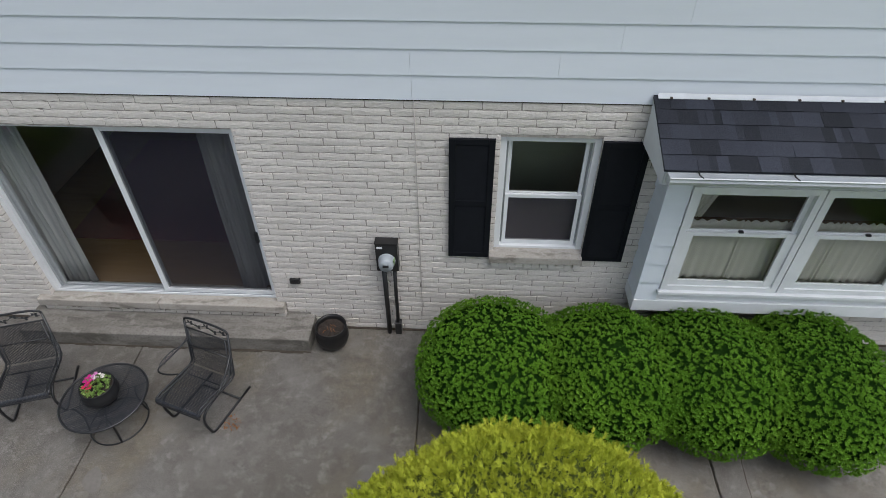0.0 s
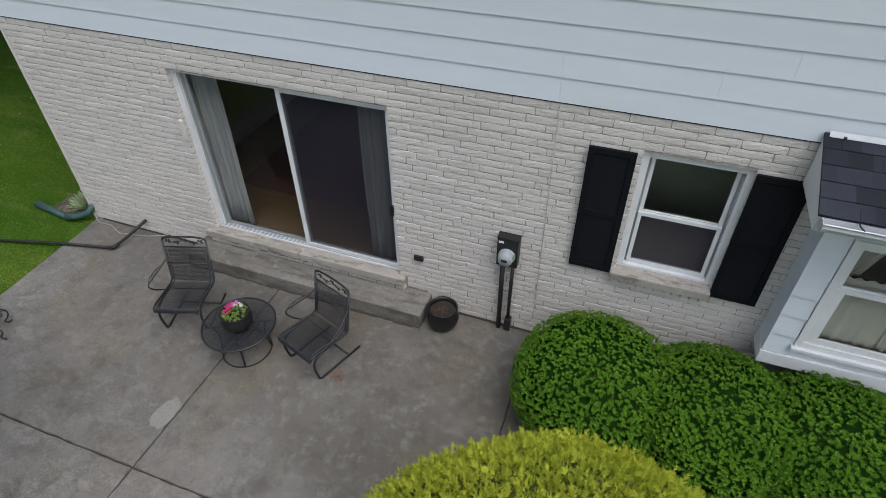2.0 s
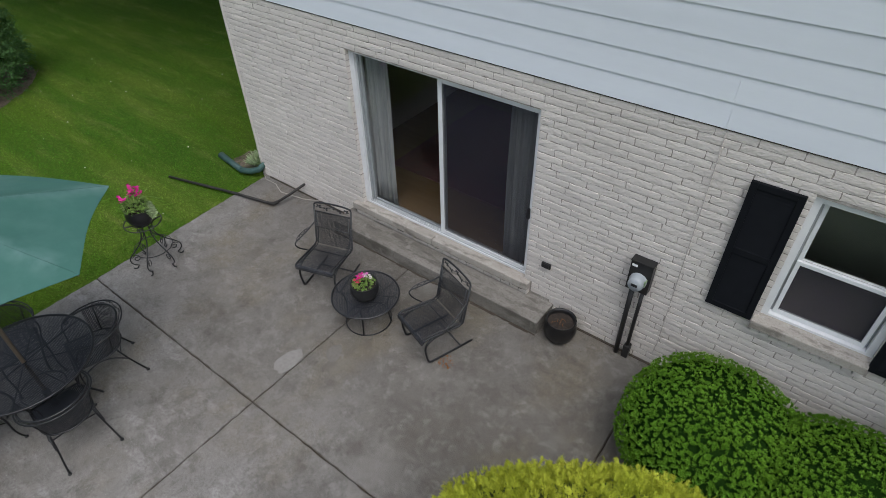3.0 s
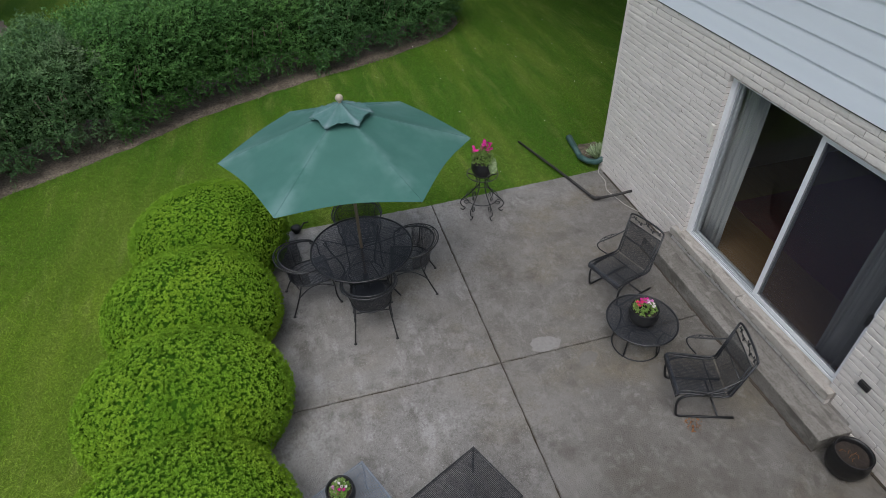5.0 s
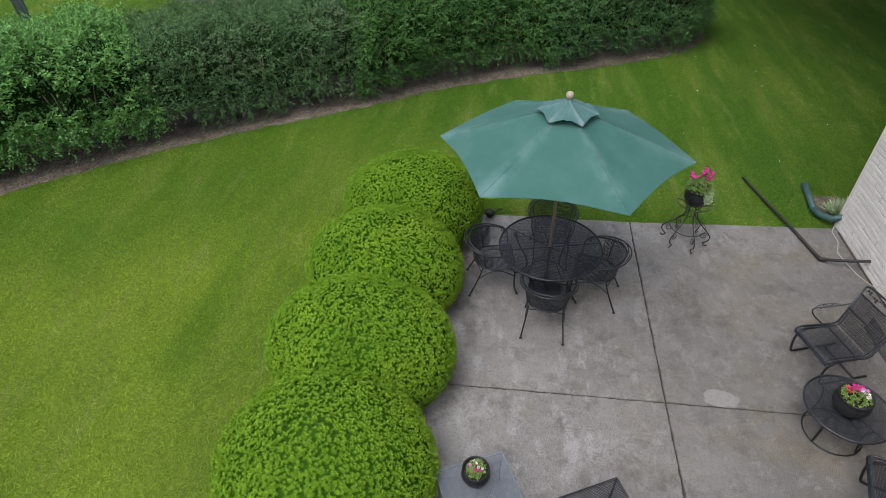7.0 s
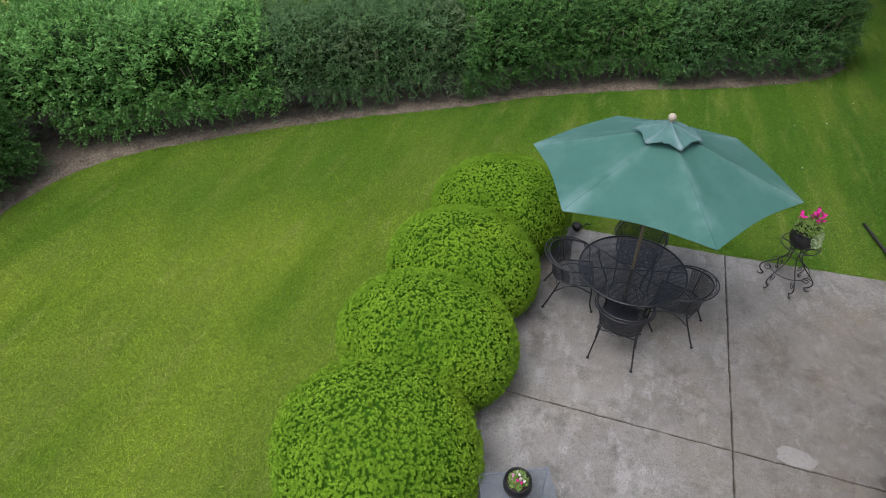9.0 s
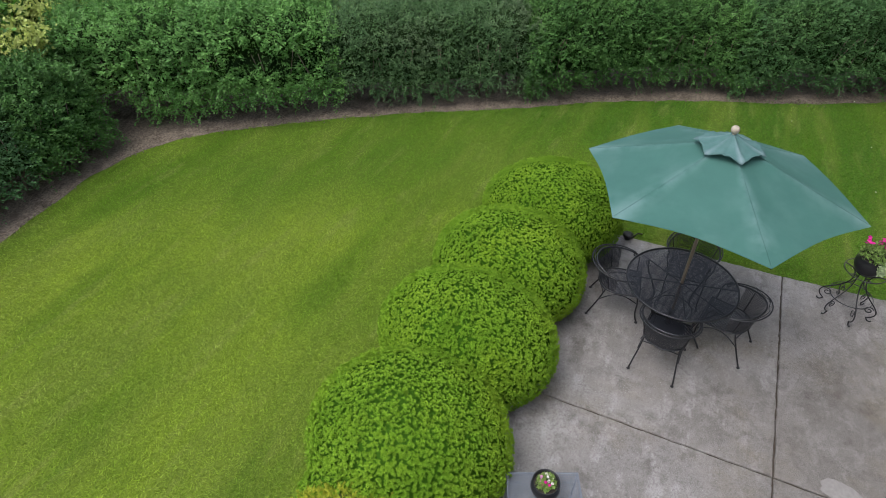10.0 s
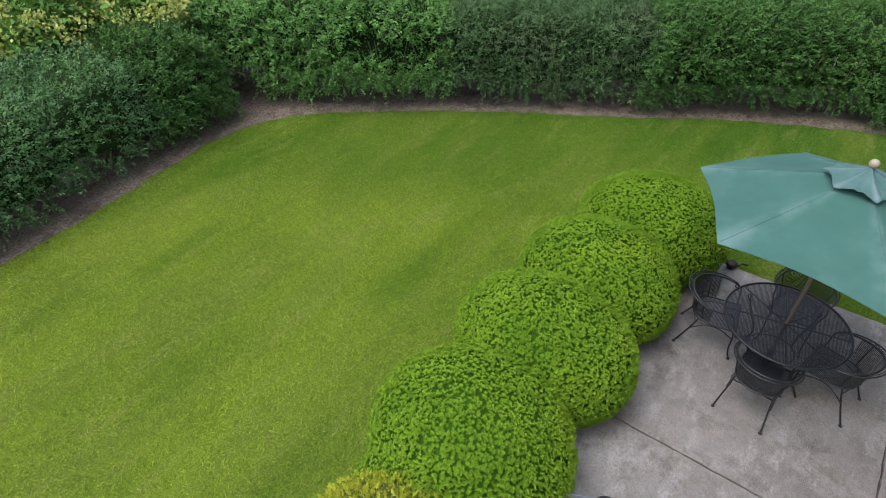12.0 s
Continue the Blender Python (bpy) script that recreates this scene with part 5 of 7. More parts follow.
def hedge_run(name, line, depth, height, seed, mat, label, n, leaf=0.062, front_low=0.03, lump=0.16, recess=(), lean=0.0):
    """Loose leafy hedge along a line: a lumpy rounded cross-section set back from the line, clothed in folded leaves, over a dark core and bare stems."""
    e = empty(name, pose(line[0][0], line[0][1], 0))
    tagged(e, label, "hedge", "hedges round the lawn")
    L = [Vector(p) for p in line]
    cum = [0.0]
    for i in range(1, len(L)):
        cum.append(cum[-1] + (L[i] - L[i - 1]).length)
    total = cum[-1]
    xs, ys = np.array([p[0] for p in line]), np.array([p[1] for p in line])
    rs = np.random.RandomState(seed)

    def place(s, ang, k):
        """s along the hedge, ang 0 (front foot) .. 1 (back), k: how far out of the core."""
        px, py = np.interp(s, cum, xs), np.interp(s, cum, ys)
        d = 0.15
        tx, ty = np.interp(s + d, cum, xs) - np.interp(s - d, cum, xs), np.interp(s + d, cum, ys) - np.interp(s - d, cum, ys)
        tl = np.hypot(tx, ty) + 1e-9
        nx, ny = -ty / tl, tx / tl                 # away from the lawn
        phi = np.pi * (1.25 - 1.32 * ang)           # front, over the top, to the back
        cx, cz = depth / 2, height * 0.50
        sx = np.sign(np.cos(phi)) * np.abs(np.cos(phi)) ** 0.55
        sz = np.sign(np.sin(phi)) * np.abs(np.sin(phi)) ** 0.60
        off = cx + depth / 2 * k * sx
        z = cz + (height - cz) * k * sz
        end = np.clip(np.minimum(s, total - s) / 0.5, 0, 1)
        z = z * (0.75 + 0.25 * np.sqrt(end))
        off = off + lean * z / height
        p = np.stack([px + nx * off, py + ny * off, z], 1)
        nrm = np.stack([nx * sx, ny * sx, sz], 1)
        nrm /= np.linalg.norm(nrm, axis=1, keepdims=True) + 1e-9
        return p, nrm

    grid = np.linspace(0.0, 0.88, 400)             # positions spread evenly over the outline of the section
    gp, _ = place(np.full(400, total / 2), grid, np.ones(400))
    way = np.concatenate([[0.0], np.cumsum(np.linalg.norm(np.diff(gp, axis=0), axis=1))])

    def spread_over(m):
        return np.interp(rs.uniform(0, way[-1], m), way, grid)

    nc = n // 13
    s = rs.uniform(0, total, nc)
    ang = spread_over(nc)
    p, nrm = place(s, ang, np.ones(nc))
    w = wobble(p, seed, 1.7) + 0.6 * wobble(p, seed + 3, 4.5)
    p = p + nrm * (lump * w - np.abs(rs.normal(scale=0.11, size=nc)) + 0.05)[:, None]
    flat = np.array([1, 1, 2.0])

    def hollow(q, soft):
        """Openings between the branches, more of them low down."""
        return wobble(q * flat, seed + 5, 2.4) + rs.uniform(-soft, soft, len(q)) > np.clip(0.60 + 0.40 * q[:, 2] / height * 1.3, 0.60, 1.0)

    def recessed(q, soft):
        """A shaded pocket under the overhanging top: a stretch of the front between two heights."""
        inside = np.zeros(len(q), bool)
        for (ax, ay), (bx, by), lo, hi in recess:
            f = ((q[:, 0] - ax) * (bx - ax) + (q[:, 1] - ay) * (by - ay)) / ((bx - ax) ** 2 + (by - ay) ** 2)
            rough = 0.12 * np.sin(9 * f) + 0.10 * np.sin(23 * f + 1) + rs.uniform(-2 * soft, 2 * soft, len(q))
            inside |= (f > 0) & (f < 1) & (q[:, 2] > lo + rough) & (q[:, 2] < hi + rough)
        return inside

    holes = hollow(p, 0.2) | recessed(p, 0.08)
    up = (rs.uniform(0, 1, nc) < 0.12) & (nrm[:, 2] > 0.45)
    p[up, 2] += np.abs(rs.normal(scale=0.09, size=up.sum()))
    keep = ~holes & (p[:, 2] > front_low + 0.05 * np.sin(s * 3.1) + 0.04 * np.sin(s * 7.7))
    p, nrm = p[keep], nrm[keep]
    m, per = len(p), 13

    # twigs that reach out of the hedge, each with leaves on alternate sides
    d = unit(nrm * 0.75 + rs.normal(scale=0.38, size=(m, 3)) + np.array([0, 0, 0.50]))
    flank = unit(np.cross(d, np.array([[0, 0, 1.0]])) + rs.normal(scale=0.25, size=(m, 3)))
    reach = (leaf * 4.6 * rs.uniform(0.5, 1.25, m))[:, None]
    p = p - nrm * 0.06
    quads = []
    for j in range(per):
        q = (j + 0.6) / per
        at = p + d * reach * q + np.array([0, 0, -1.0]) * reach * 0.22 * q * q + rs.normal(scale=0.012, size=(m, 3))
        tip = unit(flank * (1 if j % 2 else -1) * (0.95 - 0.55 * q) + d * (0.35 + 0.5 * q) + rs.normal(scale=0.22, size=(m, 3)) - np.array([0, 0, 0.12]))
        face = unit(np.array([[0, 0, 0.65]]) + nrm * 0.65 + rs.normal(scale=0.30, size=(m, 3)))
        quads.append(leaf_quads(at, tip, face, (leaf * rs.uniform(0.65, 1.25, m) * (1.05 - 0.35 * q))[:, None]))
    # shaded leaves deeper in
    nd = n // 3
    pd, nrm_d = place(rs.uniform(0, total, nd), spread_over(nd), np.full(nd, 0.88))
    shut = ~hollow(pd, 0.35) & ~(recessed(pd, 0.05) & (rs.uniform(0, 1, nd) < 0.6))
    pd, nrm_d = pd[shut], nrm_d[shut]
    pd = pd + nrm_d * (lump * (wobble(pd, seed, 1.7) + 0.6 * wobble(pd, seed + 3, 4.5)) - 0.12)[:, None] + rs.normal(scale=0.05, size=pd.shape)
    mdl_n = len(pd)
    quads.append(leaf_quads(pd, unit(nrm_d + rs.normal(scale=0.8, size=(mdl_n, 3))), unit(np.array([[0, 0, 0.7]]) + rs.normal(scale=0.5, size=(mdl_n, 3))), (leaf * rs.uniform(0.6, 1.2, mdl_n))[:, None]))
    v, t = quad_mesh(quads)
    v[:, 2] = np.maximum(v[:, 2], -0.01)
    o = np.array([line[0][0], line[0][1], 0])
    fast_mesh("foliage", v - o, t, mat, e)
    # core, its dark colour in place of shade inside the hedge
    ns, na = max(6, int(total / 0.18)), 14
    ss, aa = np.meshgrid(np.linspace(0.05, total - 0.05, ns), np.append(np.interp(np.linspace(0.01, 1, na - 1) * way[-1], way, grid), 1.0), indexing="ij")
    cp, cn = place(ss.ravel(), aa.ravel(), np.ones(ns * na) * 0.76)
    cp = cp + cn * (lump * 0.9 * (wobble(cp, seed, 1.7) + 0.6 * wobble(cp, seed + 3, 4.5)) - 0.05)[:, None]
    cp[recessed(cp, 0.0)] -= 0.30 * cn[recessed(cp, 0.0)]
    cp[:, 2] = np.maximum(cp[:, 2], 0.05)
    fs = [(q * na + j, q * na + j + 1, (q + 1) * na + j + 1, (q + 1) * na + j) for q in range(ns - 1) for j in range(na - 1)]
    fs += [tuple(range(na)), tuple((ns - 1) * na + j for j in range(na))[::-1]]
    mesh_object("inner_growth", cp - o, fs, M_HEDGE_SHADE, e)
    # stems at the foot
    rng = random.Random(seed)
    bm = bmesh.new()
    for _ in range(int(total * 4)):
        q = rng.uniform(0.1, total - 0.1)
        f0 = rng.uniform(0.3, 0.6)
        g0, _ = place(np.array([q]), np.array([0.05]), np.array([f0]))
        g1, _ = place(np.array([q + rng.uniform(-.35, .35)]), np.array([0.22]), np.array([0.9]))
        a0, a1 = g0[0] - o, g1[0] - o
        a0[2] = -0.04
        mdl = (a0 + a1) / 2 + np.array([rng.uniform(-.06, .06), rng.uniform(-.06, .06), 0])
        tube(bm, [a0, mdl, a1], [0.018, 0.013, 0.007], 5)
    tagged(part("branchwork", bm, M_TWIG, e, smooth=True), "bare brown stems at the foot", kind="stuff")
    return e


BACK = [(1.5, -15.3), (0.95, -14.6), (0.35, -13.75)] + [p for p in offset_line(EDGE, 0.10) if p[0] < -0.15 and p[1] > -12.9]
hedge_run("hedge", [(13.0, -13.1), (8.0, -13.2), (6.15, -13.32), (4.5, -13.52), (3.3, -13.70), (2.6, -13.85)], 1.8, 1.68, 71, M_HEDGE[4], "deep green fine-leaved hedge beside the lawn", 58000, leaf=0.054, lean=0.40)
hedge_run("hedge", [(2.9, -13.75), (2.1, -13.85), (1.25, -13.95)], 2.0, 1.80, 72, M_HEDGE[2], "green shrub at the hedge corner", 18000, leaf=0.058, lean=0.30)
cuts = [0] + [next(i for i, p in enumerate(BACK) if p[1] > y) for y in (-11.3, -8.0, -4.4)] + [len(BACK) - 1]
for k, (mat, lab, hh, lf) in enumerate(((M_HEDGE[0], "bright green broad-leaved hedge behind a soil strip", 2.10, 0.062), (M_HEDGE[1], "grey-green small-leaved hedge behind a soil strip", 1.93, 0.046),
                                    (M_HEDGE[2], "mid-green leafy hedge behind a soil strip", 1.95, 0.054), (M_HEDGE[3], "dark green leafy hedge behind a soil strip", 1.90, 0.052))):
    hedge_run("hedge", BACK[cuts[k]: cuts[k + 1] + 2], 2.1, hh, 80 + k, mat, lab, 52000, leaf=lf, recess=(((-0.1, -12.5), (-1.5, -10.7), 0.98, 1.32), ((1.4, -15.2), (0.66, -14.18), -1.0, 0.80)) if k == 0 else ())


# ---- shrubs and trees beyond the hedge, and unseen shade trees ----
def bezier(p, n=10):
    p = [Vector(q) for q in p]
    out = []
    for k in range(n + 1):
        t = k / n
        q = list(p)
        while len(q) > 1:
            q = [a.lerp(b, t) for a, b in zip(q[:-1], q[1:])]
        out.append(q[0])
    return out


def loose_shrub(name, x, y, r, h, seed, mat, label, n, leaf, category="shrub", plumes=0):
    """Open shrub: arching stems that carry clumps of large leaves."""
    e = empty(name, pose(x, y, 0))
    tagged(e, label, category)
    rng = random.Random(seed)
    rs = np.random.RandomState(seed)
    bm = bmesh.new()
    tips = []
    for k in range(14):
        a, d = rng.uniform(0, 6.28), r * rng.uniform(0.3, 1.0)
        zt = h * rng.uniform(0.55, 1.0)
        pts = bezier([(0.1 * math.cos(a), 0.1 * math.sin(a), -0.05), (0.2 * d * math.cos(a), 0.2 * d * math.sin(a), zt * 0.6), (d * math.cos(a), d * math.sin(a), zt)], 5)
        tube(bm, pts, [0.03, 0.025, 0.02, 0.015, 0.01, 0.006], 5)
        tips += pts[2:]
    part("branchwork", bm, M_BARK, e, smooth=True)
    tips = np.array([tuple(q) for q in tips])
    p = tips[rs.randint(0, len(tips), n)] + rs.normal(scale=(0.18 * r, 0.18 * r, 0.12 * h), size=(n, 3))
    p[:, 2] = np.clip(p[:, 2], 0.05, None)
    nn = p / np.array([r, r, h]) + rs.normal(scale=0.5, size=(n, 3)) + np.array([0, 0, 0.5])
    nn /= np.linalg.norm(nn, axis=1, keepdims=True)
    quads = []
    for _ in range(4):                         # broad drooping leaves round each shoot
        tip = unit(nn + rs.normal(scale=0.7, size=(n, 3)) - np.array([0, 0, 0.55]))
        quads.append(leaf_quads(p + rs.normal(scale=0.25 * leaf, size=(n, 3)), tip, unit(nn + rs.normal(scale=0.3, size=(n, 3)) + np.array([0, 0, 0.5])), (leaf * rs.uniform(0.6, 1.25, n))[:, None]))
    fast_mesh("foliage", *quad_mesh(quads), mat, e)
    if plumes:                                 # heads of young yellow leaves at the ends of the shoots
        turn, rise = rs.uniform(0, 6.28, plumes), np.arcsin(rs.uniform(0.20, 1.0, plumes))
        heads = np.stack([r * np.cos(rise) * np.cos(turn), r * np.cos(rise) * np.sin(turn), 0.30 * h + 0.74 * h * np.sin(rise)], 1) * rs.uniform(1.02, 1.20, plumes)[:, None]
        m = 90
        size = np.repeat(rs.uniform(0.6, 1.25, plumes), m)[:, None]
        ball = rs.normal(size=(plumes * m, 3))
        q = np.repeat(heads, m, 0) + ball * np.array([0.13, 0.13, 0.085]) * size
        quads = []
        for _ in range(3):
            tip = unit(ball + rs.normal(scale=0.9, size=q.shape) + np.array([0, 0, 0.3]))
            quads.append(leaf_quads(q, tip, unit(ball + rs.normal(scale=0.4, size=q.shape) + np.array([0, 0, 1.0])), (leaf * 0.50 * rs.uniform(0.6, 1.3, len(q)))[:, None], 0.34))
        v, t = quad_mesh(quads)
        fast_mesh("young_leaves", v, t, M_PLUME, e, "heads of pale yellow-green young leaves")
    return e


# ---- lawn blades ----
def grass_blades():
    rs = np.random.RandomState(5)
    n = 2950000
    x, y = rs.uniform(-16, 11.5, n), rs.uniform(-13.6, 9.0, n)
    far = np.hypot(x - 3.0, y + 8.0)
    near = rs.uniform(0, 1, n) < np.clip(1.2 - far / 13.0, 0.10, 1.0) * np.clip((11.5 - x) / 3.0, 0, 1)
    poly = np.array([*EDGE, (-8.6, 9.5), (14.0, 9.5)])
    inside = np.zeros(n, bool)
    wob = 0.05 * np.sin(3.1 * x + 2.3 * y) + 0.04 * np.sin(9.7 * y - 5.0 * x)
    for (x0, y0), (x1, y1) in zip(poly, np.roll(poly, -1, 0)):
        if y0 != y1:
            inside ^= ((y0 > y) != (y1 > y)) & (x + wob < (x1 - x0) * (y - y0) / (y1 - y0) + x0)
    inside |= (x < -8.5) & (y > -0.3)
    patio = (x > 0.10 - 0.03 * y) & (y > -5.8) & (x < 6.65) & (y < 0)
    house = (x > -0.05) & (y >= 0)
    beds = (x > 6.6) & (y > -6.2)
    yews = (y > -6.6) & (y < -5.7) & (x > 0)
    lawn = near & ~patio & ~house & ~beds & ~yews & inside & ~((x > 0.1) & (y > -6.2) & (y < 0))
    x, y = x[lawn], y[lawn]
    m = len(x)
    a = rs.uniform(0, 6.28, m)
    h = rs.uniform(0.014, 0.034, m)
    w = rs.uniform(0.003, 0.0065, m)
    lean = rs.uniform(1.0, 2.4, m) * h
    b = rs.uniform(0, 6.28, m)
    z = np.full(m, -0.036)
    v = np.stack([np.stack([x + w * np.cos(a), y + w * np.sin(a), z], 1), np.stack([x - w * np.cos(a), y - w * np.sin(a), z], 1),
                  np.stack([x + lean * np.cos(b), y + lean * np.sin(b), z + h], 1)], 1).reshape(-1, 3)
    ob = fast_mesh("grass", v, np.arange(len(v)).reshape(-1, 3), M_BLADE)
    tagged(ob, "short green grass blades of the mown lawn", "grass", kind="stuff")


grass_blades()


def tree(x, y, h, r, seed, trunk_r=0.16, n=6000, clear=0.35):
    """Tapered trunk, limbs and a crown of many leaf clumps with gaps."""
    e = empty("tree", pose(x, y, 0))
    tagged(e, "leafy green tree on the lawn, the tallest added unseen for shade", "tree", "trees beyond the hedge")
    rng = random.Random(seed)
    rs = np.random.RandomState(seed)
    bars("trunk", [bezier([(0, 0, -0.1), (0.1, 0.05, h * 0.2), (-0.05, 0.1, h * 0.4), (0.05, 0, h * 0.62)], 6)], [trunk_r * k for k in (1.25, 1.0, 0.9, 0.75, 0.6, 0.45, 0.3)], M_BARK, e, sides=10)
    tips = []
    for k in range(16):
        a = k * 2.4 + rng.uniform(-.4, .4)
        z0 = h * rng.uniform(clear * 0.6, 0.6)
        d, z1 = r * rng.uniform(0.5, 1.0), h * rng.uniform(clear, 0.98)
        pts = bezier([(0, 0, z0), (0.4 * d * math.cos(a), 0.4 * d * math.sin(a), (z0 + z1) / 2 + 0.3), (d * math.cos(a), d * math.sin(a), z1)], 6)
        bars("limb", [pts], [trunk_r * q for q in (0.45, 0.38, 0.3, 0.24, 0.17, 0.1, 0.05)], M_BARK, e)
        tips += [tuple(q) for q in pts[2:]]
    tips = np.array(tips)
    p = tips[rs.randint(0, len(tips), n)] + rs.normal(scale=(0.16 * r, 0.16 * r, 0.07 * h), size=(n, 3))
    nn = rs.normal(size=(n, 3)) + np.array([0, 0, 0.8])
    nn /= np.linalg.norm(nn, axis=1, keepdims=True)
    v, t = sprigs(p, nn, rs, 4, 0.15 if h < 9 else 0.52, 0.075 if h < 9 else 0.30, 1.5)
    fast_mesh("crown", v, t, M_TREELEAF, e)


tree(-10.6, -14.35, 5.8, 2.6, 3, trunk_r=0.22, clear=0.45)
tree(-10.9, -15.1, 5.6, 2.4, 13, trunk_r=0.20, clear=0.45)
tree(-12.6, -12.6, 6.0, 2.4, 4, clear=0.45)
tree(-3.0, -22.5, 7.0, 3.0, 5)
tree(4.0, -23.5, 7.0, 3.2, 6)
for k, (x, y, r, h) in enumerate(((1.65, -16.15, 1.10, 2.45), (3.10, -16.65, 1.20, 2.50), (0.10, -17.2, 1.30, 2.9), (4.80, -17.3, 1.30, 2.7))):
    loose_shrub("yellow_shrub", x, y, r, h, 130 + k, M_SPIREA, "tall loose shrub with yellow-green leaves behind the hedge", 2600, 0.130, plumes=38)
loose_shrub("dark_shrub", -2.4, -16.6, 1.4, 2.6, 140, M_HEDGE[2], "dark green loose shrub behind the hedge", 3600, 0.09)
# three tall trees added out of view to shade the north-west lawn
tree(-6.0, 5.0, 11.5, 6.0, 7, trunk_r=0.3, n=11000, clear=0.40)
tree(-12.5, 2.5, 10.0, 4.2, 8, trunk_r=0.26, n=5000, clear=0.42)
tree(-3.6, 10.5, 11.5, 5.5, 9, trunk_r=0.28, n=5500, clear=0.38)


def mulch_ring(x, y, rx, ry, seed):
    rng = random.Random(seed)
    vs = [(x, y, 0.02)] + [(x + rx * math.cos(a * 0.2244) * rng.uniform(.9, 1.1), y + ry * math.sin(a * 0.2244) * rng.uniform(.9, 1.1), -0.030) for a in range(28)]
    tagged(mesh_object("mulch_bed", vs, [(0, 1 + k, 1 + (k + 1) % 28) for k in range(28)], M_SOIL), "dark mulch bed under the trees beyond the hedge", "garden bed", kind="structure")


mulch_ring(-10.7, -13.6, 1.5, 1.9, 6)


def leaning_boards():
    """Two broad weathered boards that lean together behind the hedge."""
    e = empty("board_stack", pose(-4.75, -15.75, -0.04, 0, 0, 35))
    tagged(e, "weathered grey boards leaning together behind the hedge", "boards")
    for dx, lean, w, h in ((-0.30, 9, 0.40, 2.15), (0.18, 24, 0.42, 2.2), (-0.85, 4, 0.40, 2.1)):
        bm = bmesh.new()
        box(bm, -w / 2, w / 2, -0.025, 0.025, 0, h, 0.006)
        b = part("board", bm, M_FENCE, e)
        b.matrix_basis = pose(dx, 0.04 * lean / 10, 0.10, 0, lean, 0)


leaning_boards()


def fallen_petals():
    """Small pale petals and leaves scattered over the shaded lawn."""
    rng = random.Random(31)
    vs, fs = [], []
    for _ in range(70):
        x, y, z, a, r = rng.uniform(-7.0, -0.4), rng.uniform(-3.0, 7.0), rng.uniform(-0.018, -0.010), rng.uniform(0, 6.28), rng.uniform(0.010, 0.026)
        i = len(vs)
        vs += [(x + r * math.cos(a + 1.57 * k) * (1 if k % 2 else 0.55), y + r * math.sin(a + 1.57 * k) * (1 if k % 2 else 0.55), z + (0.006 if k == 0 else 0)) for k in range(4)]
        fs.append((i, i + 1, i + 2, i + 3))
    tagged(mesh_object("fallen_petals", vs, fs, M_WHITEPETAL), "scattered pale petals lying on the grass", "petals", kind="stuff")


fallen_petals()


# ---- wrought-iron furniture ----
def vine(points, up, mat, parent, name="vine", r=0.0045, leaf=0.022, curls=6):
    """A wavy stem with small leaves along a line, as the ornament of a rail."""
    pts = [Vector(p) for p in points]
    up = Vector(up).normalized()
    bm = bmesh.new()
    n = 8 * curls
    line = []
    for k in range(n + 1):
        t = k / n * (len(pts) - 1)
        i = min(int(t), len(pts) - 2)
        p = pts[i].lerp(pts[i + 1], t - i)
        line.append(p + up * 0.014 * math.sin(math.pi * curls * k / n))
    tube(bm, line, r, 5)
    for k in range(curls):
        p = line[8 * k + 4]
        d = (line[min(8 * k + 5, n)] - line[8 * k + 3]).normalized()
        q = d.cross(up)
        for s in (0.6, -0.6, 2.5):
            dirn = (d * math.cos(s) + up * math.sin(s)).normalized()
            sd = dirn.cross(q).normalized()
            vs = [bm.verts.new(p), bm.verts.new(p + dirn * leaf * 0.6 + sd * leaf * 0.45 + q * 0.004), bm.verts.new(p + dirn * leaf * 1.3), bm.verts.new(p + dirn * leaf * 0.6 - sd * leaf * 0.45 + q * 0.004)]
            bm.faces.new(vs)
    return part(name, bm, mat, parent, "cast vine ornament")


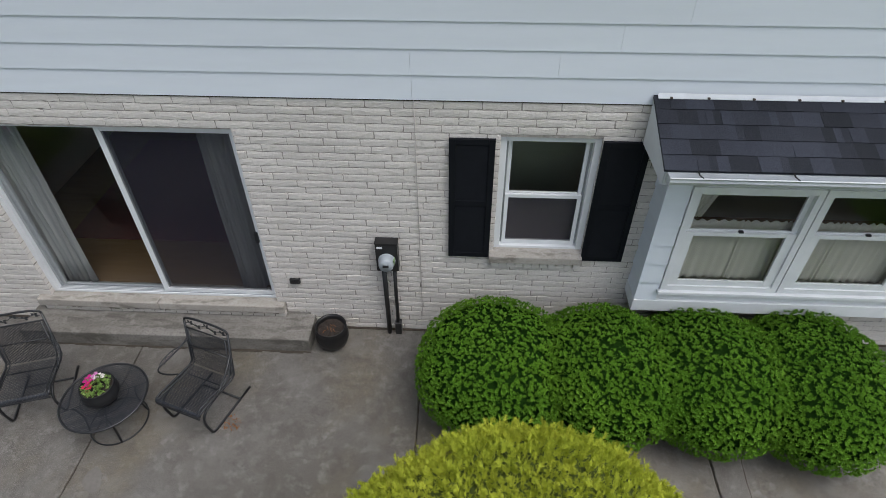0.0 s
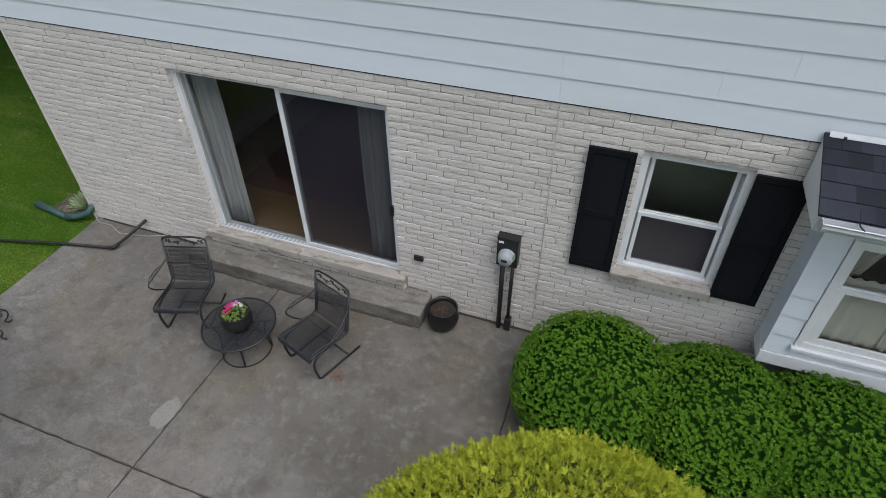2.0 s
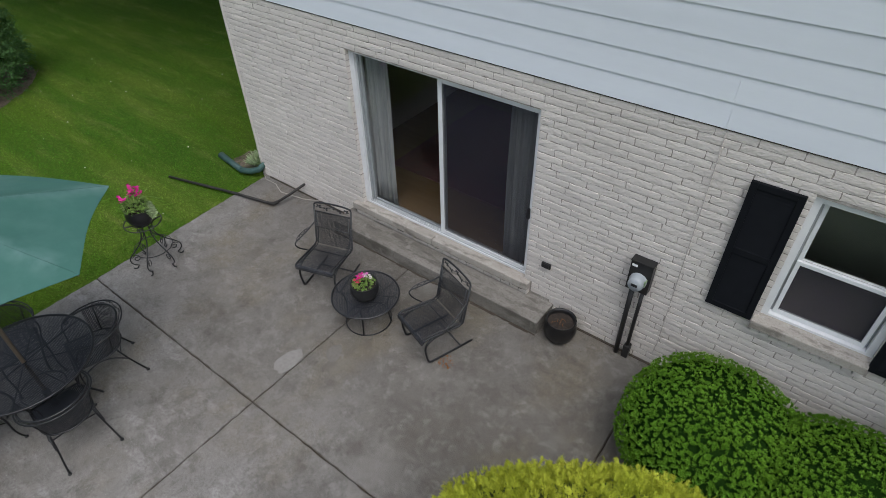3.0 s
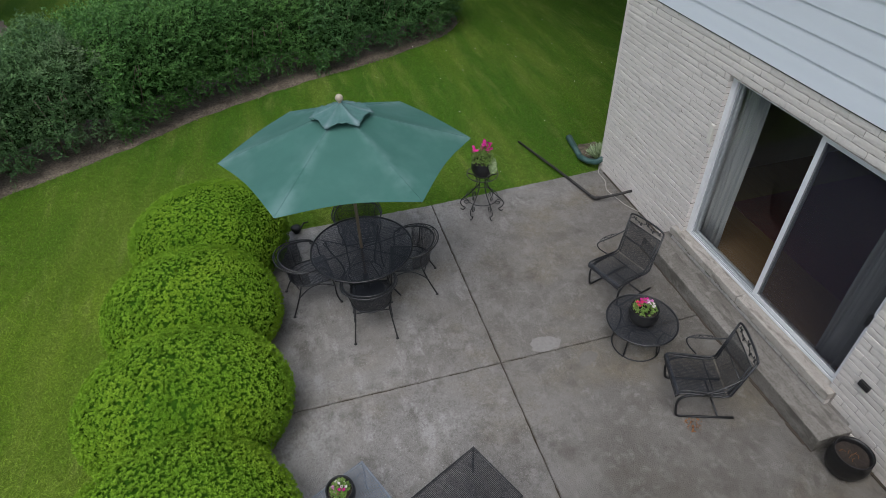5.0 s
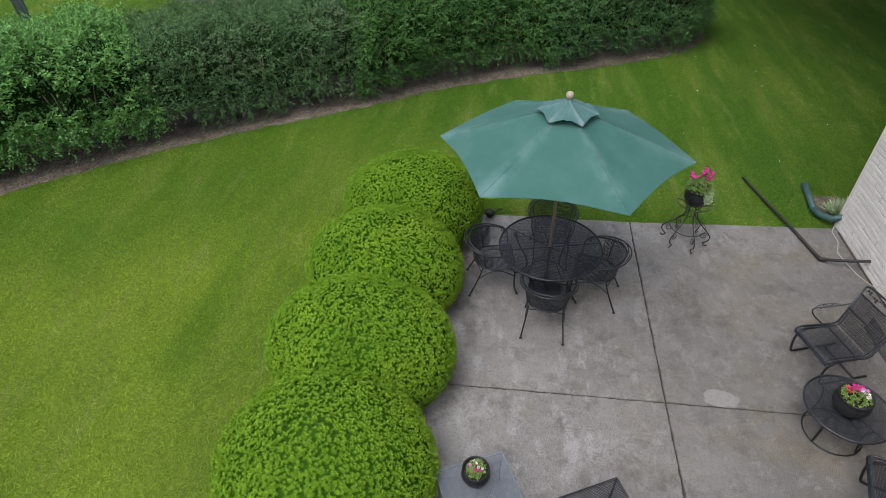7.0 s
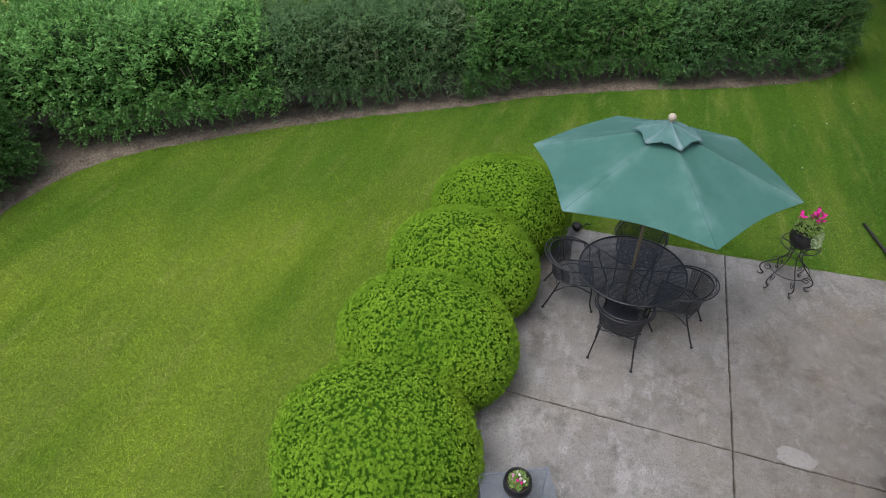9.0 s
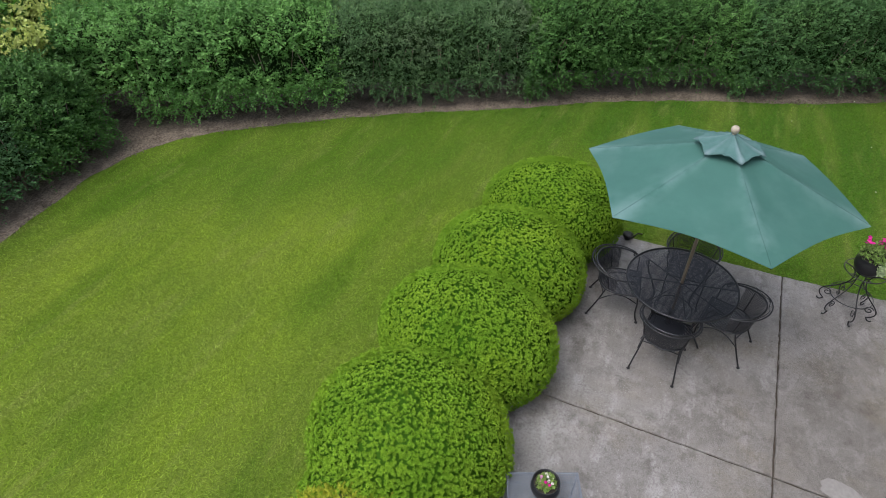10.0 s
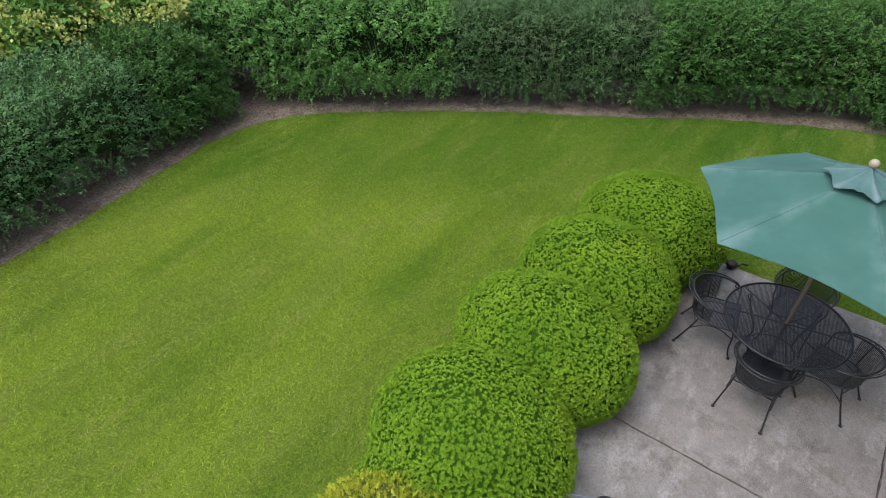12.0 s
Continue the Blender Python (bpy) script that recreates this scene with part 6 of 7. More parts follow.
def spring_chair(m):
    """High-backed cantilever garden armchair; it faces -y."""
    c = empty("garden_armchair", m)
    tagged(c, "black wrought-iron spring armchair with mesh seat and back", "garden chair", "chairs by the door")
    w = 0.254
    sf, sb, bt = (-0.383, 0.42), (0.09, 0.372), (0.216, 0.905)       # seat front, seat back, back top: (y, z)
    for s in (-1, 1):
        x = s * w
        side = [(x, sf[0] - 0.015, sf[1] - 0.03), (x, sf[0], sf[1] - 0.004), (x, sf[0] + 0.05, sf[1] + 0.004), (x, sb[0] - 0.03, sb[1] + 0.004), (x, sb[0] + 0.03, sb[1] + 0.03), (x, bt[0], bt[1])]
        bars("side_rail", [side], 0.012, M_BLACK, c, sides=8)
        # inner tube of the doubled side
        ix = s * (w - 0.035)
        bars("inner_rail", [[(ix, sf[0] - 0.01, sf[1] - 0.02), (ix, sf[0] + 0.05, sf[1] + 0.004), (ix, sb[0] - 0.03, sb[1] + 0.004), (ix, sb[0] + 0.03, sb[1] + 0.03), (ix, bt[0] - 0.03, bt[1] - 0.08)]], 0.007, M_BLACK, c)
        # spring leg of flat bar: under the seat, round the front, back along the ground
        leg = bezier([(x * 0.95, 0.0, sb[1] - 0.005), (x * 0.95, -0.18, 0.385), (x * 0.95, -0.36, 0.40), (x * 0.95, -0.40, 0.34), (x * 0.95, -0.365, 0.20), (x * 0.95, -0.34, 0.07)], 10)
        leg += bezier([(x * 0.95, -0.34, 0.07), (x * 0.95, -0.33, 0.014), (x * 0.95, -0.27, 0.014)], 5)[1:] + [Vector((x * 0.95, 0.05, 0.014)), Vector((x * 0.95, 0.257, 0.014))]
        bars("spring_leg", [leg], 0.014, M_BLACK, c, sides=6)
        top_arm = bezier([(x, 0.163, 0.68), (x * 1.12, 0.08, 0.63), (x * 1.22, 0.0, 0.60), (x * 1.38, -0.15, 0.575)], 10)
        low_arm = bezier([(x * 1.38, -0.15, 0.575), (x * 1.44, -0.22, 0.56), (x * 1.30, -0.20, 0.49), (x * 1.04, -0.08, 0.405)], 10)[1:]
        bars("arm", [top_arm + low_arm], 0.009, M_BLACK, c, sides=8)
        pad = bezier([top_arm[3], (x * 1.34, 0.06, 0.62), (x * 1.52, -0.06, 0.60), (x * 1.46, -0.17, 0.575), top_arm[-1]], 8)
        bars("arm_loop", [pad], 0.006, M_BLACK, c, sides=6)
        vine([top_arm[4] * 0.5 + pad[2] * 0.5, top_arm[7] * 0.5 + pad[4] * 0.5, top_arm[9] * 0.5 + pad[7] * 0.5], (s, 0, 0.1), M_BLACK, c, "arm_vine", 0.004, 0.018, 4)
    bars("floor_bar", [[(-w * 0.93, 0.10, 0.016), (w * 0.93, 0.10, 0.016)]], 0.011, M_BLACK, c)
    bars("brace", [[(-w * 0.93, -0.02, 0.37), (w * 0.93, -0.02, 0.37)]], 0.009, M_BLACK, c)
    roll = lambda u, v: Vector((-w + 2 * w * u, sf[0] - 0.028 * math.sin(math.pi * 0.62 * v), sf[1] - 0.028 * (1 - math.cos(math.pi * 0.62 * v)) - 0.012 * v))
    wire_mesh("seat_roll", roll, 2 * w, 0.065, M_MESH, c, "rolled mesh front edge", strand=0.0075)
    bars("seat_front_rail", [[(-w, sf[0] - 0.022, sf[1] - 0.055), (w, sf[0] - 0.022, sf[1] - 0.055)]], 0.009, M_BLACK, c)
    top = [(w * math.cos(math.pi * k / 12) * (1 if 0 < k < 12 else 1), bt[0] + 0.012 * math.sin(math.pi * k / 12), bt[1] + 0.045 * math.sin(math.pi * k / 12) ** 0.6) for k in range(13)]
    bars("top_rail", [top], 0.012, M_BLACK, c, sides=8)
    t = 0.85
    yb, zb = sb[0] + (bt[0] - sb[0]) * t, sb[1] + (bt[1] - sb[1]) * t
    bars("back_crossbar", [[(-w, yb, zb), (w, yb, zb)]], 0.008, M_BLACK, c)
    tm = 0.46
    bars("back_crossbar", [[(-w, sb[0] + (bt[0] - sb[0]) * tm, sb[1] + (bt[1] - sb[1]) * tm), (w, sb[0] + (bt[0] - sb[0]) * tm, sb[1] + (bt[1] - sb[1]) * tm)]], 0.006, M_BLACK, c)
    ym, zm = sb[0] + (bt[0] - sb[0]) * 0.94, sb[1] + (bt[1] - sb[1]) * 0.945
    vine([(-w + 0.02, ym, zm), (0, ym + 0.008, zm + 0.015), (w - 0.02, ym, zm)], (0, 0.3, 1), M_BLACK, c, leaf=0.030, curls=5)
    wire_mesh("seat_mesh", plane_fn((-w, sf[0], sf[1]), (w, sf[0], sf[1]), (w, sb[0], sb[1]), (-w, sb[0], sb[1])), 2 * w, 0.50, M_MESH, c, "black expanded-metal seat")
    wire_mesh("back_mesh", plane_fn((-w, sb[0] + 0.01, sb[1] + 0.01), (w, sb[0] + 0.01, sb[1] + 0.01), (w, yb, zb), (-w, yb, zb)), 2 * w, 0.50, M_MESH, c, "black expanded-metal back")
    return c


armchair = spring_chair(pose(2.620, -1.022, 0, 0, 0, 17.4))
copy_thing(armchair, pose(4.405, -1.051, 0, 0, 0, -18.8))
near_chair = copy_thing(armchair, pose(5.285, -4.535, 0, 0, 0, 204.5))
tagged(near_chair, "black wrought-iron spring armchair beside the side table", group="chairs at the low tables")


def barrel_chair(m):
    """Round-backed dining armchair; it faces -y."""
    c = empty("dining_chair", m)
    tagged(c, "black wrought-iron barrel-back mesh dining chair", "garden chair", "chairs round the table")
    rt, rl = 0.305, 0.235

    def ring(phi, t):
        """phi: degrees from the back; t: 0 at the seat, 1 at the rail."""
        a = radians(phi)
        r = rl + (rt - rl) * t
        z = 0.44 + t * (0.25 + 0.07 * math.cos(a * 0.75) ** 2)
        return Vector((r * math.sin(a), 0.02 + r * math.cos(a) * 1.02, z))

    phis = [-118 + 236 * k / 22 for k in range(23)]
    rail = [ring(p, 1.0) for p in phis]
    bars("top_rail", [rail], 0.011, M_BLACK, c, sides=8)
    outer = [ring(p, 1.0) + Vector((math.sin(radians(p)), math.cos(radians(p)), 0)) * (0.055 * math.cos(radians(p) * 0.76)) + Vector((0, 0, 0.012)) for p in phis]
    bars("outer_rail", [outer], 0.008, M_BLACK, c, sides=8)
    mid = [(a + b) / 2 for a, b in zip(rail, outer)][4:-4]
    vine(mid, (0, 0.6, 0.8), M_BLACK, c, curls=8)
    wire_mesh("back_mesh", lambda u, v: ring(-85 + 170 * u, v), 0.80, 0.30, M_MESH, c, "black expanded-metal barrel back", pitch=0.014, strand=0.0054)

    def seat(u, v):
        x = (u - 0.5) * 2
        half = 0.235
        y = -0.24 + 0.50 * v
        k = 1.0 if v < 0.5 else math.sqrt(max(0.02, 1 - ((v - 0.5) / 0.5) ** 2.4))
        return Vector((x * half * k, y, 0.435 - 0.012 * math.sin(math.pi * v)))

    wire_mesh("seat_mesh", seat, 0.47, 0.50, M_MESH, c, "black expanded-metal seat", pitch=0.014, strand=0.0062)
    rim = [seat(0, k / 12) for k in range(13)] + [seat(1, 1 - k / 12) for k in range(13)]
    bars("seat_frame", [rim], 0.010, M_BLACK, c, closed=True)
    for s in (-1, 1):
        arm_end = ring(118 * s, 1.0)
        bars("arm_support", [bezier([arm_end, (s * 0.30, -0.22, 0.62), (s * 0.22, -0.16, 0.52), (s * 0.225, -0.20, 0.435)], 8)], 0.009, M_BLACK, c)
        bars("arm_scroll", [scroll(arm_end + Vector((0, -0.0, -0.028)), 0.028, (0, -1, 0), (0, 0, 1), 1.1, 12, math.pi / 2)], 0.008, M_BLACK, c)
        bars("back_post", [[ring(62 * s, 1.0), ring(62 * s, 0.5), ring(62 * s, 0.0)]], 0.008, M_BLACK, c)
        bars("leg", [bezier([(s * 0.21, -0.21, 0.43), (s * 0.25, -0.27, 0.30), (s * 0.19, -0.20, 0.15), (s * 0.235, -0.28, 0.012)], 10)], 0.010, M_BLACK, c)
        bars("leg", [bezier([(s * 0.20, 0.16, 0.43), (s * 0.20, 0.20, 0.28), (s * 0.235, 0.26, 0.16), (s * 0.25, 0.33, 0.012)], 10)], 0.010, M_BLACK, c)
        bars("side_stretcher", [bezier([(s * 0.225, -0.235, 0.30), (s * 0.21, -0.05, 0.42), (s * 0.21, 0.05, 0.42), (s * 0.225, 0.22, 0.26)], 10)], 0.007, M_BLACK, c)
        for y in (-0.28, 0.33):
            vs, fs = lathe([(0.0, 0.014), (0.018, 0.012), (0.021, 0.004), (0.018, 0.0), (0.0, 0.0)], 10)
            mesh_object("foot", [(x + s * (0.235 if y < 0 else 0.25), yy + y, z) for x, yy, z in vs], fs, M_BLACK, c, smooth=True)
    bars("back_stretcher", [bezier([(-0.20, 0.18, 0.36), (-0.08, 0.24, 0.43), (0.08, 0.24, 0.43), (0.20, 0.18, 0.36)], 10)], 0.007, M_BLACK, c)
    return c


# chair, pose, so that each faces the table
TC = (1.718, -4.193)
chair = barrel_chair(pose(2.30, -4.21, 0, 0, 0, -90 - 6))
for x, y, a in ((1.76, -3.622, -12), (1.655, -4.865, 188), (1.06, -4.14, 90)):
    copy_thing(chair, pose(x, y, 0, 0, 0, a))


def square_mesh_disc(name, r, z, mat, parent, label, pitch=0.0125, strand=0.0054, hole=0.0):
    """Straight strands clipped to a circle."""
    vs, fs = [], []
    n = int(r / pitch)
    for ax in (0, 1):
        for k in range(-n, n + 1):
            o = k * pitch
            half = math.sqrt(max(0, r * r - o * o))
            spans = [(-half, half)]
            if hole and abs(o) < hole:
                hh = math.sqrt(hole * hole - o * o)
                spans = [(-half, -hh), (hh, half)]
            for a, b in spans:
                i = len(vs)
                zz = z + 0.0008 * ax
                for t, s in ((a, -1), (b, -1), (b, 1), (a, 1)):
                    q = (t, o + s * strand / 2)
                    vs.append((q[0], q[1], zz) if ax == 0 else (q[1], q[0], zz))
                fs.append((i, i + 1, i + 2, i + 3))
    return tagged(mesh_object(name, vs, fs, mat, parent), label, kind="stuff")


def dining_table():
    t = empty("dining_table", pose(TC[0], TC[1], 0, 0, 0, 12))
    tagged(t, "round black wrought-iron mesh dining table with umbrella hole", "garden table")
    r, z = 0.62, 0.72
    square_mesh_disc("tabletop", r, z, M_MESH, t, "black expanded-metal top", hole=0.028)
    bars("rim", [arc((0, 0, z), r, 0, 360, 48)[:-1]], 0.013, M_BLACK, t, closed=True, sides=8)
    bars("hole_ring", [arc((0, 0, z), 0.03, 0, 360, 14)[:-1]], 0.005, M_BLACK, t, closed=True)
    for k in range(8):
        a = radians(45 * k)
        u = Vector((math.cos(a), math.sin(a), 0))
        bars("spoke", [[u * 0.03 + Vector((0, 0, z - 0.012)), u * (r - 0.005) + Vector((0, 0, z - 0.012))]], 0.008, M_BLACK, t)
    for k in range(4):
        a = radians(45 + 90 * k)
        u, w = Vector((math.cos(a), math.sin(a), 0)), Vector((0, 0, 1))
        bars("leg", [bezier([u * 0.50 + w * 0.70, u * 0.52 + w * 0.45, u * 0.20 + w * 0.40, u * 0.20 + w * 0.20, u * 0.42 + w * 0.10, u * 0.46 + w * 0.012], 14)], 0.012, M_BLACK, t, sides=8)
        bars("leg_scroll", [scroll(u * 0.50 + w * 0.65, 0.045, -u, -w, 1.2, 14)], 0.008, M_BLACK, t)
    bars("lower_ring", [arc((0, 0, 0.30), 0.215, 0, 360, 28)[:-1]], 0.008, M_BLACK, t, closed=True)
    return t


dining_table()


def umbrella():
    lean = pose(0, 0, 0, -0.4, -3.3, 0)                    # the pole leans slightly away from the lawn table
    u = empty("patio_umbrella", pose(1.757, -4.198, 0) @ lean)
    tagged(u, "large faded green canvas patio umbrella on a wooden pole", "umbrella")
    bars("pole", [[(0, 0, 0.02), (0, 0, 1.3), (0, 0, 2.55)]], 0.019, M_WOOD, u, "light wooden pole", sides=12)
    vs, fs = lathe([(0.0, 0.0), (0.22, 0.0), (0.22, 0.03), (0.20, 0.05), (0.05, 0.08), (0.035, 0.30), (0.0, 0.30)], 28)
    foot = mesh_object("base", vs, fs, M_BLACK, u, "black cast umbrella base", smooth=False)
    foot.matrix_basis = lean.inverted()
    vs, fs = lathe([(0.0, 2.56), (0.016, 2.56), (0.018, 2.612)] + [(0.042 * math.sin(radians(a)), 2.650 - 0.042 * math.cos(radians(a))) for a in range(25, 181, 15)], 18)
    mesh_object("finial", vs, fs, M_BALL, u, "pale wooden ball finial", smooth=True)
    R, zr, zt, off = 1.378, 2.048, 2.559, 23.2

    def canopy(r, rot, zr, zt, sag, n, m, dip, crown=0.0):
        """Six panels: straight ribs, cloth that sinks and draws in between them."""
        vs, fs = [], []
        for j in range(m + 1):
            t = 0.02 + 0.98 * j / m
            for k in range(6 * n):
                ph = k / n
                f = ph - int(ph)
                edge = math.sin(math.pi * f)
                a = radians(rot + 60 * ph)
                chord = math.cos(radians(30)) / math.cos(radians(60 * f - 30))
                rr = r * t * chord * (1 - sag * edge * t * t)
                z = zt - (zt - zr) * (t ** 0.93) - dip * edge * math.sin(math.pi * min(1, t * 0.95)) + 0.05 * edge * t ** 3
                vs.append((rr * math.cos(a), rr * math.sin(a), z))
        w = 6 * n
        for j in range(m):
            for k in range(w):
                fs.append((j * w + k, (j + 1) * w + k, (j + 1) * w + (k + 1) % w, j * w + (k + 1) % w))
        fs.append(tuple(range(w)))
        return vs, fs

    vs, fs = canopy(R, off, zr, zt, 0.026, 12, 16, 0.022)
    can = mesh_object("canopy", vs, fs, M_CANVAS, u, "faded green canvas canopy of six panels", smooth=True)
    cloth = can.modifiers.new("cloth", "SOLIDIFY")
    cloth.thickness, cloth.use_rim = 0.004, False
    vs, fs = canopy(0.345, off, zt - 0.100, zt + 0.056, 0.035, 14, 8, 0.022)
    vs = [(x, y, z + (0.005 * math.sin(27 * math.atan2(y, x) + 1) + 0.005 * math.sin(17 * math.atan2(y, x))) * min(1, math.hypot(x, y) / 0.3) ** 2.5) for x, y, z in vs]
    vent = mesh_object("vent_cap", vs, fs, M_FADED, u, "small ruffled green vent cap", smooth=True)
    vent.modifiers.new("cloth", "SOLIDIFY").thickness = 0.004
    for k in range(6):
        a = radians(off + 60 * k)
        d = Vector((math.cos(a), math.sin(a), 0))
        bars("rib", [[Vector((0, 0, zt - 0.035)), d * R * 0.99 + Vector((0, 0, zr - 0.012))]], 0.008, M_WOOD, u)
        bars("strut", [[d * 0.03 + Vector((0, 0, 1.85)), d * R * 0.52 + Vector((0, 0, zt - (zt - zr) * 0.52 - 0.02))]], 0.007, M_WOOD, u)
        seam = [d * (R * t) + Vector((0, 0, zt - (zt - zr) * (t ** 0.93) + 0.004)) for t in (0.22, 0.4, 0.6, 0.8, 0.985)]
        bars("seam", [seam], 0.0014, M_SEAM, u, sides=4)
    vs, fs = lathe([(0.02, 1.83), (0.045, 1.83), (0.045, 1.88), (0.02, 1.88)], 14)
    mesh_object("hub", vs, fs, M_BLACK, u)
    return u


M_SEAM = material("canvas_seam", (0.030, 0.095, 0.082), (0.060, 0.150, 0.132), 0.8, 3)
umbrella()


# ---- flowers ----
def flowers(parent, r, z0, seed, kinds, leaf_mat, leaves=260, height=0.12, petal=0.028, count=14, trail=0.0, trail_mat=None, start=0.8, span=6.28, clump=1):
    rs = np.random.RandomState(seed)
    a, d = rs.uniform(0, 6.28, leaves), r * np.sqrt(rs.uniform(0, 1, leaves))
    h = height * (1 - 0.6 * (d / r) ** 2) * rs.uniform(0.3, 1.0, leaves)
    p = np.stack([d * np.cos(a), d * np.sin(a), z0 + h], 1)
    nn = np.stack([0.5 * np.cos(a), 0.5 * np.sin(a), np.ones(leaves)], 1) + rs.normal(scale=0.35, size=(leaves, 3))
    nn /= np.linalg.norm(nn, axis=1, keepdims=True)
    v, t = sprigs(p, nn, rs, 4, 0.034, 0.021, 1.2)
    fast_mesh("leaves", v, t, leaf_mat, parent)
    if trail:
        m = 150
        a, s = rs.uniform(-0.3, 1.5, m) + 0.6, rs.uniform(0, 1, m)
        p = np.stack([(r * 0.8 + trail * 0.35 * s) * np.cos(a), (r * 0.8 + trail * 0.35 * s) * np.sin(a), z0 + 0.05 - trail * s ** 1.6], 1)
        nn = np.stack([np.cos(a), np.sin(a), 0.5 * np.ones(m)], 1) + rs.normal(scale=0.3, size=(m, 3))
        nn /= np.linalg.norm(nn, axis=1, keepdims=True)
        v, t = sprigs(p, nn, rs, 4, 0.050, 0.034, 1.4)
        fast_mesh("trailing_leaves", v, t, trail_mat, parent, "pale variegated trailing leaves")
    for j, mat in enumerate(kinds):
        vs, fs = [], []
        for b in range(count):
            ang, dd = rs.uniform(0, 6.28), r * 0.85 * math.sqrt(rs.uniform())
            ang = ang if len(kinds) == 1 else (j + rs.uniform(0, 1.0)) * span / len(kinds) + start
            c = Vector((dd * math.cos(ang), dd * math.sin(ang), z0 + height * rs.uniform(0.75, 1.35) * (1 - 0.4 * (dd / r) ** 2)))
            if clump > 1:                      # blossoms stand together in round heads
                if b % clump == 0:
                    head = c + Vector((0, 0, 0.03))
                c = head + Vector((rs.normal() * 0.026, rs.normal() * 0.026, rs.normal() * 0.016))
            nrm = Vector((rs.normal() * 0.45, rs.normal() * 0.45, 1)).normalized()
            q = nrm.to_track_quat("Z", "Y")
            i0 = len(vs)
            vs.append(tuple(c - nrm * 0.008))
            for k in range(10):
                rr = petal * (1.0 if k % 2 == 0 else 0.72) * rs.uniform(0.85, 1.1)
                vs.append(tuple(c + q @ Vector((rr * math.cos(0.628 * k), rr * math.sin(0.628 * k), 0.004))))
            fs += [(i0, i0 + 1 + k, i0 + 1 + (k + 1) % 10) for k in range(10)]
        mesh_object("blossoms", vs, fs, mat, parent)


def low_table():
    t = empty("coffee_table", pose(3.535, -1.34, 0))
    tagged(t, "low round black wrought-iron mesh coffee table", "garden table")
    r, z = 0.388, 0.42
    square_mesh_disc("tabletop", r, z, M_MESH, t, "black expanded-metal top", pitch=0.0115, strand=0.0050)
    bars("rim", [arc((0, 0, z), r, 0, 360, 40)[:-1]], 0.012, M_BLACK, t, closed=True, sides=8)
    bars("inner_ring", [arc((0, 0, z - 0.01), r * 0.55, 0, 360, 30)[:-1]], 0.006, M_BLACK, t, closed=True)
    for k in range(4):
        a = radians(30 + 90 * k)
        u = Vector((math.cos(a), math.sin(a), 0))
        bars("leg", [bezier([u * 0.28 + Vector((0, 0, z - 0.01)), u * 0.22 + Vector((0, 0, 0.30)), u * 0.24 + Vector((0, 0, 0.15)), u * 0.27 + Vector((0, 0, 0.01))], 8)], 0.011, M_BLACK, t)
        bars("spoke", [[u * 0.02 + Vector((0, 0, z - 0.012)), u * r + Vector((0, 0, z - 0.012))]], 0.006, M_BLACK, t)
    bars("floor_ring", [arc((0, 0, 0.012), 0.27, 0, 360, 32)[:-1]], 0.008, M_BLACK, t, closed=True, sides=8)
    return t


low_table()
p = round_pot("flower_pot", pose(3.555, -1.36, 0.432), 0.168, 0.20, M_POT, "round black pot of red, pink and white flowers")
flowers(p, 0.118, 0.165, 3, (M_WHITEPETAL, M_LILAC, M_PINK, M_PINK, M_RED), M_POTLEAF, leaves=120, height=0.090, petal=0.021, count=6, start=1.0, span=3.6)


def plant_stand():
    s = empty("plant_stand", pose(0.535, -2.235, 0))
    tagged(s, "black wrought-iron scrolled plant stand on the patio edge", "plant stand")
    w = Vector((0, 0, 1))
    bars("top_ring", [arc((0, 0, 0.665), 0.225, 0, 360, 28)[:-1]], 0.007, M_BLACK, s, closed=True)
    bars("pot_ring", [arc((0, 0, 0.650), 0.10, 0, 360, 24)[:-1]], 0.007, M_BLACK, s, closed=True)
    bars("lower_ring", [arc((0, 0, 0.26), 0.24, 0, 360, 28)[:-1]], 0.006, M_BLACK, s, closed=True)
    for k in range(6):
        a = radians(60 * k + 10)
        u = Vector((math.cos(a), math.sin(a), 0))
        bars("leg", [bezier([u * 0.225 + w * 0.665, u * 0.13 + w * 0.655, u * 0.03 + w * 0.65, u * 0.03 + w * 0.50, u * 0.05 + w * 0.34, u * 0.18 + w * 0.22, u * 0.42 + w * 0.30, u * 0.36 + w * 0.08, u * 0.25 + w * 0.05], 18)
                     + bezier([u * 0.27 + w * 0.05, u * 0.25 + w * 0.0, u * 0.31 + w * 0.0, u * 0.32 + w * 0.03], 5)[1:]], 0.008, M_BLACK, s)
        bars("scroll", [scroll(u * 0.24 + w * 0.16, 0.055, u, w, 1.3, 14, 0.5)], 0.006, M_BLACK, s)
    return s


plant_stand()
p = round_pot("flower_pot", pose(0.535, -2.235, 0.658), 0.168, 0.225, M_POT, "black kettle pot of pink flowers and trailing ivy")
flowers(p, 0.155, 0.18, 8, (M_PINK,), M_POTLEAF, leaves=300, height=0.24, petal=0.030, count=36, clump=6, trail=0.14, trail_mat=M_VARIEG)
bars("grass_stem", [bezier([(0.02, 0.02, 0.2), (0.10, 0.05, 0.45), (0.25, 0.12, 0.46), (0.33, 0.18, 0.40)], 8), bezier([(0, 0.02, 0.2), (0.0, 0.15, 0.42), (0.05, 0.26, 0.44)], 6)], 0.0025, M_POTLEAF, p, sides=4)


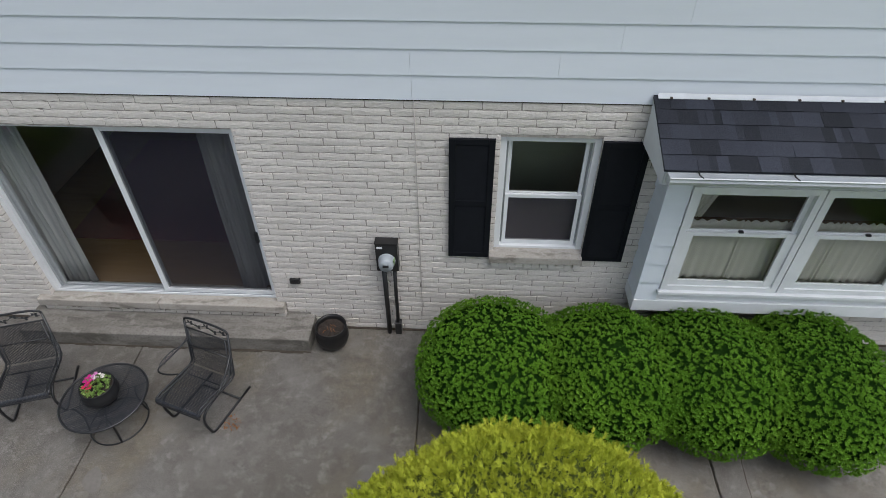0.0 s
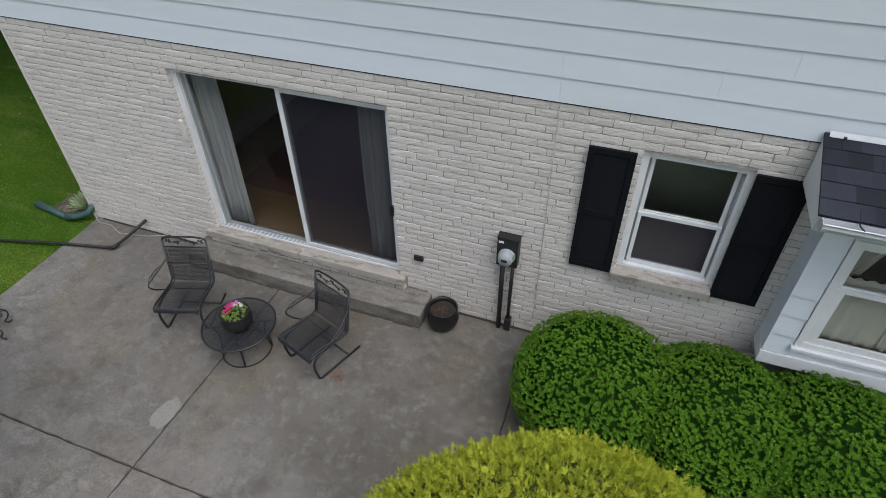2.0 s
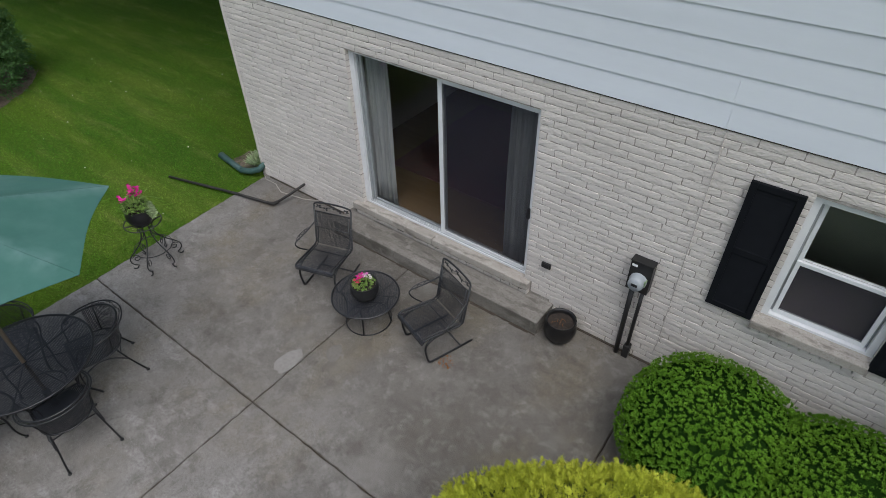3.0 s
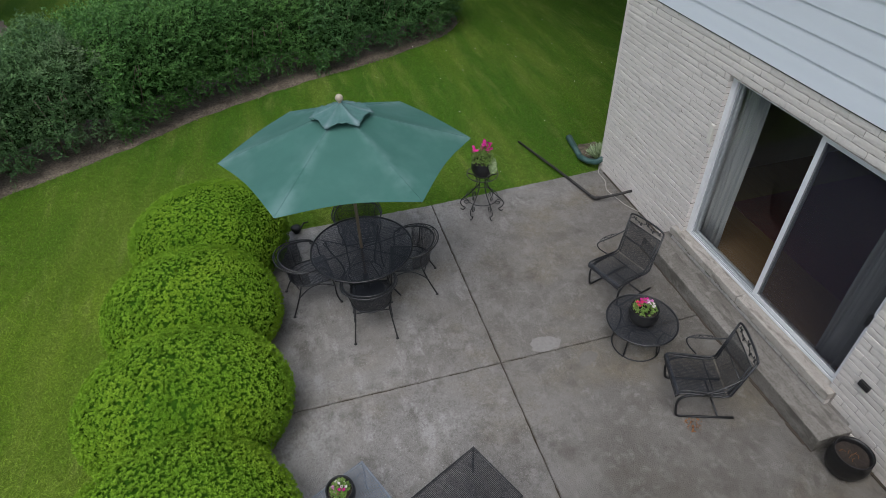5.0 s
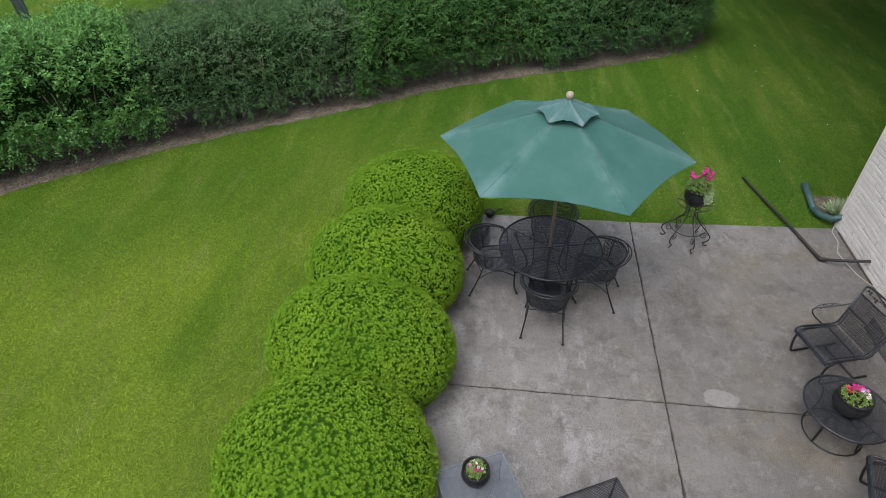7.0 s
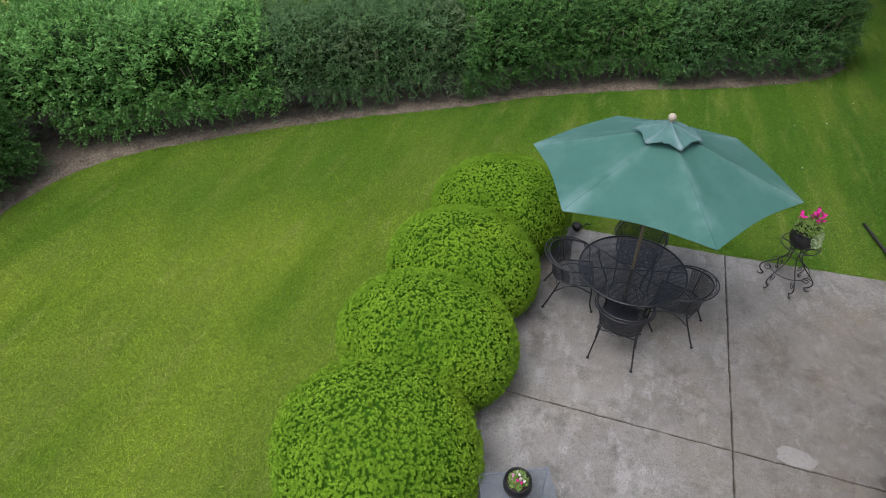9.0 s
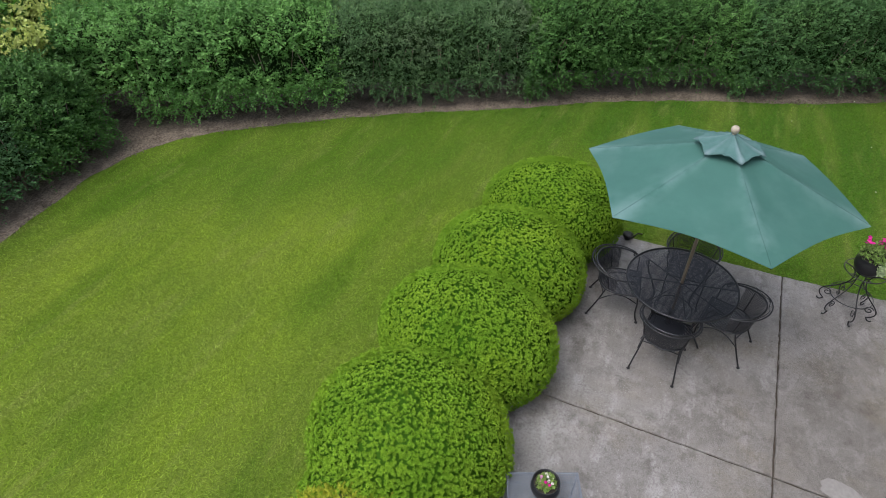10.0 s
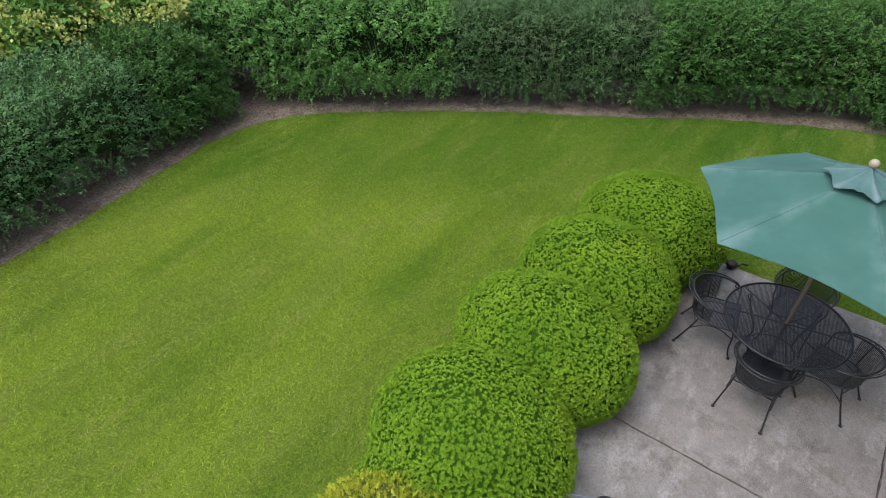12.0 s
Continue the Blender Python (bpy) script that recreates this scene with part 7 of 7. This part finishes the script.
def mesh_table(m, w, d, h, mat, label, pitch, strand):
    """Rectangular mesh-topped table."""
    t = empty("side_table", m)
    tagged(t, label, "garden table")
    top = wire_mesh("tabletop", plane_fn((-w / 2, -d / 2, h), (w / 2, -d / 2, h), (w / 2, d / 2, h), (-w / 2, d / 2, h)), w, d, mat, t, "fine expanded-metal top", pitch=pitch, strand=strand)
    tagged(top, "fine expanded-metal top", kind="stuff")
    bars("rim", [[(-w / 2, -d / 2, h), (w / 2, -d / 2, h), (w / 2, d / 2, h), (-w / 2, d / 2, h)]], 0.010, mat, t, closed=True)
    bars("lower_rim", [[(-w / 2, -d / 2, h - 0.035), (w / 2, -d / 2, h - 0.035), (w / 2, d / 2, h - 0.035), (-w / 2, d / 2, h - 0.035)]], 0.006, mat, t, closed=True)
    for sx in (-1, 1):
        for sy in (-1, 1):
            x, y = sx * (w / 2 - 0.005), sy * (d / 2 - 0.005)
            bars("leg", [bezier([(x, y, h), (x * 1.02, y * 1.02, h * 0.6), (x * 0.92, y * 0.92, h * 0.3), (x * 1.0, y * 1.0, 0.01)], 8)], 0.010, mat, t)
            bars("corner_brace", [bezier([(x, y, h * 0.7), (x * 0.85, y * 0.85, h * 0.9), (x * 0.6, y * 0.6, h - 0.01)], 6)], 0.006, mat, t)
    return t


mesh_table(pose(4.750, -4.850, 0, 0, 0, -65.2), 0.638, 0.46, 0.50, M_GREYIRON, "grey-blue rectangular mesh side table", 0.019, 0.0072)
p = round_pot("flower_pot", pose(4.70, -4.875, 0.51), 0.128, 0.17, M_POT, "black pot of small white and magenta flowers")
flowers(p, 0.072, 0.135, 12, (M_WHITEPETAL, M_WHITEPETAL, M_LILAC, M_PINK), M_POTLEAF, leaves=130, height=0.070, petal=0.016, count=5)
mesh_table(pose(4.968, -3.848, 0, 0, 0, -64.7), 0.74, 0.617, 0.46, M_BLACK, "black rectangular mesh coffee table", 0.0125, 0.0054)


# ---- small things outdoors ----
g = empty("ground_lamp", pose(0.22, -5.0, 0))
tagged(g, "small black ground lamp at the patio edge", "lamp")
vs, fs = lathe([(0.0, 0.0), (0.045, 0.0), (0.048, 0.03), (0.070, 0.05), (0.074, 0.085), (0.05, 0.10), (0.0, 0.104)], 14)
mesh_object("housing", vs, fs, M_PLASTIC, g, smooth=True)
bars("bracket", [[(0.0, 0.05, 0.02), (-0.10, 0.12, 0.06), (-0.16, 0.18, 0.02)]], 0.012, M_PLASTIC, g)


def hosta(x, y, seed):
    e = empty("hosta_plant", pose(x, y, -0.03))
    tagged(e, "small white-edged hosta in bare soil by the wall", "plant")
    rs = np.random.RandomState(seed)
    n = 130
    a = rs.uniform(0, 6.28, n)
    p = np.stack([0.05 * np.cos(a), 0.05 * np.sin(a), np.full(n, 0.03)], 1)
    nn = np.stack([np.cos(a), np.sin(a), rs.uniform(0.5, 1.6, n)], 1)
    nn /= np.linalg.norm(nn, axis=1, keepdims=True)
    v, t = sprigs(p, nn, rs, 2, 0.22, 0.05, 0.25)
    fast_mesh("leaves", v, t, M_VARIEG, e)
    return e


hosta(-0.27, 0.14, 2)
hosta(-0.33, 0.36, 3)
blotch_bed = mesh_object("soil_patch", [(-0.50 + 0.34 * math.cos(a * 0.524) * (1 + 0.15 * math.sin(3 * a)), 0.16 + 0.30 * math.sin(a * 0.524), -0.022) for a in range(12)], [tuple(range(12))], M_SOIL)
tagged(blotch_bed, "bare soil patch at the house corner", "soil", kind="structure")


# ---- bricks of the wall ----
BRICK_L, JOINT = 0.329, 0.010


def brick_mesh(seed, length):
    """A split-faced brick: rough front, plain sides."""
    rng = random.Random(seed)
    nx, nz = 7, 3
    hgt = C - JOINT
    vs, fs = [], []
    for j in range(nz + 1):
        for i in range(nx + 1):
            edge = i in (0, nx) or j in (0, nz)
            vs.append((length * i / nx + (rng.uniform(-.004, .004) if i in (0, nx) else 0.0), (0.0006 if edge else -rng.uniform(0.0, 0.0034)) + rng.uniform(-0.0008, 0.0008), hgt * j / nz + (rng.uniform(-.0040, .0040) if j in (0, nz) else rng.uniform(-.009, .009))))
    for j in range(nz):
        for i in range(nx):
            a = j * (nx + 1) + i
            fs.append((a, a + 1, a + nx + 2, a + nx + 1))
    b = len(vs)
    vs += [(0, 0.10, 0), (length, 0.10, 0), (length, 0.10, hgt), (0, 0.10, hgt)]
    row = list(range(nx + 1))
    top = [nz * (nx + 1) + i for i in row]
    fs.append((b, b + 1, *row[::-1]))
    fs.append((b + 2, b + 3, *top))
    fs.append((b + 3, b, *[j * (nx + 1) for j in range(nz + 1)]))
    fs.append((b + 1, b + 2, *[j * (nx + 1) + nx for j in range(nz, -1, -1)]))
    me = bpy.data.meshes.new("brick")
    me.from_pydata(vs, [], fs)
    me.materials.append(M_BRICK)
    return me, vs, fs


def lay_bricks():
    variants = [brick_mesh(100 + k, BRICK_L - JOINT) for k in range(8)]
    rng = random.Random(77)
    blocks = [(DOOR[0], DOOR[1], DOOR[2] - 0.11, DOOR[3]), (WIN[0], WIN[1], WIN[2] - 0.175, WIN[3]), (BX0 + 0.02, BX1 - 0.02, BZ0 + 0.03, 2.99), (2.09, 4.95, 0.19, DOOR[2] - 0.002), (WIN[0] - 0.035, WIN[1] + 0.035, WIN[2] - 0.175, WIN[2]), (2.02, 5.2, 0.0, 0.19)]
    rest_v, rest_f = [], []
    count = 0
    for k in range(38):
        z = k * C
        zc = z + C / 2
        spans, x = [], HX0 + 0.03
        for h in sorted(b for b in blocks if b[2] < zc < b[3]):
            if h[0] > x:
                spans.append((x, h[0]))
            x = max(x, h[1])
        spans.append((x, HX1))
        shift = (0.0, 0.16, 0.06, 0.22, 0.11, 0.27)[k % 6] + rng.uniform(-0.03, 0.03)
        for s0, s1 in spans:
            first = s0 - ((s0 - shift) % BRICK_L)
            q = first
            while q < s1:
                a, b = max(q, s0), min(q + BRICK_L, s1)
                if b - a < 0.06 and a == s0:              # no slivers: the neighbour is cut longer
                    b = min(b + BRICK_L, s1)
                    q += BRICK_L
                q += BRICK_L
                if s1 - q < 0.06:
                    b, q = s1, s1
                me, vs, fs = variants[rng.randrange(8)]
                end = 0.003 if b == s1 and s1 < HX1 else -JOINT        # ends stand proud in the openings
                if a == s0 and s0 > HX0 + 0.04:
                    a -= 0.003
                sx = (b - a + end) / (BRICK_L - JOINT)
                dy = rng.uniform(-0.003, 0.003)
                if 4.85 < a < 7.2 and count < 300 and sx > 0.3:
                    ob = new("brick", me)
                    ob.parent = wall_front
                    ob.matrix_basis = pose(a, dy, z + JOINT / 2) @ Matrix.Diagonal((sx, 1, 1, 1))
                    count += 1
                else:
                    n0 = len(rest_v)
                    rest_v += [(a + vx * sx, vy + dy, z + JOINT / 2 + vz) for vx, vy, vz in vs]
                    rest_f += [tuple(i + n0 for i in f) for f in fs]
    ob = mesh_object("bricks", rest_v, rest_f, M_BRICK, wall_front)
    tagged(ob, "courses of painted rough-faced brick", kind="stuff")


lay_bricks()
